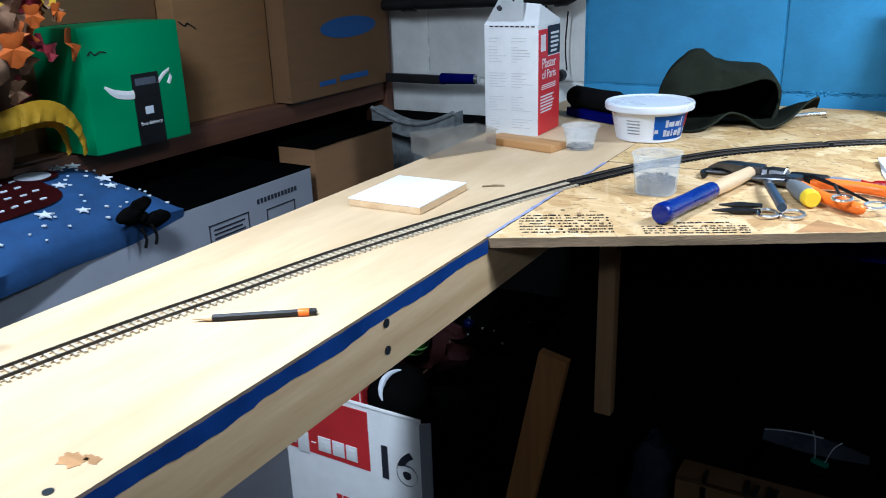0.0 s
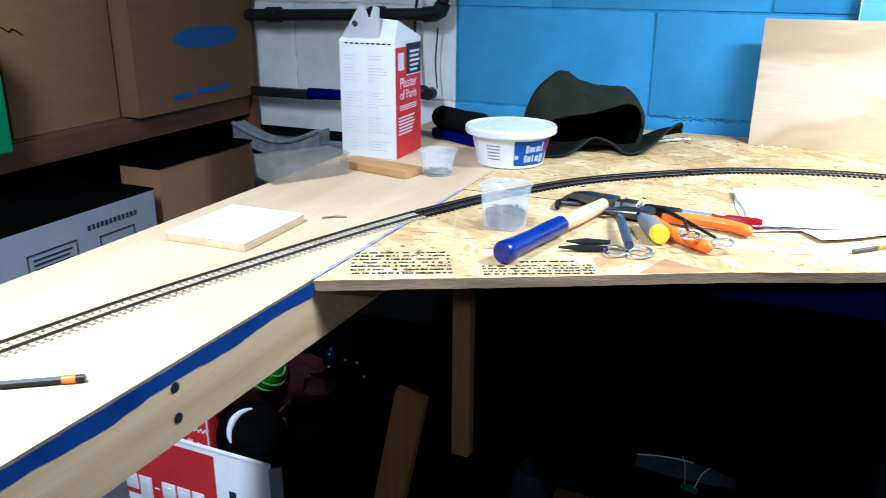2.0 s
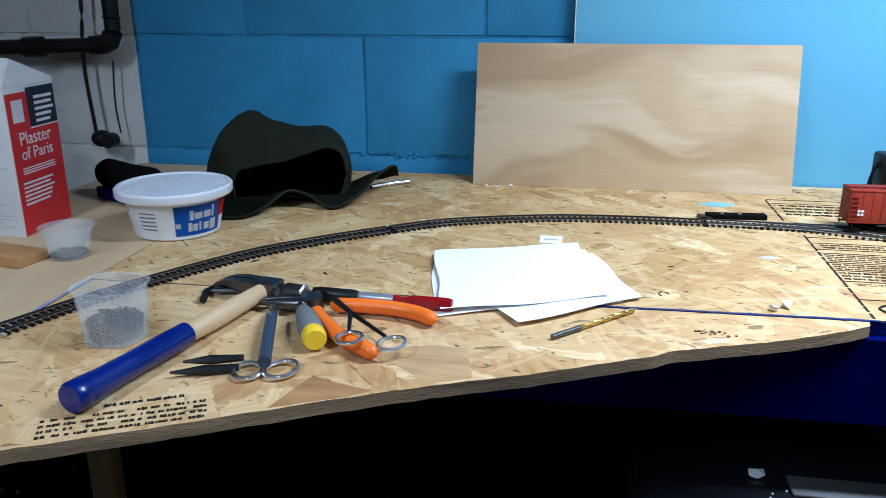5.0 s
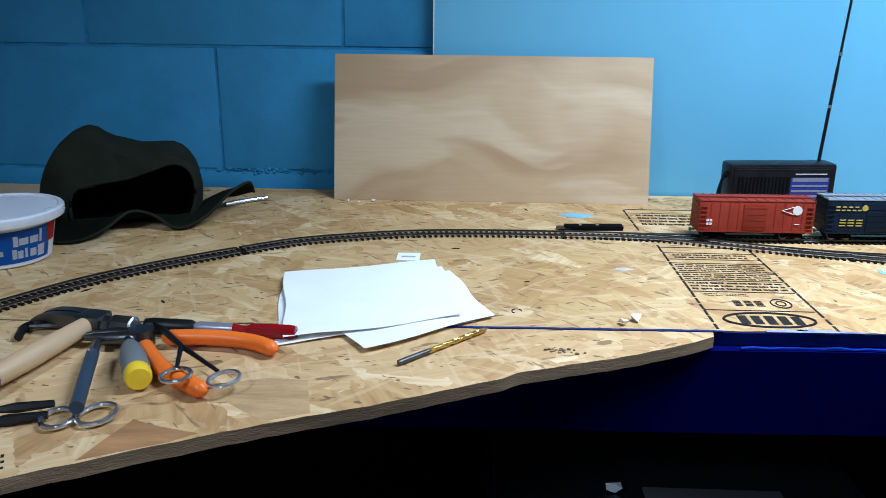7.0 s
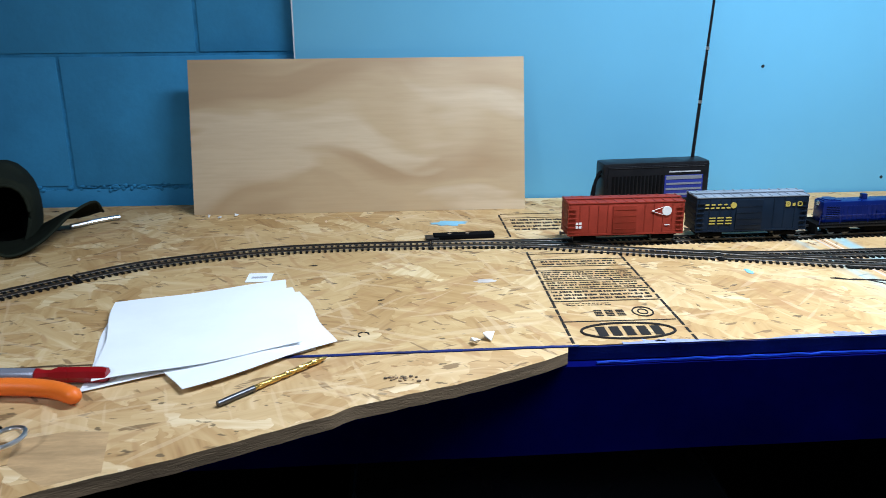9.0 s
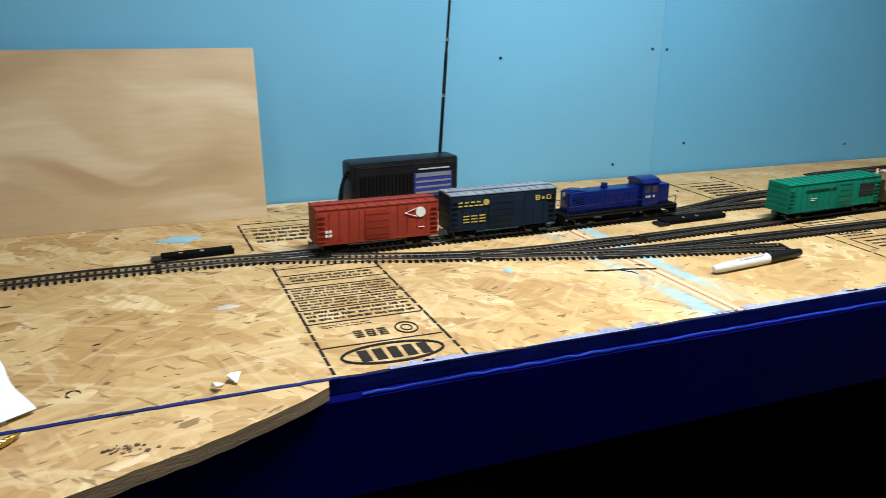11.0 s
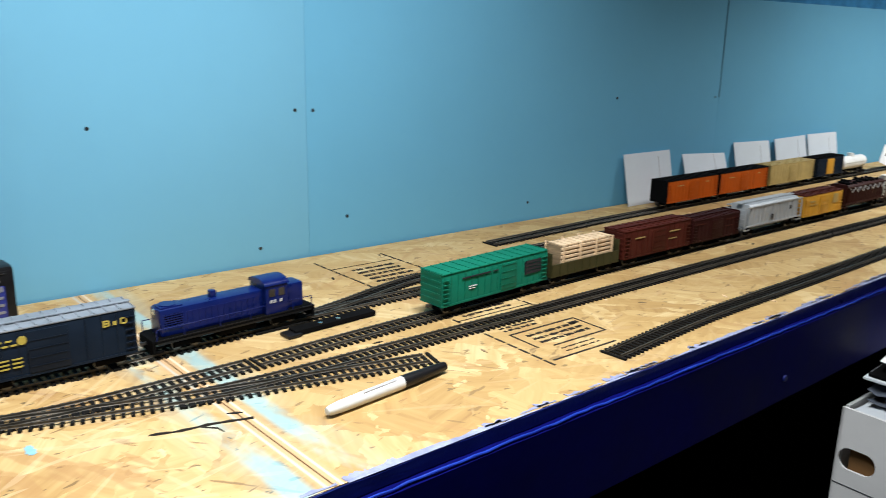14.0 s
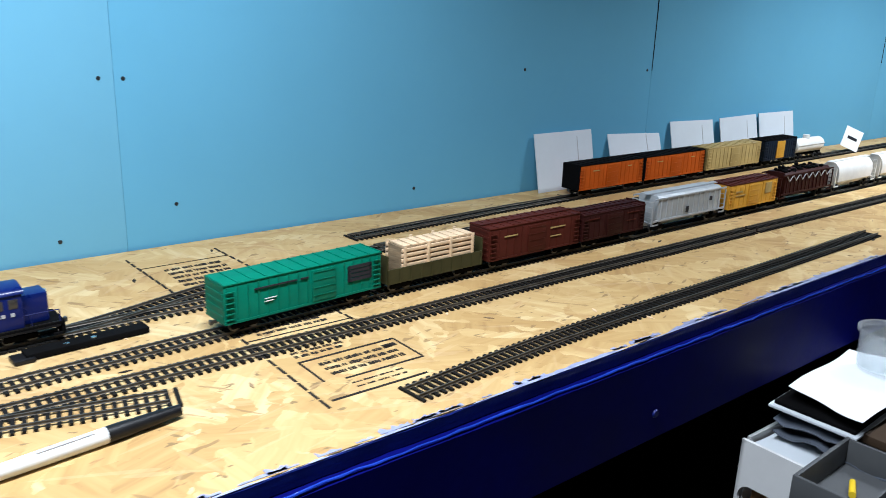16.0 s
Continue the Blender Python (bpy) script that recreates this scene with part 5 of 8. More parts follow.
ink(CORNER, "stamp_print", [r for r in word_rows(0.035, 0.135, 0.012, 0.082, 7, rr, 0.42) if rr.random() < 0.85] + [r for r in word_rows(0.165, 0.275, 0.008, 0.038, 4, rr, 0.45) if rr.random() < 0.85] + word_rows(0.205, 0.26, 0.042, 0.050, 1, rr, 0.5), mm, "ink", z=T)

# paint smears, chips and scraps on the boards
def blot(name, parent, x, y, rx, ry, material, seed, z=T + 0.0004, label=""):
    q = random.Random(seed)
    pts = []
    for i in range(22):
        a = 2 * math.pi * i / 22
        k = q.uniform(0.65, 1.1)
        pts.append((x + rx * k * math.cos(a), y + ry * k * math.sin(a)))
    return part(name, prism(B(), pts, z - 0.0003, z), material, parent, label)


for x, y, rx, ry, sd in ((0.776, 1.929, 0.026, 0.013, 1), (1.134, 1.957, 0.017, 0.014, 2)):
    blot("paint_smear", LONG, x, y, rx, ry, "smear_blue", sd)
st = random.Random(5)
for stain in ([(0.3835, 1.291), (0.390, 1.317), (0.399, 1.345), (0.415, 1.340), (0.449, 1.3295), (0.432, 1.3185), (0.402, 1.302)], [(0.449, 1.406), (0.482, 1.417), (0.510, 1.412), (0.520, 1.364), (0.489, 1.350), (0.457, 1.376)]):
    part("stain_patch", prism(B(), [(x + st.uniform(-0.002, 0.002), y + st.uniform(-0.002, 0.002)) for x, y in stain], T - 0.0010, T - 0.00052), "stain" if stain[0][0] < 0.4 else "stain_pale", CORNER, "brown stained flake")
part("seam_paint", prism(B(), [(0.55 + 0.008 * i, y_front(0.55 + 0.008 * i) - 0.0022 - st.uniform(0, 0.0010)) for i in range(40)] + [(0.862 - 0.008 * i, y_front(0.862 - 0.008 * i) + 0.0004 + st.uniform(0, 0.0012)) for i in range(40)], T - 0.0002, T + 0.0004), "seam_blue", LONG, "worn blue painted seam")
part("seam_paint", prism(B(), [(EDGE_X + 0.0005 + st.uniform(0, 0.002), 1.146 + 0.012 * i) for i in range(31)] + [(EDGE_X - 0.0015 - st.uniform(0, 0.0015), 1.506 - 0.012 * i) for i in range(31)], T - 0.0002, T + 0.0004), "lavender", bpy.data.objects["short_tabletop"], "pale blue worn seam")
SHORT_TOP = bpy.data.objects["short_tabletop"]
SM_X, SM_Y, SC_X, SC_Y = 0.072, 0.671, 0.087, 0.644
for x, y, rx, ry, sd in ((SM_X, SM_Y, 0.012, 0.008, 31), (SM_X + 0.010, SM_Y + 0.006, 0.008, 0.004, 32)):
    blot("stain_patch", SHORT_TOP, x, y, rx, ry, "stain", sd, label="brown smudge")
part("screw", cy(B(), (SC_X, SC_Y, T - 0.002), (SC_X, SC_Y, T + 0.0006), 0.0036, 0.0034, 14), "screw", SHORT_TOP)
# a knot hole, a sawdust heap by the rough edge, an open split and pale smears
part("knot", tube(B(), [(0.678 + 0.0048 * math.cos(a * math.pi / 9), 1.568 + 0.0056 * math.sin(a * math.pi / 9), T - 0.0001) for a in range(13)], [0.0003 + 0.0007 * abs(math.sin(0.7 * a)) for a in range(13)], 6), "ink", LONG, "dark knot ring")
q = random.Random(61)
for i in range(26):
    x, y, r = 0.711 + q.gauss(0, 0.010), 1.481 + q.gauss(0, 0.003), q.uniform(0.0005, 0.0014)
    part("sawdust", ball(B(), (x, y, T + r * 0.2), r, 1.5, 1, 0.6, 6), q.choice(("osb_edge", "ink_faded")), CORNER)
part("split", tube(B(), spline([(1.160, 1.683, T), (1.182, 1.676, T), (1.205, 1.673, T), (1.236, 1.664, T)], 0.006), [0.0007 + 0.0009 * abs(math.sin(1.1 * k)) for k in range(len(spline([(1.160, 1.683, T), (1.182, 1.676, T), (1.205, 1.673, T), (1.236, 1.664, T)], 0.006)))], 6), "ink", LONG, "dark open split")
part("split", tube(B(), [(1.196, 1.674, T), (1.206, 1.664, T), (1.208, 1.656, T)], [0.0008, 0.0010, 0.0005], 6), "ink", LONG)
for x, y, rx, ry, sd in ((1.085, 1.709, 0.004, 0.010, 52), (0.80, 1.70, 0.012, 0.006, 53)):
    blot("paint_smear", LONG if x < 1.22 else FAR, x, y, rx, ry, "smear_pale" if sd != 52 else "smear_blue", sd)
q = random.Random(77)
for i in range(70):
    x, y = q.uniform(0.2, 2.6), q.uniform(1.56, 2.04)
    ob = LONG if x < 1.22 else FAR
    a = q.uniform(0, math.pi)
    s = q.uniform(0.0015, 0.0045)
    pts = [(x + s * 1.6 * math.cos(a), y + s * 1.6 * math.sin(a)), (x - s * 0.5 * math.sin(a), y + s * 0.5 * math.cos(a)),
           (x - s * 1.6 * math.cos(a), y - s * 1.6 * math.sin(a)), (x + s * 0.4 * math.sin(a), y - s * 0.4 * math.cos(a))]
    part("wood_chip", prism(B(), pts, T - 0.0002, T + 0.0006), q.choice(("cream_wood", "osb_edge", "ink")), ob)
for x, y, sd in ((0.775, 1.540, 3), (0.787, 1.550, 5), (0.455, 1.985, 7), (0.49, 1.99, 8), (0.47, 1.978, 9)):
    q = random.Random(sd)
    s = 0.006 if sd in (3, 5) else 0.0035
    bm = B()
    vs = [bm.verts.new((x + q.uniform(-s, s), y + q.uniform(-s, s), T + q.uniform(0.0002, s * 1.2))) for _ in range(9)]
    bmesh.ops.convex_hull(bm, input=vs)
    tagged(part("plaster_scrap", bm, "white"), "small crumpled white scrap on the tabletop", "scrap", group="white scraps on the table")

# ---- plywood sheet leaning on the wall
tilt = math.degrees(math.atan2(0.042, 0.20))
ply = thing("plywood_sheet", "tan plywood sheet leaning against the blue wall", "plywood", pose(0.6595, 1.997, T, -tilt, 0, 0))
part("face_veneer", bar(-0.2285, 0.2275, 0.0, 0.0015, 0.0002, 0.2095, 0.0004), "ply", ply)
part("core", bar(-0.2283, 0.2273, 0.0017, 0.0105, 0.0, 0.2093, 0.0003), "ply_edge", ply)

# ---- portable radio with a telescopic aerial and wrist strap
rad = thing("portable_radio", "black portable radio with a silver-blue dial and raised aerial", "radio", pose(1.0562, 1.950, T, 0, 0, 5.6))
part("case", bx(B(), -0.0745, 0.0745, 0.0, 0.034, 0.0, 0.0725, 0.005), "black", rad)
part("front_panel", bx(B(), -0.069, 0.069, -0.0012, 0.001, 0.004, 0.0680, 0.0008), "black", rad)
g = B()
for i in range(14):
    bx(g, -0.063 + 0.0052 * i, -0.0602 + 0.0052 * i, -0.0020, -0.0008, 0.012, 0.055)
part("speaker_grille", g, "matt_black", rad)
dial = part("dial_window", bx(B(), 0.010, 0.064, -0.0024, -0.0008, 0.0230, 0.0540, 0.0006), "dial_blue", rad, "blue tuning dial")
for k in range(4):
    z = 0.0270 + 0.0072 * k
    part("dial_stripe", bar(0.012, 0.062, -0.0029, -0.0022, z, z + (0.0026 if k < 3 else 0.005)), "silver_dial", dial)
part("top_trim", bar(-0.066, 0.066, -0.0018, -0.0010, 0.0652, 0.0662), "dark_steel", rad)
part("label_bar", bar(0.016, 0.060, -0.0018, -0.0010, 0.0580, 0.0596), "print_grey", rad)
for x in (0.014, 0.024, 0.046, 0.056):
    part("button", bar(x, x + 0.006, -0.0030, -0.0010, 0.0090, 0.0125, 0.0005), "dark_steel", rad)
an = part("aerial", cy(B(), (0.0600, 0.026, 0.068), (0.0672, 0.026, 0.20), 0.0024, 0.0022, 12), "black", rad, "black telescopic aerial")
part("aerial_section", cy(B(), (0.0672, 0.026, 0.20), (0.0772, 0.026, 0.37), 0.0018, 0.0016, 10), "black", an)
for k in (0.145, 0.215):
    part("aerial_joint", cy(B(), (0.0600 + 0.056 * (k - 0.066), 0.026, k), (0.0600 + 0.056 * (k - 0.062), 0.026, k + 0.004), 0.0028, 0.0028, 12), "steel", an)
st = B()
tube(st, spline([(-0.072, 0.012, 0.060), (-0.080, 0.006, 0.058), (-0.090, -0.004, 0.040), (-0.096, -0.014, 0.016), (-0.093, -0.022, 0.004), (-0.088, -0.030, 0.0022), (-0.094, -0.034, 0.0022)], 0.004), 0.0020, 6)
tube(st, spline([(-0.072, 0.016, 0.056), (-0.084, 0.004, 0.046), (-0.092, -0.012, 0.014), (-0.098, -0.026, 0.0022), (-0.090, -0.036, 0.0022)], 0.004), 0.0016, 6)
part("wrist_strap", st, "matt_black", rad)

# ---- cards leaning on the wall
for i, (x0, x1, h, lean, turn) in enumerate(((2.124, 2.256, 0.094, 12, 0), (2.302, 2.444, 0.086, 19, 3.0), (2.470, 2.602, 0.092, 14, 1.5), (2.624, 2.750, 0.092, 12, -0.8), (2.756, 2.886, 0.093, 11, 0.5))):
    c = thing("leaning_card", "pale grey card with faint pencil lines leaning on the wall", "card", pose((x0 + x1) / 2 + 0.016, 2.036, T, -lean, turn, 0), "cards along the wall")
    w = (x1 - x0) / 2
    part("sheet", bar(-w, w, 0, 0.0014, 0.0003 + abs(w * math.sin(radians(turn))), h), "card", c)
    ln = B()
    q = random.Random(i)
    bx(ln, w * 0.45, w * 0.45 + 0.0012, -0.0004, 0.0002, h * 0.12, h * 0.9)
    pl = part("pencil_line", ln, "print_grey", c)
    pl["kind"] = "stuff"
for x, y, r, h in ((3.03, 1.985, 22, 0.056), (3.20, 1.93, -8, 0.06)):
    c = thing("folded_tag", "small white tag with dark markings standing by the track", "tag", pose(x, y, T, -14, r, -32), "tags by the track")
    part("sheet", bar(-0.022, 0.022, 0, 0.001, 0.010, h), "paper", c)
    part("marking_bar", bar(-0.012, 0.012, -0.0005, 0.0, h * 0.55, h * 0.66), "print_dark", c)

# ---- papers, drill bit, label, marker
def sheet_of_paper(pts, z, seed, label, lift=0.0):
    """A thin, slightly curled sheet over a four-cornered outline."""
    q = random.Random(seed)
    n = 16
    a, b, c, d = (Vector((*p, 0)) for p in pts)
    bm = B()
    ph = q.uniform(0, 6)
    grid = []
    for i in range(n + 1):
        row = []
        for j in range(n + 1):
            u, v = i / n, j / n
            p = a * (1 - u) * (1 - v) + b * u * (1 - v) + c * u * v + d * (1 - u) * v
            e = max(abs(u - 0.5), abs(v - 0.5)) * 2
            p += Vector((0.0016 * math.sin(9 * v + ph), 0.0022 * math.sin(7.5 * u + 2 * ph), 0)) * (e > 0.99)
            p.z = z + 0.0012 * (1 + math.sin(6 * u + ph) * math.cos(4 * v + ph)) + lift * max(0, e - 0.6) * (0.5 + 0.5 * math.sin(3 * u + 5 * v + ph))
            row.append(bm.verts.new(p))
        grid.append(row)
    for i in range(n):
        for j in range(n):
            bm.faces.new((grid[i][j], grid[i + 1][j], grid[i + 1][j + 1], grid[i][j + 1]))
    under = [[bm.verts.new(v.co - Vector((0, 0, 0.0003))) for v in row] for row in grid]
    for i in range(n):
        for j in range(n):
            bm.faces.new((under[i][j], under[i][j + 1], under[i + 1][j + 1], under[i + 1][j]))
    rim = [(i, 0) for i in range(n)] + [(n, j) for j in range(n)] + [(i, n) for i in range(n, 0, -1)] + [(0, j) for j in range(n, 0, -1)]
    for (i, j), (k, o) in zip(rim, rim[1:] + rim[:1]):
        bm.faces.new((grid[k][o], grid[i][j], under[i][j], under[k][o]))
    return tagged(part("paper_sheet", bm, "paper"), label, "paper", group="loose papers on the table")


sheet_of_paper([(0.468, 1.474), (0.640, 1.538), (0.600, 1.690), (0.437, 1.652)], T + 0.0003, 2, "white paper sheet under the stack on the table")
sheet_of_paper([(0.545, 1.464), (0.655, 1.549), (0.612, 1.672), (0.46, 1.60)], T + 0.0027, 3, "white paper sheet turned askew in the stack", 0.0015)
sheet_of_paper([(0.476, 1.476), (0.628, 1.540), (0.593, 1.702), (0.438, 1.646)], T + 0.0050, 5, "top white paper sheet with a curled edge", 0.002)
lb = thing("paper_label", "tiny white printed label lying on the table", "label", pose(0.562, 1.728, T, 0, 0, 0))
part("label", bar(-0.013, 0.013, -0.014, 0.014, 0.0003, 0.0008), "paper", lb)
part("print_bar", bar(-0.008, 0.008, -0.003, 0.002, 0.0008, 0.0011), "print_grey", lb)

a, b = Vector((0.577, 1.443, T + 0.0025)), Vector((0.650, 1.519, T + 0.0025))
d = b - a
bit = thing("drill_bit", "gold coated twist drill bit lying by the papers", "drill bit", Matrix.Translation(a) @ Matrix.Rotation(math.atan2(d.y, d.x), 4, "Z"))
bm = B()
ln = d.length
rings = []
for i in range(61):
    x = ln * 0.30 + (ln * 0.70) * i / 60
    r = 0.0023 * (1.0 if i < 56 else (60.5 - i) / 5)
    ring = []
    for j in range(14):
        ang = 2 * math.pi * j / 14
        flute = 1.0 - 0.42 * max(0, math.cos(2 * (ang - x * 230))) ** 2
        ring.append(bm.verts.new((x, r * flute * math.cos(ang), r * flute * math.sin(ang))))
    rings.append(ring)
for p, r2 in zip(rings, rings[1:]):
    for j in range(14):
        bm.faces.new((p[j], p[(j + 1) % 14], r2[(j + 1) % 14], r2[j]))
bm.faces.new(rings[0]), bm.faces.new(rings[-1])
bmesh.ops.recalc_face_normals(bm, faces=bm.faces[:])
part("fluted_shank", bm, "brass", bit)
part("shank", cy(B(), (0, 0, 0), (ln * 0.31, 0, 0), 0.0023, 0.0023, 16), "dark_steel", bit)

a, b = Vector((1.281, 1.630, T)), Vector((1.414, 1.648, T))
mk = thing("marker_pen", "pale grey felt marker pen with a black cap", "marker", Matrix.Translation(a + Vector((0, 0, 0.0058))) @ Matrix.Rotation(math.atan2(b.y - a.y, b.x - a.x), 4, "Z"))


def along_x(prof, n=24):
    bm = lathe(B(), prof, n=n)
    bmesh.ops.transform(bm, matrix=Matrix.Rotation(math.pi / 2, 4, "Y"), verts=bm.verts[:])
    bmesh.ops.recalc_face_normals(bm, faces=bm.faces[:])
    return bm


part("barrel", along_x([(0, 0), (0.0030, 0.0004), (0.0042, 0.004), (0.0050, 0.014), (0.0054, 0.040), (0.0056, 0.082), (0, 0.082)]), "marker_white", mk)
part("cap", along_x([(0, 0.080), (0.0058, 0.0802), (0.0058, 0.092), (0.0053, 0.100), (0.0048, 0.120), (0.0041, 0.1325), (0, 0.1335)]), "black", mk, "black tapered cap")
part("print_bar", bx(B(), 0.036, 0.072, -0.0028, 0.0010, 0.0046, 0.0057, 0.0002), "print_grey", mk)

# ---- hammer
hm = thing("hammer", "small claw hammer with hickory handle and blue rubber grip", "hammer", pose(0.254, 1.258, T, 0, 0, math.degrees(math.atan2(1.489 - 1.258, 0.306 - 0.254)) - 90))
ln = math.hypot(1.489 - 1.258, 0.306 - 0.254)


def along_y(bm, z, tilt_deg=0):
    bmesh.ops.transform(bm, matrix=Matrix.Translation((0, 0, z)) @ Matrix.Rotation(radians(tilt_deg), 4, "X") @ Matrix.Rotation(-math.pi / 2, 4, "X"), verts=bm.verts[:])
    bmesh.ops.recalc_face_normals(bm, faces=bm.faces[:])
    return bm


part("grip", along_y(lathe(B(), [(0, 0), (0.0104, 0.0006), (0.0118, 0.003), (0.0118, 0.010), (0.0104, 0.030), (0.0098, 0.060), (0.0104, 0.090), (0.0098, 0.122), (0, 0.1225)], n=22), 0.0121), "hammer_blue", hm)
part("handle", along_y(lathe(B(), [(0.0076, 0.121), (0.0086, 0.135), (0.0092, 0.165), (0.0084, 0.200), (0.0076, ln + 0.010), (0, ln + 0.010)], n=22), 0.0113), "hickory", hm)
hd = bx(B(), -0.010, 0.014, ln - 0.0105, ln + 0.0105, 0.0012, 0.0205, 0.0028)
cy(hd, (0.013, ln, 0.0108), (0.021, ln, 0.0108), 0.0088, 0.0084, 8), cy(hd, (0.020, ln, 0.0108), (0.024, ln, 0.0108), 0.0084, 0.0104, 8), cy(hd, (0.024, ln, 0.0108), (0.041, ln, 0.0108), 0.0104, 0.0104, 8)
head = part("head", hd, "dark_steel", hm)
part("face", cy(B(), (0.041, ln, 0.0108), (0.0428, ln, 0.0108), 0.0102, 0.0090, 8), "steel", head)
for s in (-1, 1):
    # flat tapering prongs with a slot between them
    cl = B()
    rows = []
    for x, yi, yo, z0, z1 in ((-0.009, 0.0010, 0.0102, 0.0040, 0.0192), (-0.022, 0.0014, 0.0102, 0.0095, 0.0196), (-0.038, 0.0020, 0.0100, 0.0118, 0.0184), (-0.050, 0.0030, 0.0094, 0.0112, 0.0150), (-0.056, 0.0038, 0.0086, 0.0090, 0.0112)):
        rows.append([cl.verts.new((x, ln + s * y, z)) for y, z in ((yi, z0), (yo, z0), (yo, z1), (yi, z1))])
    for a, b in zip(rows, rows[1:]):
        for k in range(4):
            cl.faces.new((a[k], a[(k + 1) % 4], b[(k + 1) % 4], b[k]))
    cl.faces.new(rows[0]), cl.faces.new(list(reversed(rows[-1])))
    bmesh.ops.recalc_face_normals(cl, faces=cl.faces[:])
    part("claw", cl, "dark_steel", head)


# ---- pliers, screwdrivers, scissors, forceps
def grip_arc(pts, r, mat, name, parent, n=12):
    line = spline(pts, 0.003)
    k = len(line)
    rad = [r * (math.sqrt(max(0.02, 1 - (1 - min(1.0, (k - 1 - i) / 3)) ** 2)) if k - 1 - i < 3 else min(1.0, 0.55 + 0.9 * i / 4)) for i in range(k)]
    return part(name, tube(B(), line, rad, n), mat, parent)


pl = thing("pliers", "pliers with bright orange vinyl grips lying open", "pliers", Matrix.Translation((0.362, 1.467, T)))
grip_arc([(0.014, 0.001, 0.008), (0.040, 0.002, 0.0088), (0.066, 0.001, 0.0088), (0.092, -0.004, 0.008), (0.116, -0.018, 0.0075)], 0.0068, "orange_grip", "grip", pl)
grip_arc([(0.004, -0.014, 0.008), (0.018, -0.036, 0.0085), (0.046, -0.068, 0.0080), (0.083, -0.094, 0.0075)], 0.0068, "orange_grip", "grip", pl)
part("joint", cy(B(), (-0.004, 0.0, 0.002), (-0.004, 0.0, 0.016), 0.011, 0.010, 20), "dark_steel", pl)
for s in (-1, 1):
    part("jaw", tube(B(), [(-0.004, s * 0.004, 0.009), (-0.026, s * 0.006, 0.009), (-0.052, s * 0.0025, 0.008)], [0.0068, 0.0058, 0.0026], 10), "dark_steel", pl)

sd = thing("nut_driver", "screwdriver with a black shaft and clear and red handle", "screwdriver", pose(0.361, 1.495, T + 0.0072, 0, 0, -3.0))
part("black_handle", along_x([(0, -0.012), (0.0060, -0.011), (0.0070, -0.004), (0.0066, 0.030), (0.0050, 0.034), (0, 0.034)], 16), "black", sd)
part("collar", along_x([(0.0046, 0.034), (0.0056, 0.038), (0.0052, 0.068), (0, 0.068)], 16), "silver_dial", sd)
part("red_handle", along_x([(0.0036, 0.066), (0.0056, 0.069), (0.0040, 0.075), (0.0040, 0.080), (0.0064, 0.086), (0.0066, 0.118), (0.0056, 0.1235), (0, 0.124)], 8), "red_plastic", sd, "translucent dark red handle")

yd = thing("stubby_screwdriver", "stubby screwdriver with a grey grip and yellow end", "screwdriver", pose(0.357, 1.4455, T + 0.0106, 0, 0, -62))
part("grip", along_x([(0, 0), (0.0060, 0.001), (0.0082, 0.010), (0.0100, 0.026), (0.0105, 0.050), (0.0099, 0.056), (0, 0.056)], 22), "grey_grip", yd)
part("end_cap", along_x([(0.0099, 0.0555), (0.0103, 0.061), (0.0098, 0.066), (0.0085, 0.0682), (0, 0.0685)], 22), "yellow", yd, "bright yellow end cap")
part("blade", along_x([(0, -0.045), (0.0030, -0.045), (0.0030, 0.002), (0, 0.002)], 12), "dark_steel", yd)


def loop(cx, cyy, rx, ry, z, r, turn=0.0):
    return [(cx + rx * math.cos(a) * math.cos(turn) - ry * math.sin(a) * math.sin(turn), cyy + rx * math.cos(a) * math.sin(turn) + ry * math.sin(a) * math.cos(turn), z) for a in (2 * math.pi * i / 28 for i in range(28))]


sc = thing("steel_scissors", "small scissors with dark blades and polished ring handles", "scissors", Matrix.Translation((0.358, 1.336, T)))
part("ring_handle", tube(B(), loop(-0.0085, 0.003, 0.0106, 0.0138, 0.0030, 0.002, 0.30), 0.0019, 8, True), "steel", sc)
part("ring_handle", tube(B(), loop(0.0165, 0.010, 0.0118, 0.0152, 0.0030, 0.002, -0.20), 0.0019, 8, True), "steel", sc)
part("blade", tube(B(), [(-0.016, 0.005, 0.004), (-0.040, -0.004, 0.004), (-0.064, -0.013, 0.004)], [0.0028, 0.0040, 0.0010], 6), "black", sc)
part("blade", tube(B(), [(-0.016, 0.015, 0.0075), (-0.040, 0.007, 0.0075), (-0.060, 0.001, 0.007)], [0.0026, 0.0038, 0.0010], 6), "black", sc)

fk = thing("folding_knife", "slate blue handled tool leaning across the scissors", "knife", Matrix.Translation((0.356, 1.345, T)))
part("handle", tube(B(), spline([(0.008, -0.006, 0.0112), (-0.007, 0.040, 0.012), (-0.020, 0.080, 0.012)], 0.006), 0.0052, 10), "slate_grip", fk)
part("shaft", tube(B(), [(-0.020, 0.080, 0.012), (-0.028, 0.104, 0.010), (-0.035, 0.128, 0.006)], [0.0046, 0.0034, 0.002], 8), "dark_steel", fk)
part("pin", cy(B(), (-0.019, 0.076, 0.012), (-0.019, 0.076, 0.0190), 0.0022, 0.0022, 10), "steel", fk)

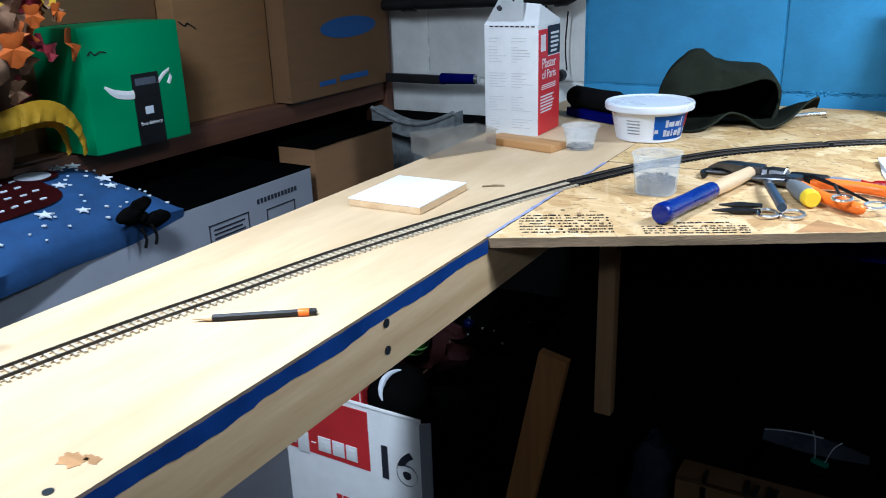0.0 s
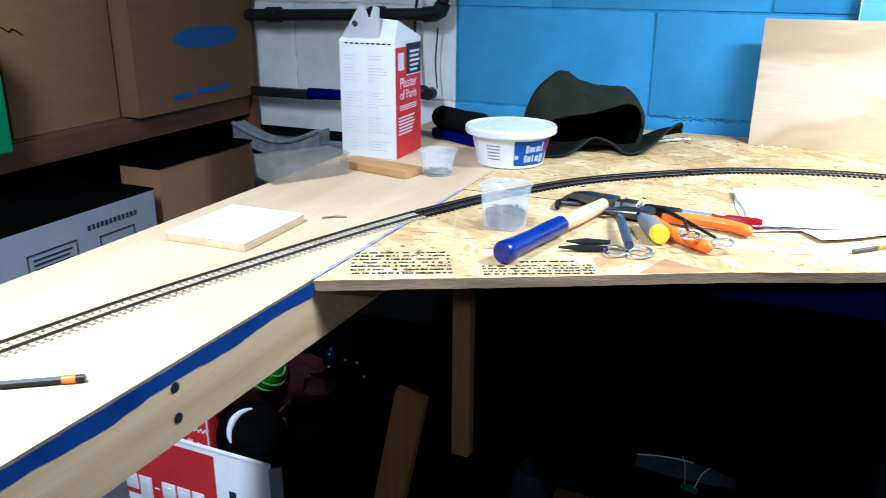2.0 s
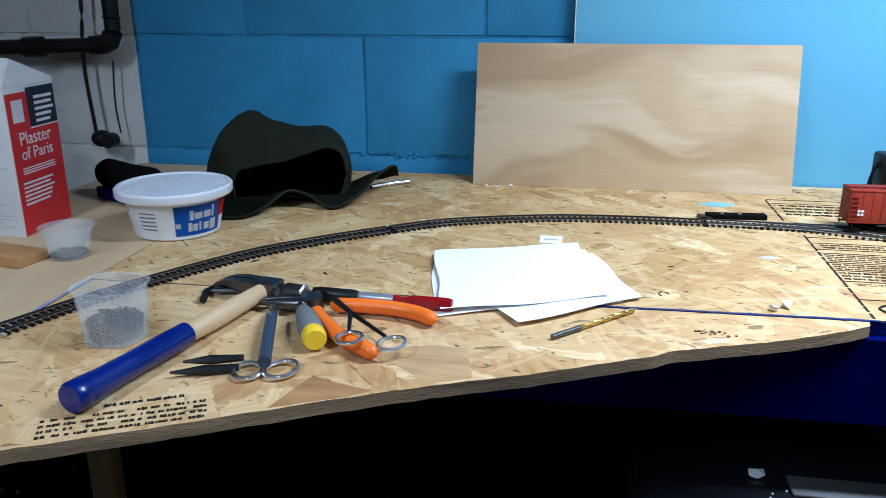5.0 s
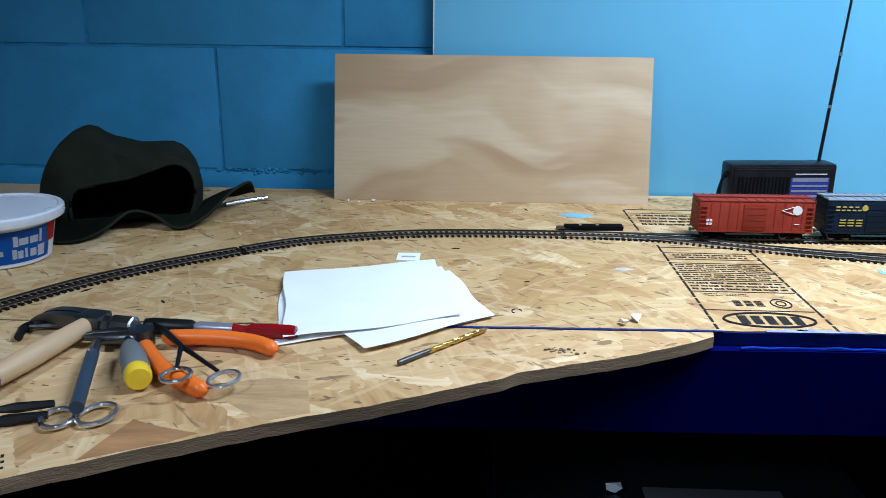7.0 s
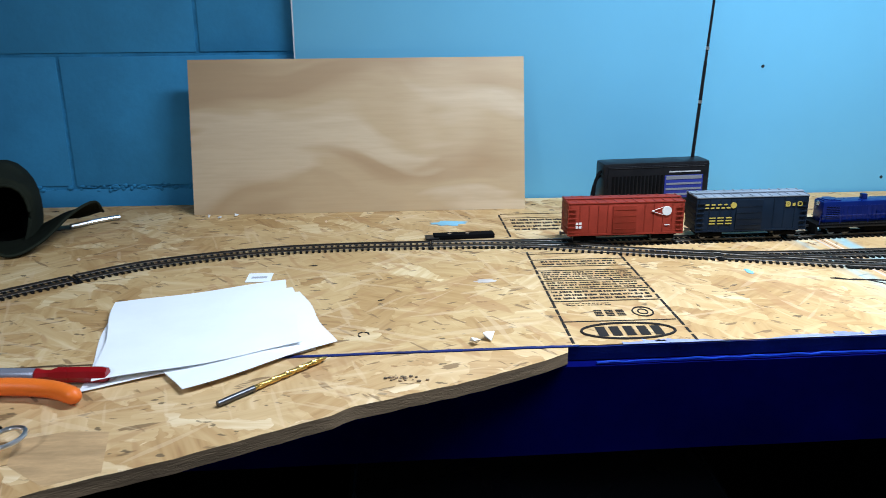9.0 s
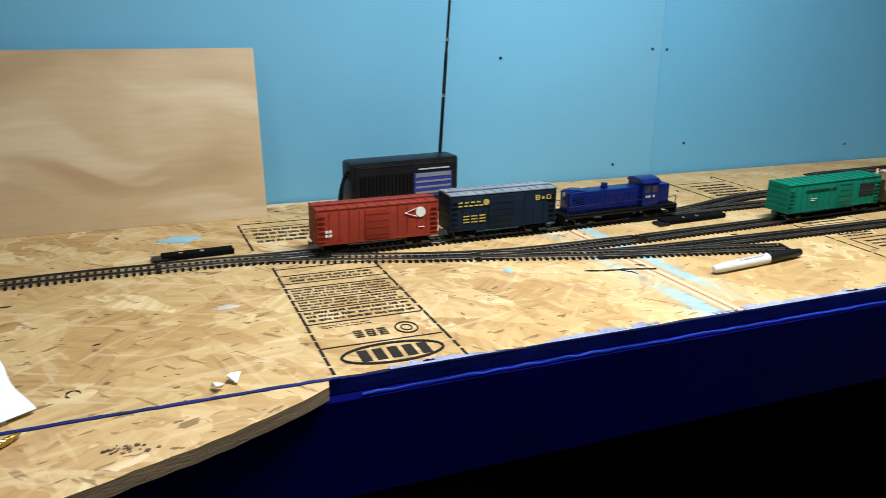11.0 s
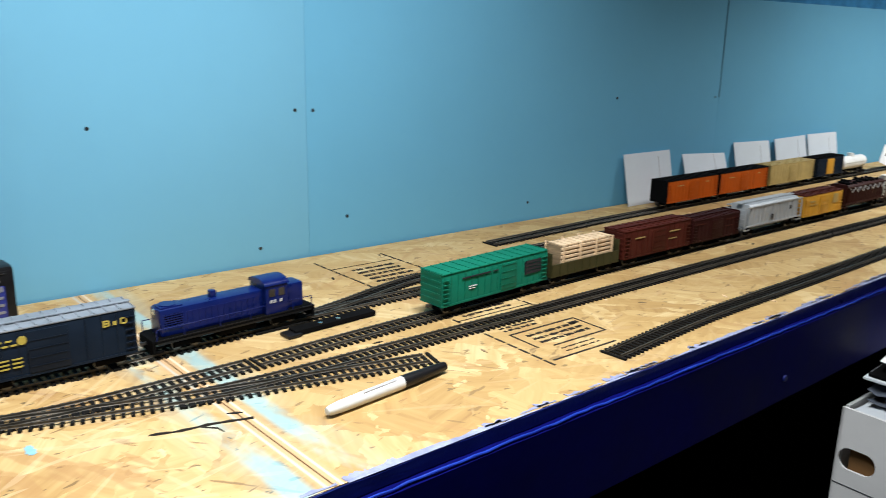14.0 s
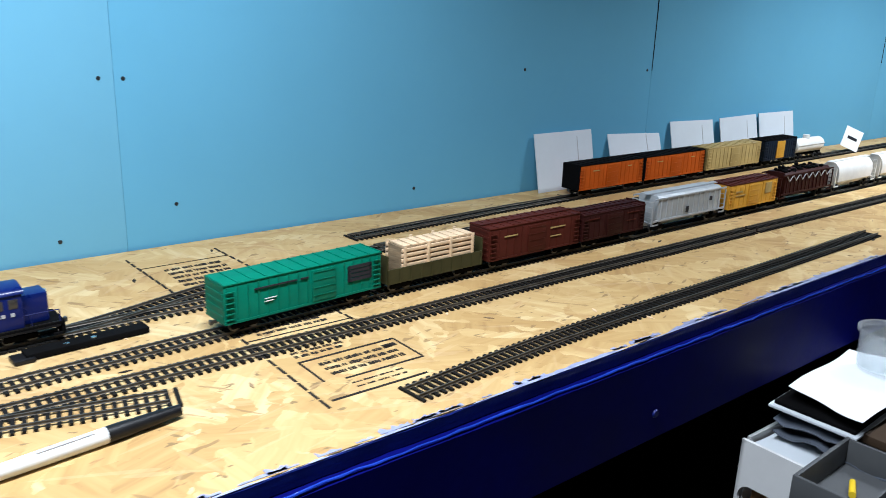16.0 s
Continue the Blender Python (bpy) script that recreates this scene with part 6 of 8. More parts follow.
hs = thing("forceps", "dark steel locking forceps with polished finger rings", "forceps", Matrix.Translation((0.432, 1.405, T)))
part("finger_ring", tube(B(), loop(-0.0135, -0.023, 0.0100, 0.0115, 0.0166, 0.002, -0.35), 0.0017, 8, True), "steel", hs)
part("finger_ring", tube(B(), loop(0.0190, -0.014, 0.0102, 0.0140, 0.0100, 0.002, -0.35), 0.0017, 8, True), "steel", hs)
for x0, y0, z0 in ((-0.017, -0.012, 0.0166), (0.011, -0.003, 0.0110)):
    part("arm", tube(B(), [(x0, y0, z0), (-0.026, 0.024, 0.0185), (-0.050, 0.052, 0.0190), (-0.072, 0.084, 0.012)], [0.0016, 0.0022, 0.0030, 0.0012], 8), "black", hs)

cl = thing("spring_clamp", "black metal clamp frame lying beside the hammer head", "clamp", Matrix.Translation((0.246, 1.512, T)))
part("frame", tube(B(), spline([(0.004, -0.042, 0.004), (-0.002, -0.020, 0.004), (0.010, -0.006, 0.004), (0.050, -0.002, 0.004), (0.092, -0.004, 0.004)], 0.004), 0.0036, 8), "black", cl)
part("bar", tube(B(), [(0.0, -0.018, 0.004), (0.034, -0.012, 0.004)], 0.0026, 8), "dark_steel", cl)


# ---- tub, cups, bin
tub = thing("whipped_topping_tub", "round white plastic tub with a lid and blue label", "food tub", pose(0.109, 1.694, T, 0, 0, -31))
part("bowl", lathe(B(), [(0, 0.0005), (0.0480, 0.0005), (0.0500, 0.002), (0.0590, 0.047), (0.0610, 0.050), (0.0, 0.050)], n=48), "tub_white", tub)
part("lid", lathe(B(), [(0.0605, 0.0475), (0.0680, 0.0480), (0.0690, 0.0500), (0.0690, 0.0570), (0.0672, 0.0590), (0.0635, 0.0592), (0.0620, 0.0575), (0.0, 0.0575)], n=48), "tub_white", tub, "white snap-on lid")


def wrap(a0, a1, z0, z1, out, material, name, label=""):
    bm = B()
    cols = []
    n = max(2, int(abs(a1 - a0) / 4))
    for i in range(n + 1):
        a = radians(a0 + (a1 - a0) * i / n)
        col = []
        for z in (z0, z1):
            r = 0.0500 + (z - 0.002) * 0.2 + out
            col.append(bm.verts.new((r * math.cos(a), r * math.sin(a), z)))
        cols.append(col)
    for p, c in zip(cols, cols[1:]):
        bm.faces.new((p[0], c[0], c[1], p[1]))
    bmesh.ops.solidify(bm, geom=bm.faces[:], thickness=-0.0002)
    return part(name, bm, material, tub, label)


wrap(-34, 31, 0.006, 0.043, 0.0004, "blue_print", "label", "bright blue label")
wrap(26, 44, 0.022, 0.043, 0.0008, "red", "label_corner")
for a0, a1, z0, z1 in ((-16, -11, 0.025, 0.037), (-10, 0, 0.026, 0.034), (2, 12, 0.026, 0.034), (14, 17, 0.025, 0.040), (-18, -13, 0.011, 0.022), (-12, -6, 0.011, 0.020), (-4, -1, 0.011, 0.022), (2, 10, 0.011, 0.020), (12, 22, 0.009, 0.022), (-33, -27, 0.016, 0.022)):
    wrap(a0, a1, z0, z1, 0.0008, "tub_white", "label_shape")
for z in (0.014, 0.019, 0.024, 0.029, 0.034):
    wrap(-78, -56, z, z + 0.0018, 0.0004, "print_grey", "print_bar")


def cup(x, y, r0, r1, h, label, fill=None, n=40, square=0.0):
    c = thing("plastic_cup", label, "plastic cup", Matrix.Translation((x, y, T)), "clear plastic cups")
    prof = [(0.0, 0.0006), (r0, 0.0006), (r1, h), (r1 + 0.0022, h + 0.0004), (r1 + 0.0022, h + 0.0016), (r1 - 0.0009, h + 0.0012), (r0 - 0.0009, 0.0016), (0.0, 0.0016)]
    bm = lathe(B(), prof, n=n)
    if square:
        for v in bm.verts:
            a = math.atan2(v.co.y, v.co.x)
            k = 1 + square * (abs(math.sin(2 * a)) - 0.5)
            v.co.x *= k
            v.co.y *= k
    bmesh.ops.recalc_face_normals(bm, faces=bm.faces[:])
    part("cup_wall", bm, "clear", c)
    if fill:
        q = random.Random(3)
        r0 = r0 * (0.90 if square else 0.98)
        r1 = r1 * (0.90 if square else 0.98)
        bm = lathe(B(), [(0, 0.002), (r0 * 0.95, 0.002), (r0 + (r1 - r0) * fill * 0.8, h * fill * 0.85), (r0 * 0.6, h * fill), (0, h * fill * 1.05)], n=28)
        for _ in range(70):
            a, rr2 = q.uniform(0, 6.28), (r0 * 0.9) * math.sqrt(q.random())
            ball(bm, (rr2 * math.cos(a), rr2 * math.sin(a), h * fill * 0.95 + q.uniform(-0.001, 0.0015)), q.uniform(0.0012, 0.0026), 1, 1, 0.7, 6)
        f = part("grit", bm, "ballast", c, "dark grit")
        f["kind"] = "stuff"
    return c


cup(0.212, 1.386, 0.0248, 0.0282, 0.047, "clear square plastic cup holding dark grit", 0.42, square=0.12)
cup(0.040, 1.578, 0.0195, 0.0270, 0.034, "small clear plastic cup with a little grit", 0.16)

bn = thing("frosted_bin", "low frosted plastic bin lying near the carton", "plastic bin", pose(-0.130, 1.488, T, 0, 0, 59))
bm = bar(-0.058, 0.058, -0.030, 0.030, 0.0005, 0.0025)
for s in (-1, 1):
    bx(bm, -0.058, 0.058, *sorted((s * 0.030, s * 0.0282)), 0.0024, 0.030)
    bx(bm, *sorted((s * 0.058, s * 0.0562)), -0.0282, 0.0282, 0.0024, 0.030)
part("shell", bm, "frosted", bn)
part("lid", bar(-0.060, 0.060, -0.032, 0.032, 0.0302, 0.0325, 0.0008), "frosted", bn)

pk = thing("wood_block", "orange-tan wooden strip lying before the carton", "wood strip", pose(-0.040, 1.560, T, 0, 0, -12))
part("strip", bx(B(), -0.066, 0.058, -0.020, 0.020, 0.0002, 0.0115, 0.001), "strip_wood", pk)

wt = thing("white_tile_board", "small white-faced wooden board lying on the short table", "board", pose(-0.052, 1.238, T, 0, 0, 1.5))
part("wood_base", bx(B(), -0.050, 0.050, -0.058, 0.058, 0.0003, 0.0085, 0.0006), "hickory", wt)
part("white_face", bx(B(), -0.0502, 0.0502, -0.0582, 0.0582, 0.0087, 0.0105, 0.0004), "white", wt)
tagged(part("wood_splinter", tube(B(), [(0.008, 1.318, T + 0.0013), (0.020, 1.327, T + 0.002), (0.032, 1.334, T + 0.0012)], 0.0011, 6), "osb_edge"), "thin dark splinter lying beside the track", "splinter")

a, b = Vector((-0.014, 0.847, T)), Vector((0.070, 0.906, T))
pc = thing("pencil", "black pencil with an orange band lying on the short table", "pencil", Matrix.Translation(a + Vector((0, 0, 0.0031))) @ Matrix.Rotation(math.atan2(b.y - a.y, b.x - a.x), 4, "Z"))
ln = (b - a).length
part("barrel", along_x([(0.0028, 0.016), (0.0030, 0.018), (0.0030, ln - 0.016), (0, ln - 0.016)], 6), "black", pc)
part("sharpened_tip", along_x([(0.0004, 0.0), (0.0010, 0.004), (0.0028, 0.0165)], 12), "hickory", pc)
part("band", along_x([(0.0031, ln - 0.016), (0.0033, ln - 0.015), (0.0033, ln - 0.008), (0.0031, ln - 0.007)], 12), "orange_grip", pc, "orange band")
part("end", along_x([(0.0031, ln - 0.007), (0.0029, ln - 0.001), (0, ln)], 12), "black", pc)

# ---- plaster carton
ct = thing("plaster_carton", "white gable-top carton with red and black plaster label", "carton", pose(-0.150, 1.632, T, 0, 0, 1.5))
W, D, H = 0.094, 0.094, 0.176
bm = B()
for z0, z1 in ((0.0, H),):
    bx(bm, 0, W, 0, D, z0, z1, 0.001)
part("body", bm, "carton", ct)
gb = B()
v = [gb.verts.new(c) for c in ((0, 0, H), (W, 0, H), (W, D, H), (0, D, H), (0.012, D * 0.36, H + 0.036), (W - 0.010, D * 0.36, H + 0.030), (W, D, H + 0.004), (0.004, D, H + 0.002))]
for f in ((0, 1, 5, 4), (1, 2, 6, 5), (4, 5, 6, 7), (0, 4, 7, 3), (2, 3, 7, 6)):
    gb.faces.new([v[i] for i in f])
bmesh.ops.recalc_face_normals(gb, faces=gb.faces[:])
top = part("gable_top", gb, "carton", ct)
for x0, x1, lean in ((0.001, 0.060, 0.024), (0.040, 0.066, 0.048)):
    fl = B()
    vs = [fl.verts.new(c) for c in ((x0, D * 0.05, H + 0.004), (x1, D * 0.06, H + 0.006), (lean + 0.010, D * 0.26, H + 0.048), (lean, D * 0.26, H + 0.052))]
    fl.faces.new(vs)
    bmesh.ops.solidify(fl, geom=fl.faces[:], thickness=0.0012)
    part("torn_flap", fl, "carton", top)
part("spout_hole", cy(B(), (0.022, D * 0.15, H + 0.0240), (0.022, D * 0.15 - 0.0045, H + 0.0262), 0.0040, 0.0040, 16), "print_dark", top)
side = W + 0.0006
part("red_panel", bx(bar(W - 0.0002, side, 0.0015, D - 0.001, 0.001, 0.124), W - 0.0002, side, 0.0015, 0.0395, 0.1241, 0.168), "red", ct, "red side print")
part("black_panel", bar(W - 0.0002, side, 0.040, D - 0.001, 0.126, 0.172), "print_dark", ct, "black side print")
turn = Matrix(((0, 0, 1, W + 0.0009), (1, 0, 0, 0.045), (0, 1, 0, 0), (0, 0, 0, 1)))
lettering("Plaster", 0.022, "carton", ct, Matrix.Translation((0, 0, 0.114)) @ turn)
lettering("of Paris", 0.020, "carton", ct, Matrix.Translation((0, 0, 0.096)) @ turn)
pr = B()
q = random.Random(5)
for k in range(3):
    bx(pr, side - 0.0002, side + 0.0003, 0.014, 0.075, 0.079 - 0.003 * k, 0.0805 - 0.003 * k)
for k in range(6):
    bx(pr, side - 0.0002, side + 0.0003, 0.010, q.uniform(0.035, 0.070), 0.036 + 0.005 * k, 0.0385 + 0.005 * k)
for k in range(5):
    bx(pr, side - 0.0002, side + 0.0003, 0.052, q.uniform(0.078, 0.088), 0.130 + 0.007 * k, 0.1335 + 0.007 * k)
bx(pr, side - 0.0002, side + 0.0003, 0.010, 0.030, 0.134, 0.160)
part("print_bar", pr, "carton", ct)["kind"] = "stuff"
fp = B()
for z0, z1, n in ((0.150, 0.160, 2), (0.118, 0.146, 6), (0.078, 0.104, 6), (0.040, 0.066, 6), (0.012, 0.030, 4)):
    for k in range(n):
        z = z0 + (z1 - z0) * k / n
        for xa, xb in ((0.008, 0.040), (0.048, 0.086)):
            bx(fp, xa, q.uniform(xa + 0.012, xb), -0.0005, 0.0001, z, z + 0.0012)
part("print_bar", fp, "print_faint", ct)["kind"] = "stuff"
tp = B()
for k in range(9):
    bx(tp, 0.010 + 0.009 * k, 0.016 + 0.009 * k, -0.0006, 0.0001, H - 0.0035, H - 0.0015)
part("print_bar", tp, "print_dark", ct)["kind"] = "stuff"

# ---- hat and pouch
hat = thing("felt_hat", "crumpled dark olive brimmed hat lying on the table", "hat", pose(0.172, 1.885, T, 0, 0, 15.6))


def arch(pts, y, n=28):
    """An even run of points along a smooth arch at one depth."""
    line = spline([(x, 0.0, z) for x, z in pts], 0.004)
    line = [Vector(p) for p in line]
    run = [0.0]
    for a, b in zip(line, line[1:]):
        run.append(run[-1] + (b - a).length)
    out = []
    for k in range(n + 1):
        s = run[-1] * k / n
        i = max(0, min(len(run) - 2, sum(1 for r in run if r <= s) - 1))
        f = (s - run[i]) / max(1e-9, run[i + 1] - run[i])
        p = line[i].lerp(line[i + 1], f)
        out.append((p.x, y, p.z))
    return out


SIL = [(-0.102, 0.004), (-0.100, 0.048), (-0.086, 0.084), (-0.067, 0.105), (-0.049, 0.120), (-0.030, 0.121), (-0.010, 0.106), (0.015, 0.099), (0.045, 0.098), (0.072, 0.091), (0.092, 0.073), (0.100, 0.045), (0.096, 0.004)]
MOUTH = [(-0.060, 0.008), (-0.060, 0.030), (-0.052, 0.048), (-0.025, 0.055), (0.010, 0.060), (0.042, 0.070), (0.066, 0.077), (0.084, 0.071), (0.092, 0.052), (0.091, 0.030), (0.084, 0.008)]


def shell(rings):
    bm = B()
    rows = [[bm.verts.new((x, y, max(0.003, z))) for x, y, z in r] for r in rings]
    for a, b in zip(rows, rows[1:]):
        for i in range(len(a) - 1):
            bm.faces.new((a[i], a[i + 1], b[i + 1], b[i]))
    return bm, rows


def shrunk(pts, k, kx=None, dz=0.0):
    return [(0.0 + x * (kx or k) - 0.01 * (1 - k), z * k + dz) for x, z in pts]


bm, rows = shell([arch(MOUTH, -0.052), arch([((a + c) / 2, (b + d) / 2 + 0.002) for (a, b), (c, d) in zip(arch(MOUTH, 0)[::1] and [(p[0], p[2]) for p in arch(MOUTH, 0, 12)], [(p[0], p[2]) for p in arch(SIL, 0, 12)])], -0.047),
                  arch(shrunk(SIL, 0.985), -0.026), arch(SIL, -0.004), arch(shrunk(SIL, 0.97), 0.030), arch(shrunk(SIL, 0.86), 0.060), arch(shrunk(SIL, 0.60), 0.082), arch(shrunk(SIL, 0.15), 0.088)])
bm.faces.new(list(reversed(rows[-1])))
for vv in bm.verts:
    k = noise.noise(vv.co * 26)
    vv.co += Vector((0.4, 0.8, 1.0)) * 0.0042 * k
bmesh.ops.recalc_face_normals(bm, faces=bm.faces[:])
part("crown", bm, "felt", hat)
# inner shell and floor are coloured black for the shade in the opening
bm, rows = shell([arch(MOUTH, -0.0515), arch(shrunk(MOUTH, 0.96), -0.02), arch(shrunk(MOUTH, 0.85), 0.02), arch(shrunk(MOUTH, 0.4), 0.045)])
bm.faces.new(list(rows[-1]))
part("lining", bm, "hat_inside", hat, "inside of the opening, black for its shade")
part("dark_mouth_floor", prism(B(), [(-0.060, -0.049), (0.086, -0.049), (0.090, 0.0), (0.070, 0.055), (-0.040, 0.055), (-0.062, 0.0)], 0.0035, 0.0060), "hat_inside", hat)
part("rim_seam", tube(B(), [(x, y - 0.0005, z + 0.001) for x, y, z in arch(MOUTH, -0.052)], 0.0020, 6), "felt", hat)
# the brim lies forward in folds, from the lower lip of the opening
EDGE = [(-0.096, -0.098, 0.003), (-0.070, -0.124, 0.003), (-0.040, -0.128, 0.004), (-0.012, -0.110, 0.012), (0.014, -0.086, 0.026), (0.040, -0.082, 0.020), (0.070, -0.094, 0.004), (0.104, -0.080, 0.014), (0.136, -0.046, 0.036), (0.160, -0.006, 0.040), (0.166, 0.036, 0.016)]
ROOT = [(-0.098, -0.020, 0.006), (-0.070, -0.046, 0.010), (-0.040, -0.050, 0.011), (-0.012, -0.050, 0.012), (0.014, -0.048, 0.013), (0.040, -0.048, 0.012), (0.066, -0.048, 0.010), (0.085, -0.036, 0.012), (0.096, -0.010, 0.016), (0.099, 0.016, 0.014), (0.098, 0.040, 0.006)]
edge, root = spline(EDGE, 0.006), spline(ROOT, 0.006)
br = B()
grid = []
for i in range(41):
    e, r = Vector(edge[round((len(edge) - 1) * i / 40)]), Vector(root[round((len(root) - 1) * i / 40)])
    row = []
    for j in range(8):
        f = j / 7
        p = r.lerp(e, f)
        p.z += 0.003 * math.sin(f * 5 + i * 0.35) * f * (1 - f) * 3
        row.append(br.verts.new((p.x, p.y, max(0.003, p.z))))
    grid.append(row)
for i in range(40):
    for j in range(7):
        br.faces.new((grid[i][j], grid[i + 1][j], grid[i + 1][j + 1], grid[i][j + 1]))
bmesh.ops.solidify(br, geom=br.faces[:], thickness=0.0022)
bmesh.ops.recalc_face_normals(br, faces=br.faces[:])
brim = part("brim", br, "felt", hat, "wavy stitched brim")
part("edge_binding", tube(B(), [(x, y, max(0.0032, z)) for x, y, z in edge], 0.0019, 6), "felt", brim)
part("cord_clip", tube(B(), [(0.126, 0.020, 0.004), (0.158, 0.040, 0.004), (0.184, 0.050, 0.004)], 0.0032, 8), "steel", hat, "short metal cord clip")

po = thing("dark_pouch", "black rolled pouch with navy trim behind the tub", "pouch", pose(-0.022, 1.815, T, 0, 0, -28))
part("roll", along_x([(0, -0.065), (0.016, -0.064), (0.020, -0.055), (0.019, 0.0), (0.0205, 0.050), (0.015, 0.064), (0, 0.065)], 20), "matt_black", po, "", Matrix.Translation((0, 0, 0.034)))
part("trim", bx(B(), -0.060, 0.062, -0.020, 0.018, 0.0003, 0.017, 0.004), "navy", po)

# ---- pipes on the pale wall
pp = thing("iron_pipe", "black iron pipe with elbow along the pale wall", "pipe", kind="structure")
part("pipe", tube(B(), [(-0.95, 2.035, 1.129), (-0.5, 2.035, 1.137), (-0.19, 2.035, 1.146), (-0.170, 2.035, 1.148), (-0.160, 2.035, 1.155), (-0.156, 2.035, 1.170), (-0.154, 2.035, 1.6)], 0.0125, 14), "iron", pp)
for x in (-0.55, -0.30):
    part("coupling", cy(B(), (x - 0.016, 2.035, 1.136 + 0.025 * (x + 0.55)), (x + 0.016, 2.035, 1.137 + 0.025 * (x + 0.55)), 0.0165, 0.0165, 16), "iron", pp)
part("elbow", tube(B(), [(-0.196, 2.035, 1.1455), (-0.174, 2.035, 1.1475), (-0.163, 2.035, 1.153), (-0.1568, 2.035, 1.166), (-0.1555, 2.035, 1.190)], 0.0158, 14), "iron", pp)
lp = thing("bar_clamp", "black bar clamp with a dark blue handle by the wall", "clamp", kind="structure")
part("bar", bx(B(), -0.95, -0.46, 2.028, 2.042, 0.962, 0.982, 0.002), "iron", lp)
part("handle", cy(B(), (-0.47, 2.034, 0.975), (-0.385, 2.034, 0.977), 0.0125, 0.011, 16), "navy", lp, "dark blue handle")
part("collar", cy(B(), (-0.385, 2.034, 0.977), (-0.376, 2.034, 0.977), 0.010, 0.009, 14), "steel", lp)
cb = thing("wall_cable", "thin black cable hanging down to a valve", "cable", kind="structure")
part("cable", tube(B(), spline([(-0.205, 2.05, 1.6), (-0.212, 2.048, 1.25), (-0.222, 2.046, 1.12), (-0.216, 2.046, 1.0)], 0.02), 0.0032, 8), "black", cb)
part("valve", ball(B(), (-0.205, 2.044, 0.993), 0.016, 1.2, 0.9, 0.9), "iron", cb)
part("knob", cy(B(), (-0.182, 2.040, 0.993), (-0.182, 2.020, 0.993), 0.012, 0.012, 16), "iron", cb)
part("thin_wire", tube(B(), spline([(-0.178, 2.06, 1.12), (-0.182, 2.058, 1.05), (-0.176, 2.056, 0.99)], 0.02), 0.0016, 6), "black", cb)

# ---- storage shelf and boxes beyond the short table
sh = thing("storage_shelf", "red-brown wooden storage shelf on a dark upright", "shelf")
part("shelf_board", bx(B(), -1.25, -0.660, 0.5, 2.07, 0.940, 0.962, 0.002), "shelf_wood", sh)
part("front_rail", bx(B(), -0.659, -0.641, 0.5, 2.05, 0.917, 0.960, 0.002), "shelf_wood", sh)
part("upright", bx(B(), -0.70, -0.635, 2.051, 2.078, 0.0, 1.6, 0.002), "shelf_wood", sh)
part("upright", bx(B(), -0.70, -0.641, 0.45, 0.499, 0.0, 1.6, 0.002), "shelf_wood", sh)


def carton(name, x0, x1, y0, y1, z0, z1, mat, label, group=""):
    c = thing(name, label, "box", Matrix.Translation((x1, (y0 + y1) / 2, z0)), group)
    w, d, h = x1 - x0, (y1 - y0) / 2, z1 - z0
    part("body", bx(B(), -w, 0, -d, d, 0.0003, h, 0.002), mat, c)
    part("flap_seam", bar(-w * 0.5 - 0.001, -w * 0.5 + 0.001, -d + 0.001, d - 0.001, h - 0.0004, h + 0.0005), "matt_black", c)
    return c


c = carton("cardboard_box", -1.0, -0.662, 1.452, 1.684, 0.9622, 1.30, "cardboard", "large plain brown cardboard box on the shelf", "cardboard boxes")
part("ink_scrawl", tube(B(), spline([(0.001, -0.108, 0.178), (0.001, -0.095, 0.170), (0.001, -0.088, 0.174), (0.001, -0.070, 0.163)], 0.003), 0.0012, 5), "ink", c)
c = carton("cardboard_box", -1.0, -0.620, 1.690, 2.045, 0.9624, 1.28, "cardboard_shaded", "brown cardboard box with a blue oval mark", "cardboard boxes")
part("blue_oval", cy(B(), (-0.0004, 0.0, 0.0), (0.0008, 0.0, 0.0), 0.5, 0.5, 36), "blue_faded", c, "blue oval print", Matrix.Translation((0, 0.030, 0.136)) @ Matrix.Diagonal((1, 0.20, 0.044, 1)))
part("blue_print_bar", bar(-0.0002, 0.0008, -0.085, -0.030, 0.022, 0.032), "blue_faded", c)
part("blue_print_bar", bar(-0.0002, 0.0008, -0.015, 0.090, 0.024, 0.036), "blue_faded", c)
part("tape_strip", bar(-0.010, 0.0008, -0.1785, -0.1768, 0.01, 0.30), "cardboard_shaded", c)
c = carton("cardboard_box", -1.1, -0.70, 0.95, 1.448, 0.9622, 1.36, "cardboard_shaded", "tall tan cardboard box behind the green carton", "cardboard boxes")
gx = carton("green_carton", -0.80, -0.585, 1.200, 1.387, 0.9622, 1.150, "green_box", "bright green shipping carton with white arrow and black tape")
part("tape", bx(bar(-0.0002, 0.0010, -0.012, 0.040, 0.0, 0.112), -0.02, 0.0010, -0.012, 0.040, -0.0002, 0.0004), "black", gx, "glossy black tape strip")
part("arrow_curve", tube(B(), spline([(0.0006, -0.062, 0.100), (0.0006, -0.045, 0.088), (0.0006, -0.022, 0.082), (0.0006, -0.008, 0.082)], 0.004), [0.002 + 0.0009 * min(i, 6) for i in range(len(spline([(0.0006, -0.062, 0.100), (0.0006, -0.045, 0.088), (0.0006, -0.022, 0.082), (0.0006, -0.008, 0.082)], 0.004)))], 6), "white", gx, "white printed curve", Matrix.Diagonal((0.25, 1, 1, 1)))
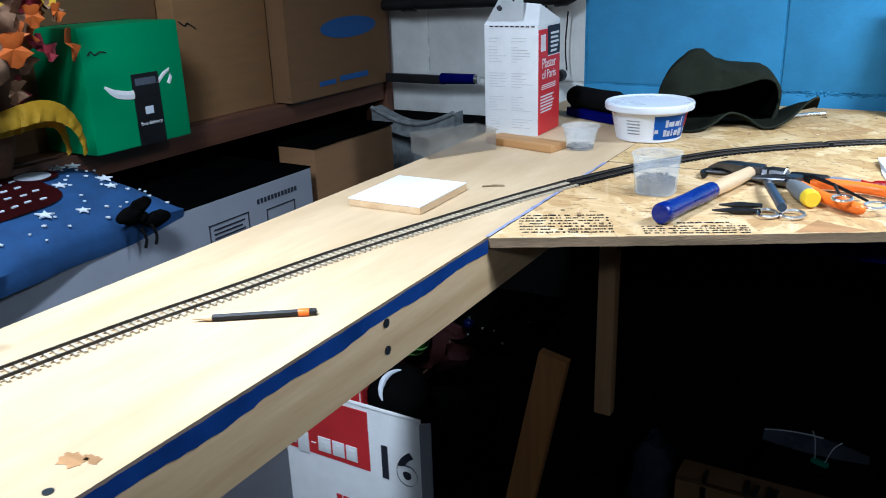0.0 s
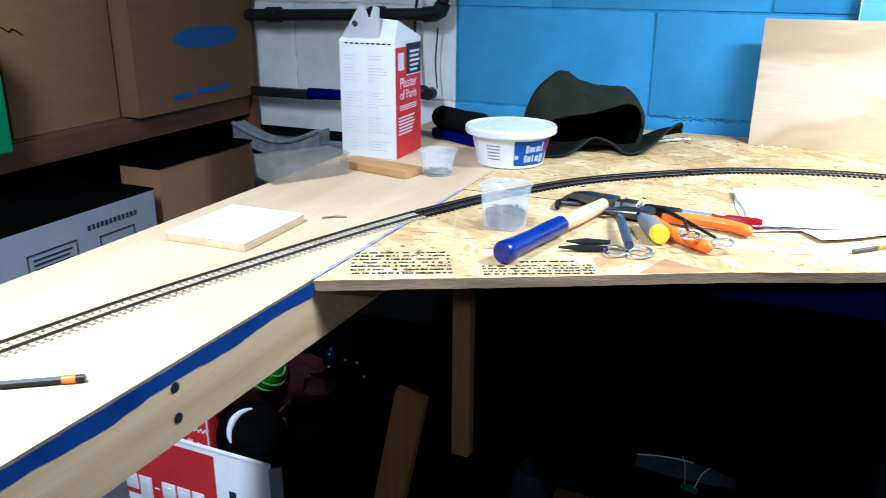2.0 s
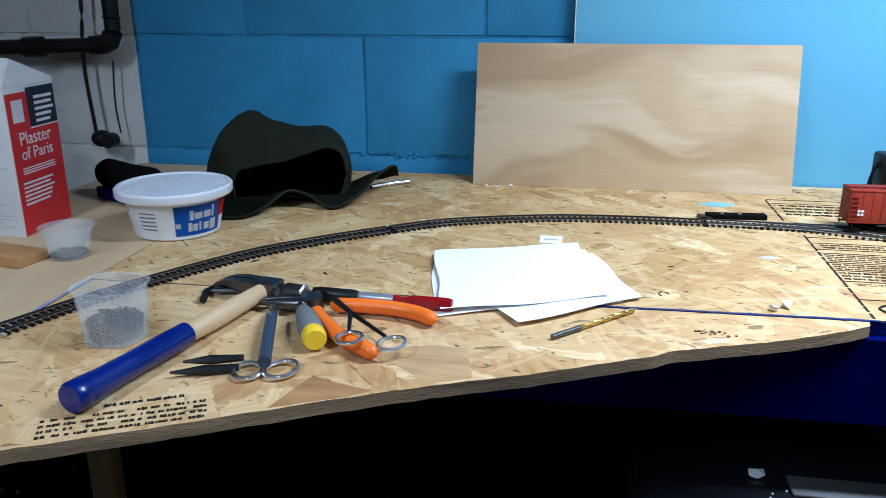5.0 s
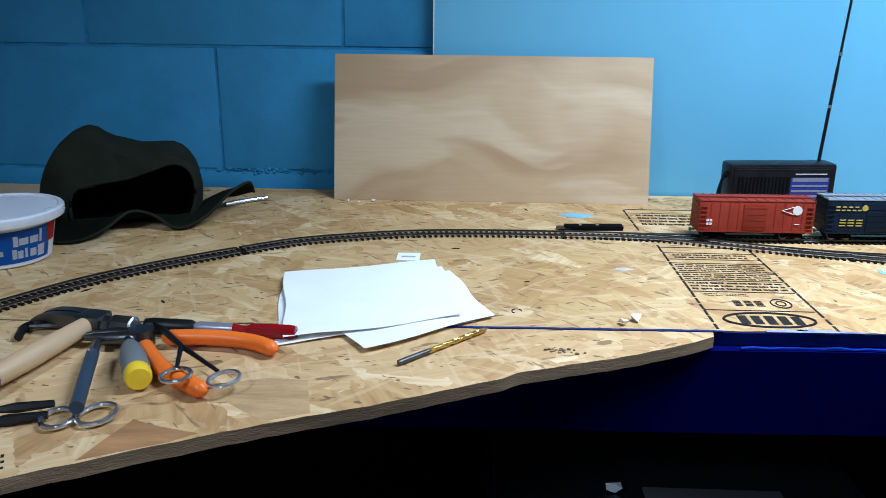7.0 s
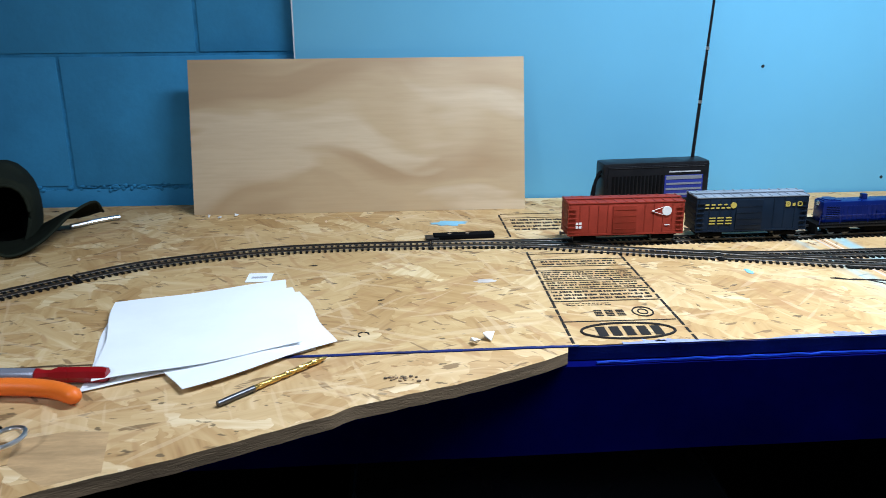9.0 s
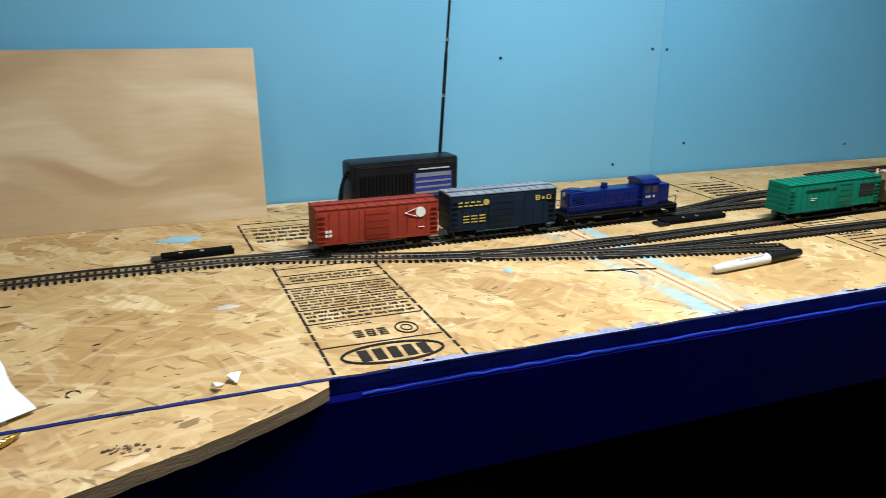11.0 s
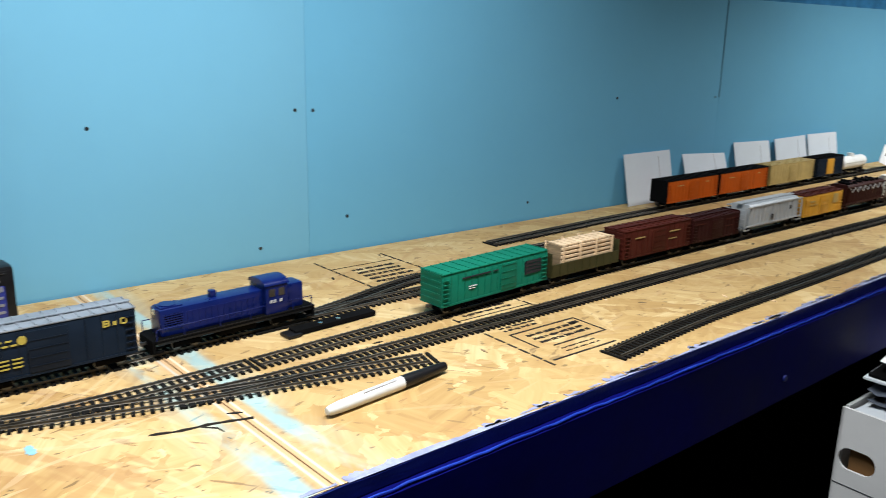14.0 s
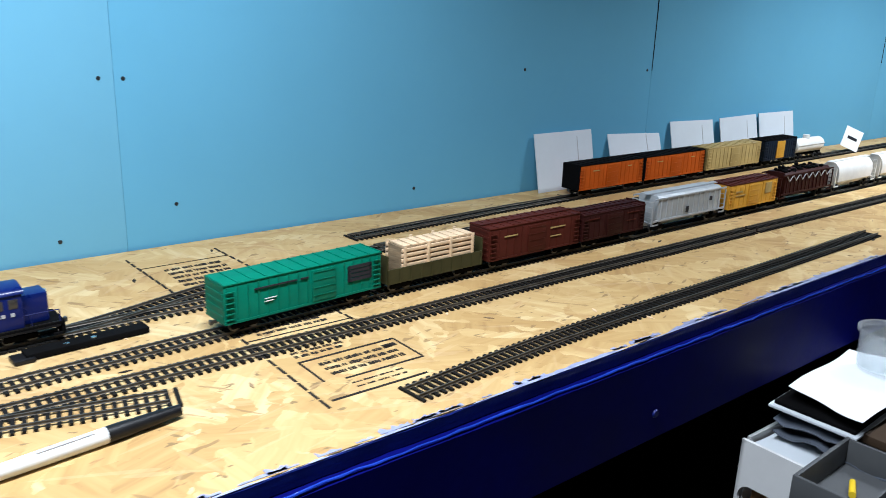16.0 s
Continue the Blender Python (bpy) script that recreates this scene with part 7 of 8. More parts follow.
part("arrow_head", tube(B(), [(0.0006, 0.038, 0.094), (0.0006, 0.052, 0.106), (0.0006, 0.064, 0.112), (0.0006, 0.066, 0.100), (0.0006, 0.060, 0.090)], 0.0036, 6), "white", gx, "", Matrix.Diagonal((0.25, 1, 1, 1)))
tt = Matrix(((0, 0, 1, 0.0014), (1, 0, 0, 0.015), (0, 1, 0, 0), (0, 0, 0, 1)))
part("tape_mark", bar(0.0009, 0.0013, -0.006, 0.034, 0.094, 0.105), "dull_sheet", gx)
part("tape_emblem", bar(0.0009, 0.0013, 0.006, 0.022, 0.048, 0.060), "card", gx)
lettering("free delivery", 0.0085, "white", gx, Matrix.Translation((0, 0, 0.034)) @ tt)
part("ink_scrawl", tube(B(), spline([(0.0006, -0.082, 0.148), (0.0006, -0.076, 0.154), (0.0006, -0.070, 0.148), (0.0006, -0.060, 0.152), (0.0006, -0.048, 0.149)], 0.003), 0.0011, 5), "ink", gx)

# autumn garland beside the green carton
gl = thing("autumn_garland", "autumn garland of orange, yellow and wine leaves in wicker", "garland", Matrix.Translation((-0.56, 1.065, 0.9625)))
part("wicker_basket", bx(lathe(B(), [(0, 0.0), (0.05, 0.0), (0.075, 0.09), (0.082, 0.16), (0.076, 0.162), (0.0, 0.12)], c=(-0.09, -0.02, 0), n=26), -0.092, -0.088, -0.02, -0.018, 0.1, 0.101), "wicker", gl)
q = random.Random(8)


def leaf(parent, p, size, mat, q, name="leaf"):
    bm = B()
    out = []
    for i in range(14):
        a = 2 * math.pi * i / 14
        r = size * (0.55 + 0.45 * abs(math.cos(2.5 * a / 1.0))) * (1.0 if i % 2 else 0.75)
        out.append((r * math.cos(a), 0.7 * r * math.sin(a)))
    c = bm.verts.new((0, 0, 0))
    vs = [bm.verts.new((x, y, 0.18 * size * math.sin(7 * x / size))) for x, y in out]
    for i in range(14):
        bm.faces.new((c, vs[i], vs[(i + 1) % 14]))
    bmesh.ops.transform(bm, matrix=Matrix.Translation(p) @ Euler((q.uniform(-0.9, 0.9), q.uniform(0.5, 1.9), q.uniform(-1, 1))).to_matrix().to_4x4(), verts=bm.verts[:])
    bmesh.ops.solidify(bm, geom=bm.faces[:], thickness=0.0006)
    return part(name, bm, mat, parent)


part("burlap_wrap", tube(B(), spline([(-0.02, -0.10, 0.05), (0.0, -0.05, 0.13), (-0.01, 0.0, 0.19), (-0.03, 0.03, 0.26)], 0.012), [0.030 + 0.006 * math.sin(k * 1.3) for k in range(len(spline([(-0.02, -0.10, 0.05), (0.0, -0.05, 0.13), (-0.01, 0.0, 0.19), (-0.03, 0.03, 0.26)], 0.012)))], 14), "burlap", gl, "tan burlap wrap")
for i in range(96):
    p = (q.uniform(-0.05, 0.045), q.uniform(-0.16, 0.085), 0.10 + q.uniform(0.0, 0.20))
    if p[1] > 0.04 and p[2] < 0.15:
        continue
    leaf(gl, p, q.uniform(0.016, 0.036), ("leaf_orange", "leaf_red", "leaf_yellow", "burlap", "leaf_orange")[i % 5], q)
for k in range(16):
    # a full orange flower head in front of the wrap
    a = k * 2.4
    r = 0.010 + 0.0016 * k
    leaf(gl, (0.052, -0.085 + r * math.cos(a), 0.165 + r * math.sin(a)), 0.024, "leaf_orange", q, "petal")
for k, (dx, s) in enumerate(((0.0, 1.0), (-0.02, 0.88))):
    # broad yellow petals arching over in a band
    bm = B()
    arc = spline([(dx + 0.01, y, z) for y, z in ((-0.050, 0.088 * s), (0.0, 0.100 * s), (0.040, 0.102 * s), (0.070, 0.090 * s), (0.090 * s, 0.062), (0.096 * s, 0.022))], 0.006)
    rows = []
    for i, p in enumerate(arc):
        f = i / (len(arc) - 1)
        w = 0.034 * (0.55 + 0.45 * math.sin(math.pi * min(1, f * 1.1)))
        cdir = Vector((0.35, -math.sin(f * 1.5) * 0.55, -0.8 + f * 0.5)).normalized()
        rows.append([bm.verts.new(Vector(p) + cdir * (w * g) + Vector((0.004 * math.sin(g * 3.1) + 0.0014 * math.sin(i * 1.9), 0, 0))) for g in (0.0, 0.25, 0.5, 0.75, 1.0)])
    for a, b in zip(rows, rows[1:]):
        for g in range(4):
            bm.faces.new((a[g], a[g + 1], b[g + 1], b[g]))
    bmesh.ops.solidify(bm, geom=bm.faces[:], thickness=0.0012)
    bmesh.ops.recalc_face_normals(bm, faces=bm.faces[:])
    part("petal", bm, "leaf_yellow", gl, "broad drooping yellow petal")

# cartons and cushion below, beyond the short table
c = thing("printed_carton", "white carton, greyed for shade, with black printed panels beside the table", "box", Matrix.Translation((-0.445, 1.24, 0.0)))
part("body", bx(B(), -0.42, 0, -0.36, 0.282, 0.0005, 0.886, 0.002), "carton_shaded", c)
# flap coloured black where the shelf's shade falls
part("top_flap", bx(B(), -0.42, 0.0, -0.36, 0.283, 0.8862, 0.8892, 0.0008), "shade_black", c, "top flap, black for the shade under the shelf")
fr = B()
for y0, y1, z0, z1 in ((0.03, 0.118, 0.802, 0.850), (0.160, 0.232, 0.795, 0.842), (0.03, 0.112, 0.740, 0.792)):
    for a, b, cc, dd in ((y0, y1, z0, z0 + 0.002), (y0, y1, z1 - 0.002, z1), (y0, y0 + 0.002, z0, z1), (y1 - 0.002, y1, z0, z1)):
        bx(fr, -0.0002, 0.0007, a, b, cc, dd)
part("print_frame", fr, "print_dark", c)
pr = B()
for k in range(5):
    bx(pr, -0.0002, 0.0007, 0.040, 0.108 - 0.006 * (k % 2), 0.811 + 0.007 * k, 0.8135 + 0.007 * k)
for k in range(12):
    bx(pr, -0.0002, 0.0007, 0.140 + 0.0085 * k, 0.1455 + 0.0085 * k, 0.856, 0.864)
for k in range(2):
    bx(pr, -0.0002, 0.0007, 0.178 + 0.022 * k, 0.188 + 0.022 * k, 0.806, 0.822)
part("print_bar", pr, "print_dark", c)["kind"] = "stuff"
c = carton("cardboard_box", -0.54, -0.455, 1.548, 1.80, 0.0, 0.912, "cardboard_shaded", "brown cardboard box with a shade-black top beyond the short table", "cardboard boxes")
# top sheet added in black for the same shelf shade
part("lid", bx(B(), -0.087, 0.002, -0.128, 0.128, 0.9132, 0.9180, 0.0015), "shade_black", c, "added top sheet, black for the shelf's shade")

cu = thing("printed_cushion", "blue and dark red printed fabric cushion with white stars", "cushion", pose(-0.545, 1.045, 0.8895, 0, 12, 4))
CX, CY = 0.112, 0.172


def on_cushion(x, y):
    e = max(0.0, 1 - abs(x / CX) ** 3) * max(0.0, 1 - abs(y / CY) ** 3)
    return 0.026 + 0.032 * e ** 0.6 + 0.0015


bm = B()
bmesh.ops.create_grid(bm, x_segments=30, y_segments=30, size=1.0)
for vv in bm.verts:
    u, w = vv.co.x, vv.co.y
    pinch = 1 - 0.06 * (1 - abs(u)) * abs(w) ** 2 - 0.06 * (1 - abs(w)) * abs(u) ** 2
    vv.co = Vector((CX * u * pinch, CY * w * pinch, on_cushion(CX * u, CY * w) - 0.0015 + 0.003 * noise.noise(Vector((u * 3, w * 3, 0)))))
bmesh.ops.solidify(bm, geom=bm.faces[:], thickness=0.028)
part("cover", bm, "fabric_blue", cu)


def patch(name, outline, mat, lift, label=""):
    """A printed patch that follows the cushion: a fan of rings inside an outline of (x, y)."""
    bm = B()
    cx, cyy = sum(p[0] for p in outline) / len(outline), sum(p[1] for p in outline) / len(outline)
    n = len(outline)
    c = bm.verts.new((cx, cyy, on_cushion(cx, cyy) + lift))
    rings = [[bm.verts.new((cx + (x - cx) * f, cyy + (y - cyy) * f, on_cushion(cx + (x - cx) * f, cyy + (y - cyy) * f) + lift)) for x, y in outline] for f in (0.25, 0.5, 0.75, 1.0)]
    for i in range(n):
        bm.faces.new((c, rings[0][i], rings[0][(i + 1) % n]))
        for a, b in zip(rings, rings[1:]):
            bm.faces.new((a[i], b[i], b[(i + 1) % n], a[(i + 1) % n]))
    bmesh.ops.solidify(bm, geom=bm.faces[:], thickness=0.0008)
    return part(name, bm, mat, cu, label)


def rounded(cx, cyy, rx, ry, power=1.0, n=28):
    out = []
    for i in range(n):
        a = 2 * math.pi * i / n
        out.append((cx + rx * math.copysign(abs(math.cos(a)) ** power, math.cos(a)), cyy + ry * math.copysign(abs(math.sin(a)) ** power, math.sin(a))))
    return out


patch("red_panel", rounded(-0.022, -0.055, 0.066, 0.098, 0.55), "fabric_red", 0.0010, "dark red printed panel with pale dashes")
q = random.Random(41)
for i in range(9):
    for j in range(5):
        x, y = -0.074 + 0.024 * j + q.uniform(-0.002, 0.002), -0.142 + 0.021 * i + 0.010 * (j % 2)
        if y > 0.025:
            continue
        z = on_cushion(x, y) + 0.0022
        part("dash", bar(x - 0.0012, x + 0.0012, y - 0.0045, y + 0.0045, z - 0.0012, z + 0.0006), "card", cu)
patch("pale_oval", rounded(-0.050, 0.048, 0.020, 0.026), "card", 0.0026, "pale printed oval")
patch("brown_ring", rounded(-0.052, 0.050, 0.027, 0.036), "fabric_red", 0.0016)
q = random.Random(11)
for i in range(84):
    y, x = q.uniform(-0.15, 0.155), q.uniform(-0.085, 0.098)
    if x < 0.052 and y < 0.050 or (x + 0.05) ** 2 + (y - 0.05) ** 2 < 0.0016:
        continue
    s = q.uniform(0.009, 0.013) if i % 7 == 0 else q.uniform(0.0016, 0.0034)
    pts = [(x + (s if k % 2 == 0 else s * 0.38) * math.cos(k * math.pi / 5), y + (s if k % 2 == 0 else s * 0.38) * math.sin(k * math.pi / 5)) for k in range(10)]
    z = on_cushion(x, y) + 0.0012
    part("star", prism(B(), pts, z - 0.001, z + 0.0010), "card", cu)
bw = thing("ribbon_bow", "black ribbon bow hanging on the grey carton edge", "bow", Matrix.Translation((-0.430, 1.140, 0.900)))
part("knot", ball(B(), (0, 0, 0.004), 0.010, 0.8, 1.0, 0.9, 14), "hat_inside", bw)
for dy, dz, ry2, rz2 in ((-0.020, 0.012, 0.022, 0.018), (0.022, -0.004, 0.024, 0.016), (-0.002, 0.022, 0.018, 0.014)):
    lp2 = B()
    ball(lp2, (0.002, dy, dz), 1.0, 0.007, ry2, rz2 * 0.7, 18)
    for v in lp2.verts:
        v.co += Vector((1, 1, 1)) * 0.004 * noise.noise(v.co * 90)
    part("loop", lp2, "hat_inside", bw)
for dy in (-0.014, 0.004):
    part("tail", tube(B(), spline([(0.012, dy, -0.006), (0.016, dy + 0.003, -0.022), (0.015, dy - 0.002, -0.040)], 0.006), 0.0022, 6), "matt_black", bw)

bs = thing("smoky_basin", "smoky grey plastic basin with a curved rim by the wall", "basin", Matrix.Translation((-0.47, 1.93, 0.0)))
arc = [(-0.105 + 0.21 * i / 16, 0.925 - 0.030 * math.sin(math.pi * i / 16)) for i in range(17)]
bm = prism(B(), [(x, z) for x, z in arc] + [(x, z - 0.030) for x, z in reversed(arc)], -0.030, 0.010)
for v in bm.verts:
    v.co = Vector((v.co.x, v.co.z, v.co.y))
bmesh.ops.recalc_face_normals(bm, faces=bm.faces[:])
part("rim", bm, "basin", bs)
part("rim_bead", tube(B(), [(x, -0.030, z) for x, z in arc], 0.005, 8), "basin", bs)
part("wall", bx(B(), -0.095, 0.095, 0.012, 0.10, 0.60, 0.880, 0.01), "basin", bs)
part("stand", bx(B(), -0.09, 0.09, 0.015, 0.095, 0.0, 0.598, 0.002), "matt_black", bs)

# ---- below the tables
vb = thing("vacuum_carton", "white and red printed open carton under the short table", "box", Matrix.Translation((-0.152, 1.388, 0.0)))
part("front_wall", bx(B(), -0.42, 0, 0.0, 0.006, 0.0, 0.520, 0.001), "white", vb)
# side, back and packing are coloured dark for the carton's inner shade
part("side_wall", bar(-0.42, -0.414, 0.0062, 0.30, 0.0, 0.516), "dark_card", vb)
part("side_flap", prism(B(), [(0.0, 0.0), (0.014, 0.010), (0.014, 0.014), (0.0, 0.0058)], 0.0, 0.516), "carton_shaded", vb, "grey side flap folded outwards")
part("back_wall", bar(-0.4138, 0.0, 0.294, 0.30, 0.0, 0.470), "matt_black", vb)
part("packing", bx(B(), -0.413, -0.002, 0.0065, 0.2935, 0.0, 0.450, 0.003), "shade_black", vb, "added packing, black for the shade inside")
part("red_panel", bar(-0.412, -0.104, -0.0008, 0.0002, 0.394, 0.511), "red", vb, "red brand panel")
part("top_edge", bar(-0.42, 0.0, -0.0012, 0.0058, 0.5202, 0.5228), "white", vb, "raw pale cardboard edge")
for k, (x, w, up, down) in enumerate(((-0.352, 0.026, 0, 0), (-0.322, 0.024, 0.016, 0), (-0.294, 0.026, 0, 0), (-0.264, 0.026, 0, 0.014), (-0.232, 0.010, -0.016, -0.012), (-0.216, 0.028, 0, 0), (-0.184, 0.026, 0, 0), (-0.154, 0.024, 0, 0))):
    sh2 = bx(B(), x, x + w, -0.0022, -0.0007, 0.404 - down, 0.434 + up, 0.0007)
    if w > 0.02:
        bx(sh2, x + w * 0.3, x + w * 0.7, -0.0030, -0.0020, 0.412 - down * 0.3, 0.426 + up * 0.3)
    part("brand_shape", sh2, "white", vb)
lettering("16", 0.088, "print_dark", vb, Matrix.Translation((-0.050, -0.0010, 0.420)) @ Matrix.Rotation(math.pi / 2, 4, "X"), depth=0.0008, bold=0.0020)
pr = B()
for k in range(9):
    bx(pr, -0.408 + 0.012 * k, -0.399 + 0.012 * k, -0.0006, 0.0001, 0.381, 0.387)
for k in range(6):
    bx(pr, -0.400 + 0.010 * k, -0.393 + 0.010 * k, -0.0006, 0.0001, 0.318, 0.324), bx(pr, -0.400 + 0.010 * k, -0.393 + 0.010 * k, -0.0006, 0.0001, 0.309, 0.314)
part("print_bar", pr, "print_dark", vb)["kind"] = "stuff"
pr = B()
for z in (0.358, 0.346, 0.334):
    for k in range(6):
        bx(pr, -0.402 + 0.011 * k, -0.394 + 0.011 * k, -0.0006, 0.0001, z, z + 0.007)
for k in range(3):
    bx(pr, -0.185 + 0.015 * k, -0.173 + 0.015 * k, -0.0006, 0.0001, 0.312, 0.322)
part("print_bar", pr, "red", vb)["kind"] = "stuff"

gbag = thing("gift_bag", "red and white patterned gift bag inside the carton", "gift bag", Matrix.Translation((-0.40, 1.430, 0.4505)))


def knit_pattern(x0, x1, z0, z1, y, m=None):
    """Rows of zigzags, snowflakes and little hearts in white."""
    bm = B()
    x = x0
    while x < x1 - 0.004:
        for z, up in ((z1 - 0.010, 1), (z0 + (z1 - z0) * 0.48, -1)):
            for k, dz in enumerate((0.0, 0.0035)):
                bx(bm, x + 0.004 * k, x + 0.004 * k + 0.0034, y - 0.0006, y + 0.0002, z + up * dz, z + up * dz + 0.004, 0, m)
        x += 0.0088
    x, k = x0 + 0.010, 0
    while x < x1 - 0.008:
        for zc in (z0 + (z1 - z0) * 0.74, z0 + (z1 - z0) * 0.24):
            s = 0.0078 if k % 2 == 0 else 0.0055
            for a in range(3 if k % 2 == 0 else 2):
                mm2 = Matrix.Translation((x, y - 0.0003, zc)) @ Matrix.Rotation(a * math.pi / (3 if k % 2 == 0 else 2), 4, "Y")
                bx(bm, -s, s, -0.0004, 0.0004, -0.0016, 0.0016, 0, (m or Matrix.Identity(4)) @ mm2)
        x += 0.017
        k += 1
    bx(bm, x1 - 0.0035, x1 - 0.0012, y - 0.0006, y + 0.0002, z0, z1, 0, m), bx(bm, x0, x1 - 0.004, y - 0.0006, y + 0.0002, z1 - 0.0028, z1 - 0.0012, 0, m)
    return bm


part("bag", bx(B(), -0.12, 0.104, 0.0, 0.030, 0.0, 0.130, 0.004), "red", gbag)
part("white_pattern", knit_pattern(-0.118, 0.102, 0.012, 0.128, -0.0002), "white", gbag)["kind"] = "stuff"
fold = pose(0.0, 0.004, 0.1305, 14, 11, 0)
part("folded_top", bx(B(), -0.12, 0.128, 0.0, 0.014, 0.0, 0.062, 0.003, fold), "red", gbag)
part("white_pattern", knit_pattern(-0.118, 0.126, 0.002, 0.060, -0.0002, fold), "white", gbag)["kind"] = "stuff"
tb = thing("tan_gift_box", "small olive tan box among the ornaments", "gift box", pose(-0.262, 1.545, 0.4505, 0, 0, -14))
part("body", bx(B(), -0.020, 0.022, -0.018, 0.018, 0.0, 0.042, 0.003), "olive_car", tb)
rc = thing("red_cloth", "crumpled dark red cloth heaped behind the ornaments", "cloth", Matrix.Translation((-0.30, 1.605, 0.4505)))
cloth = ball(B(), (0, 0, 0), 1.0, n=34)
for v in cloth.verts:
    u = v.co.copy()
    k = 1 + 0.20 * noise.noise(u * 2.3) + 0.08 * noise.noise(u * 6.0)
    v.co = Vector((u.x * 0.125 * k + 0.024 * u.z, u.y * 0.040 * k, 0.071 + u.z * 0.066 * k + 0.022 * u.x))
part("cloth", cloth, "cloth_red", rc)
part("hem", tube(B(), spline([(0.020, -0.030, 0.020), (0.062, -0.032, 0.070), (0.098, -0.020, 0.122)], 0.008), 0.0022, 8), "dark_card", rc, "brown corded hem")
for i, (x, y, z, r, mat, lab) in enumerate(((-0.266, 1.552, 0.5760, 0.0310, "ball_green", "green glass ornament with silver swirl"), (-0.250, 1.630, 0.5945, 0.022, "ball_blue", "dark blue glass ornament"),
                                           (-0.196, 1.642, 0.5830, 0.0105, "ball_blue", "dark blue glass ornament"), (-0.262, 1.668, 0.5905, 0.018, "ball_green", "green glass ornament lying further back"),
                                           (-0.243, 1.468, 0.5075, 0.0565, "hat_inside", "black ornament with a crescent highlight modelled in pale colour"))):
    o = thing("glass_ornament", lab, "ornament", Matrix.Translation((x, y, z)), "glass ornaments")
    part("ball", ball(B(), (0, 0, 0), r, n=28), mat, o)
    if i < 4:
        part("cap", cy(B(), (0, 0.2 * r, r * 0.96), (0, 0.2 * r, r * 1.25), r * 0.22, r * 0.2, 12), "steel", o)
    if i == 0:
        sw = [(r * 1.01 * math.cos(t) * math.cos(t * 0.085 - 1.30), r * 1.01 * math.sin(t) * math.cos(t * 0.085 - 1.30), r * 1.01 * math.sin(t * 0.085 - 1.30)) for t in (0.3 * k for k in range(102))]
        sw = [Matrix.Rotation(0.7, 3, "Y") @ Vector(v) for v in sw]
        part("swirl", tube(B(), sw, [0.0003 + 0.0020 * abs(math.sin(k * 0.13)) for k in range(102)], 6), "ball_stripe", o, "pale green glitter swirl")
    # crescent highlight is a pale tube, turned to face the camera
    if i == 4:
        f = Vector((0.57, -0.58, 0.58)).normalized()
        side = f.cross(Vector((0, 0, 1))).normalized()
        arc = [(f * 0.75 + (side * -math.cos(a) + side.cross(f) * math.sin(a)) * 0.66).normalized() * r * 1.002 for a in (math.radians(85 + 10 * k) for k in range(12))]
        part("crescent", tube(B(), arc, [0.0008 + 0.0052 * math.sin(math.pi * (k + 0.5) / 12) for k in range(12)], 8), "card", o, "crescent highlight modelled in pale colour")
# crate added to carry the ornaments; its black stands in for darkness
ob = thing("ornament_crate", "added black crate propping up the ornaments under the short table", "crate", Matrix.Translation((-0.17, 1.74, 0)))
part("body", bx(B(), -0.20, 0.12, -0.049, 0.12, 0.0, 0.570, 0.003), "matt_black", ob)
part("lining", bx(B(), -0.19, 0.11, -0.155, 0.11, 0.5705, 0.5722, 0.0006), "shade_black", ob, "black sheet for the darkness around the ornaments")
# small steel balls added to stand in for glints among the ornaments
q = random.Random(23)
for i in range(8):
    x, y = q.uniform(-0.29, -0.09), q.uniform(1.60, 1.72)
    tagged(part("glint_ball", ball(B(), (x, y, 0.5745), 0.0024, n=8), "steel"), "tiny steel ball added for a glint among the ornaments", "bead", group="glittering beads")

to = thing("storage_tote", "tall glossy dark grey plastic storage tote under the table", "tote", Matrix.Translation((0.84, 1.63, 0)))
part("body", bx(B(), -0.170, 0.170, -0.140, 0.150, 0.0, 0.742, 0.025), "tote", to)
lid = part("lid", bx(B(), -0.186, 0.186, -0.156, 0.166, 0.743, 0.774, 0.010), "tote", to)
part("lid_rim", tube(B(), [(x, y, 0.7738) for x, y in ((-0.178, -0.148), (0.178, -0.148), (0.178, 0.158), (-0.178, 0.158))], 0.0035, 8, True), "tote", lid)
part("lid_panel", bx(B(), -0.034, 0.100, -0.116, -0.083, 0.7742, 0.7770, 0.0012), "tray_grey", lid, "paler grey moulded panel")
part("latch", bx(B(), -0.113, -0.058, -0.166, -0.146, 0.730, 0.7785, 0.004), "black", lid)
q = random.Random(19)
bm = B()
bmesh.ops.convex_hull(bm, input=[bm.verts.new((0.777 + q.uniform(-0.009, 0.009), 1.541 + q.uniform(-0.006, 0.006), 0.7745 + q.uniform(0.0, 0.010))) for _ in range(12)])
tagged(part("pink_scrap", bm, "card"), "crumpled pale pink scrap on the dark tote", "scrap")
for k in range(5):
    tagged(part("crumb", ball(B(), (0.765 + q.uniform(0, 0.05), 1.505 + q.uniform(0, 0.02), 0.7749), 0.0011, n=8), "card"), "tiny pale crumb on the tote lid", "crumb", group="crumbs on the tote lid")
t2 = thing("low_bin", "dark low bin in shadow on the floor", "bin", Matrix.Translation((0.40, 1.98, 0)))
part("body", bx(B(), -0.10, 0.10, -0.05, 0.09, 0.0, 0.262, 0.008), "matt_black", t2)
cs = thing("plastic_sheet", "curved grey plastic sheet lying on the dark bin", "sheet", Matrix.Translation((0.39, 2.025, 0.263)))
bm = B()
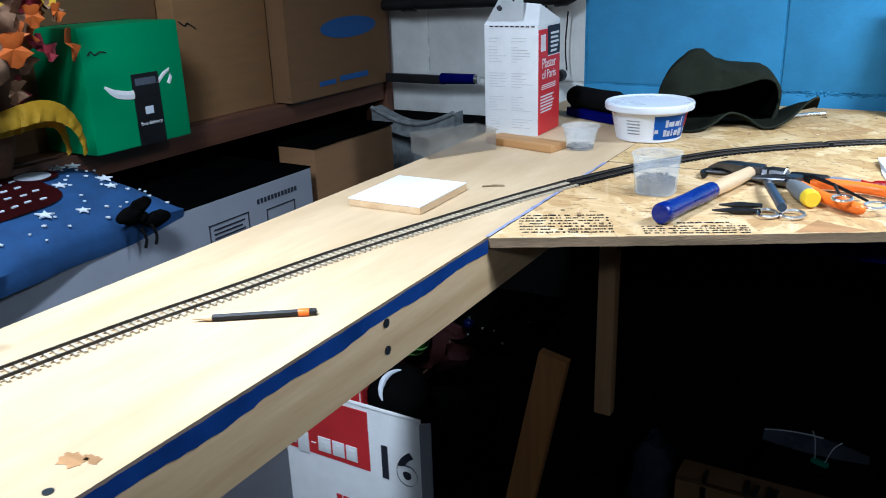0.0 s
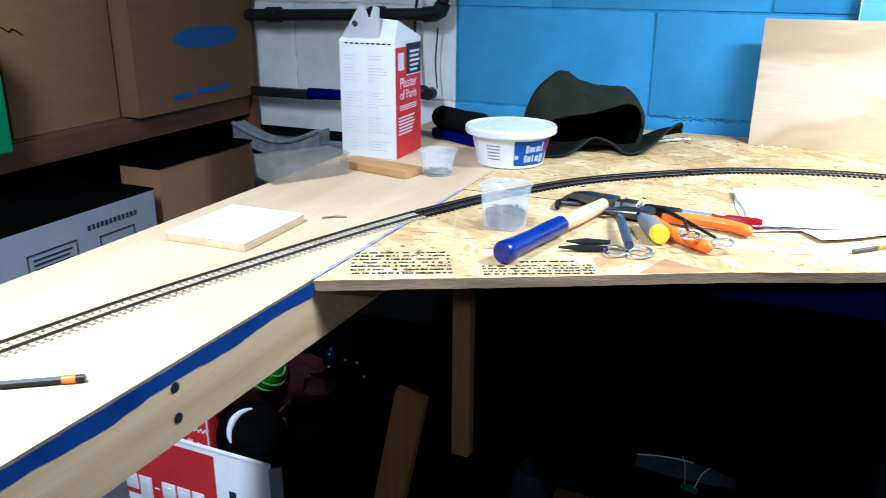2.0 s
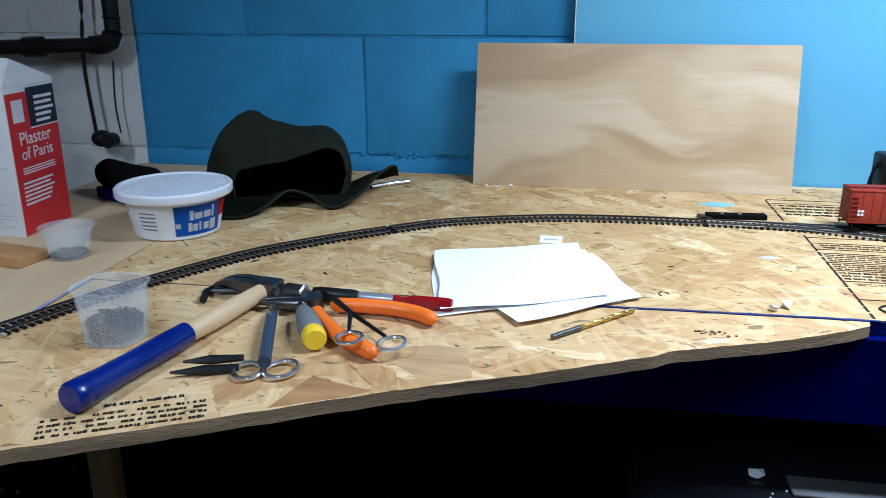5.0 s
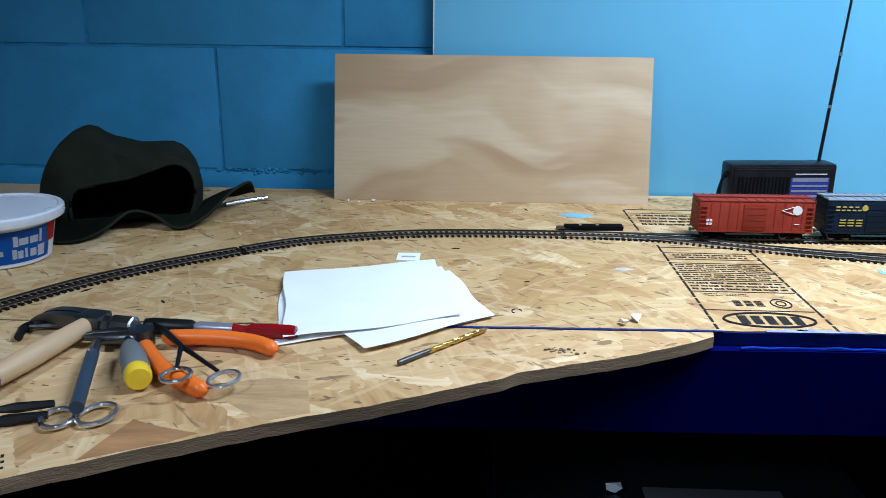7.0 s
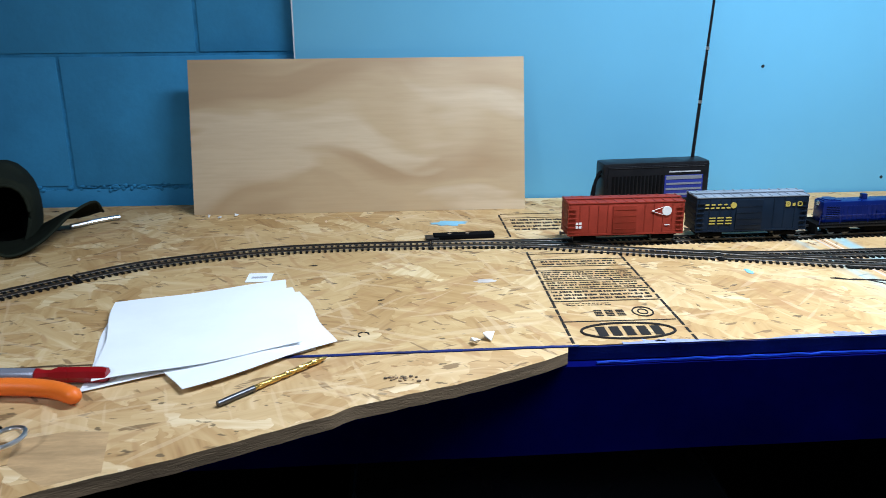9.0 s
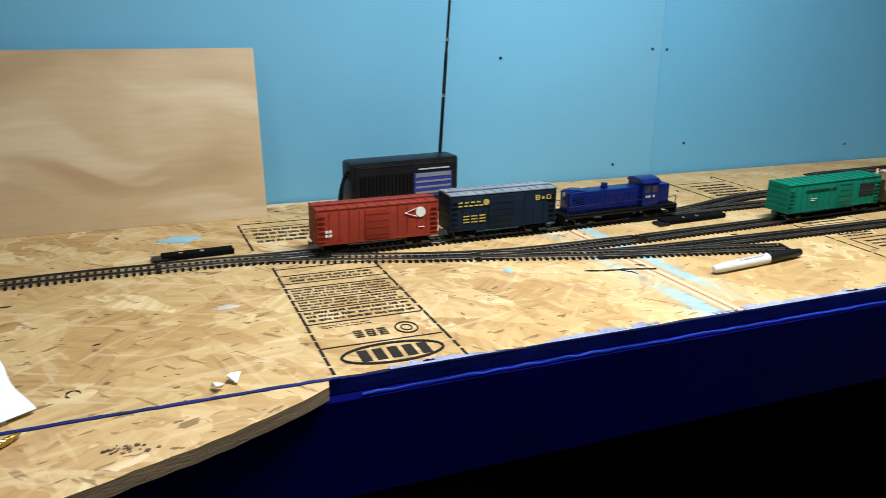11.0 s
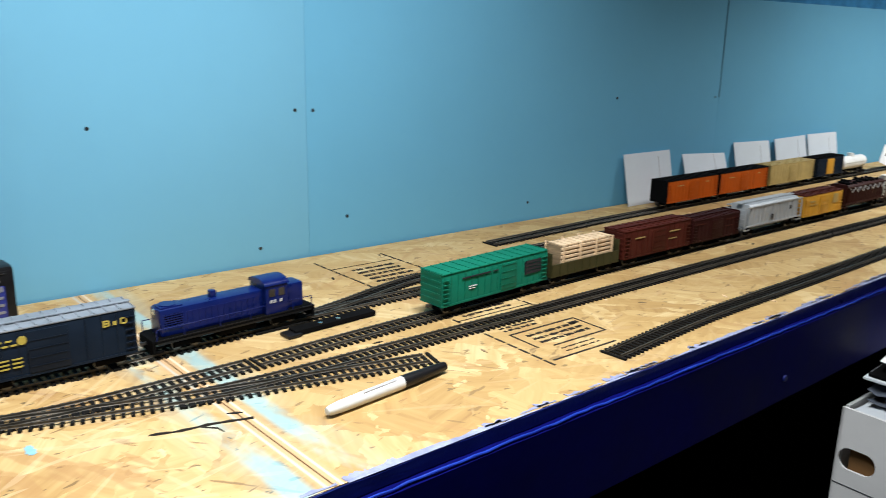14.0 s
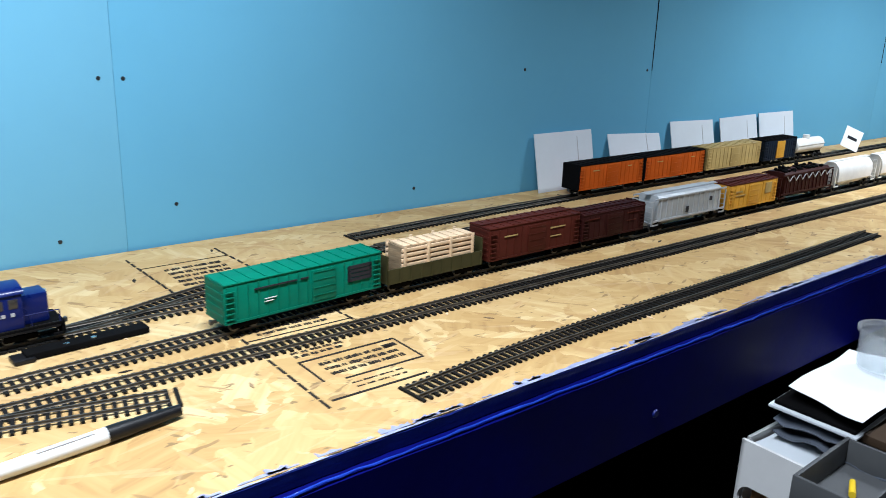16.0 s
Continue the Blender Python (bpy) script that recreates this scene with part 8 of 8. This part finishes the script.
rows = [[bm.verts.new((-0.10 + 0.20 * i / 16, (-0.012 if j == 0 else 0.014) - 0.010 * math.sin(math.pi * i / 16) * (1 - j), 0.002 + 0.020 * math.sin(math.pi * (0.15 + 0.8 * i / 16)) * j)) for j in range(2)] for i in range(17)]
for a, b in zip(rows, rows[1:]):
    bm.faces.new((a[0], b[0], b[1], a[1]))
bmesh.ops.solidify(bm, geom=bm.faces[:], thickness=0.0015)
part("sheet", bm, "dull_sheet", cs)
part("bright_edge", tube(B(), [(-0.10 + 0.20 * i / 16, 0.014, 0.003 + 0.020 * math.sin(math.pi * (0.15 + 0.8 * i / 16))) for i in range(10)], 0.0012, 6), "card", cs)
pb = thing("crumpled_bag", "crumpled dark glossy plastic bag on the floor", "bag", Matrix.Translation((0.085, 1.955, 0.0)))
bm = B()
ball(bm, (0, 0, 0.125), 1.0, 0.055, 0.060, 0.125, 22)
for vv in bm.verts:
    vv.co += vv.co.normalized() * 0.030 * noise.noise(vv.co * 28) + Vector((1, 1, 0)) * 0.012 * noise.noise(vv.co * 60)
    vv.co.z = max(0.0005, vv.co.z)
part("bag", bm, "wrinkled_bag", pb)
cn = thing("green_connector", "small green connector with thin wires on the bin", "connector", pose(0.405, 1.975, 0.2625, 0, 0, -20))
part("block", bx(B(), -0.016, 0.016, -0.005, 0.005, 0.0, 0.009, 0.001), "green_car", cn)
for k, s in enumerate((-1, 1)):
    part("wire", tube(B(), spline([(0.010 * s, 0, 0.008), (0.018 * s, 0.01, 0.040), (0.030 * s, 0.02, 0.055)], 0.008), 0.0009, 5), "card", cn)
lo = thing("cardboard_box", "worn brown cardboard box on the floor in the dark", "box", Matrix.Translation((0.37, 1.885, 0.0)), "cardboard boxes")
part("body", bx(B(), -0.215, 0.24, -0.030, 0.035, 0.0, 0.232, 0.003), "cardboard_shaded", lo)
part("flap", bx(B(), -0.205, 0.235, -0.001, 0.001, 0.0, 0.040, 0.0004, pose(0, -0.030, 0.2325, 68, 0, 0)), "cardboard_shaded", lo, "bent open flap")
for k, (xa, xb, dip) in enumerate(((0.21, 0.31, 0.10), (0.29, 0.345, 0.16), (0.33, 0.47, 0.13))):
    wq2 = thing("hanging_cable", "dark cable looping down over the box", "cable", Matrix.Translation((xa, 1.842, 0.2325)), "cables over the box")
    part("cable", tube(B(), spline([(0.0, 0.045, 0.006), (0.004, 0.002, 0.004), (0.012, -0.004, -dip * 0.6), ((xb - xa) / 2, -0.006, -dip), (xb - xa - 0.012, -0.004, -dip * 0.6), (xb - xa - 0.004, 0.002, 0.004), (xb - xa, 0.045, 0.006)], 0.008), 0.0042, 8), "black", wq2)
cbx = thing("coiled_cable", "loose coils of dark cable on the floor", "cable", Matrix.Translation((0.24, 1.80, 0)))
part("coil", tube(B(), spline([(0.12 * math.cos(a) + 0.02 * a, 0.09 * math.sin(a), 0.006 + 0.004 * a) for a in (0.4 * k for k in range(40))], 0.01), 0.005, 6), "black", cbx)

# ---- file box, papers and drawer below the far end of the table
fb = thing("file_box", "white cardboard file box with an oval handle hole", "file box", Matrix.Translation((1.99, 1.40, 0.0)))
# front wall with a rounded handle hole cut through it
bm = B()
outer = [bm.verts.new((0.0, y, z)) for y, z in ((-0.22, 0.26), (0.148, 0.26), (0.148, 0.793), (-0.22, 0.793))]
inner = [bm.verts.new((0.0, 0.121 + (0.010 if math.cos(a) > 0 else -0.010) + 0.0135 * math.cos(a), 0.7255 + 0.0150 * math.sin(a))) for a in (2 * math.pi * (k + 0.5) / 24 for k in range(24))]
edges = [bm.edges.new((vs[k], vs[(k + 1) % len(vs)])) for vs in (outer, inner) for k in range(len(vs))]
bmesh.ops.triangle_fill(bm, edges=edges, use_beauty=True)
bmesh.ops.recalc_face_normals(bm, faces=bm.faces[:])
bmesh.ops.solidify(bm, geom=bm.faces[:], thickness=0.004)
part("front_wall", bm, "white_box", fb)
part("side_wall", bar(0.0061, 0.36, 0.144, 0.148, 0.26, 0.793), "white_box", fb)
part("side_wall", bar(0.0061, 0.36, -0.22, -0.216, 0.26, 0.793), "white_box", fb)
part("back_wall", bar(0.356, 0.36, -0.2159, 0.1439, 0.26, 0.793), "white_box", fb)
part("bottom", bar(0.0061, 0.3559, -0.2159, 0.1439, 0.26, 0.266), "white_box", fb)
part("fold_line", bar(-0.0046, -0.0040, -0.10, 0.147, 0.6875, 0.6885), "print_dark", fb)
part("label_rule", bar(-0.0046, -0.0040, -0.10, 0.147, 0.6590, 0.6605), "print_dark", fb)
part("filling", bx(B(), 0.012, 0.350, -0.21, 0.138, 0.27, 0.770, 0.004), "cardboard", fb, "brown folders")
part("red_label", bar(-0.0050, -0.0041, 0.04, 0.146, 0.575, 0.656), "red", fb, "red printed label")
part("label_bar", bar(-0.0056, -0.0051, 0.06, 0.095, 0.60, 0.645), "white", fb)
part("label_bar", bar(-0.0050, -0.0041, -0.05, 0.030, 0.60, 0.648), "print_grey", fb)
tagged(part("box_stack", bx(B(), 2.0, 2.34, 1.19, 1.54, 0.0, 0.259, 0.004), "cardboard"), "plain brown box under the file box", "box")
nb = thing("notebook_pad", "worn notebook pad with a pale edge on the file box", "notebook", pose(2.135, 1.498, 0.8290, 0, -3, 2))
part("cover", bx(B(), -0.112, 0.14, -0.046, 0.050, 0.0, 0.0035, 0.0012), "card", nb)
part("page_block", bx(B(), -0.107, 0.138, -0.042, 0.046, 0.0036, 0.0080, 0.001), "matt_black", nb, "dark inner folder")
sheet_of_paper([(2.022, 1.446), (2.215, 1.440), (2.20, 1.545), (2.036, 1.533)], 0.8450, 12, "white sheet with faint writing on the notebook", 0.006)
fo = thing("folder_stack", "crumpled folders and plastic sleeves sticking out of the file box", "folders", pose(2.03, 1.468, 0.7705, 0, 0, 0))


def crumpled(x0, x1, y0, y1, z, thick, amount, seed):
    bm = B()
    bmesh.ops.create_grid(bm, x_segments=14, y_segments=10, size=0.5)
    for v in bm.verts:
        u = v.co.copy()
        v.co = Vector(((x0 + x1) / 2 + (x1 - x0) * u.x, (y0 + y1) / 2 + (y1 - y0) * u.y, z + amount * noise.noise(Vector((u.x * 4 + seed, u.y * 4, seed)))))
    bmesh.ops.solidify(bm, geom=bm.faces[:], thickness=thick)
    bmesh.ops.recalc_face_normals(bm, faces=bm.faces[:])
    return bm


part("folder", bx(B(), 0.0, 0.25, -0.050, 0.066, 0.0004, 0.012, 0.002), "dark_card", fo, "brown folder")
part("folder", crumpled(-0.034, 0.20, -0.010, 0.072, 0.0180, 0.0012, 0.006, 3), "card", fo)
part("plastic_sleeve", crumpled(-0.010, 0.24, -0.056, 0.066, 0.0290, 0.0012, 0.010, 5), "dull_sheet", fo, "crumpled grey plastic sleeve")
part("plastic_sleeve", crumpled(-0.004, 0.24, -0.050, 0.070, 0.0400, 0.0012, 0.010, 9), "dull_sheet", fo, "crumpled grey plastic sleeve")
part("folder", bx(B(), 0.010, 0.25, -0.046, 0.066, 0.047, 0.0570, 0.002), "dark_card", fo, "brown folder")
ty = thing("grey_drawer", "grey plastic drawer tray with small parts", "drawer", pose(1.918, 1.30, 0.7935, 0, 0, 3))
part("base", bar(0, 0.24, 0.0, 0.152, 0.0, 0.004), "tray_grey", ty)
for nm, x0, x1, y0, y1 in (("front", 0, 0.004, 0, 0.152), ("back", 0.236, 0.24, 0, 0.152), ("side", 0.0041, 0.2359, 0, 0.004), ("side", 0.0041, 0.2359, 0.148, 0.152), ("divider", 0.0041, 0.2359, 0.085, 0.088), ("divider", 0.11, 0.113, 0.0881, 0.1479)):
    part(nm, bx(B(), x0, x1, y0, y1, 0.0041, 0.032, 0.0008), "tray_grey", ty)
part("small_part", cy(B(), (0.05, 0.115, 0.009), (0.074, 0.125, 0.009), 0.0035, 0.003, 12), "yellow", ty, "yellow connector")
tagged(part("drawer_support", bx(B(), 1.935, 1.985, 1.24, 1.40, 0.0, 0.792, 0.003), "white_box"), "pale carton edge holding up the grey drawer", "support")
jr = thing("clear_jar", "clear plastic jar standing on the papers", "jar", Matrix.Translation((2.165, 1.492, 0.8525)))
part("jar_wall", lathe(B(), [(0, 0.0004), (0.028, 0.0004), (0.030, 0.040), (0.033, 0.042), (0.033, 0.046), (0.029, 0.045), (0.027, 0.002), (0, 0.002)], n=32), "clear", jr)
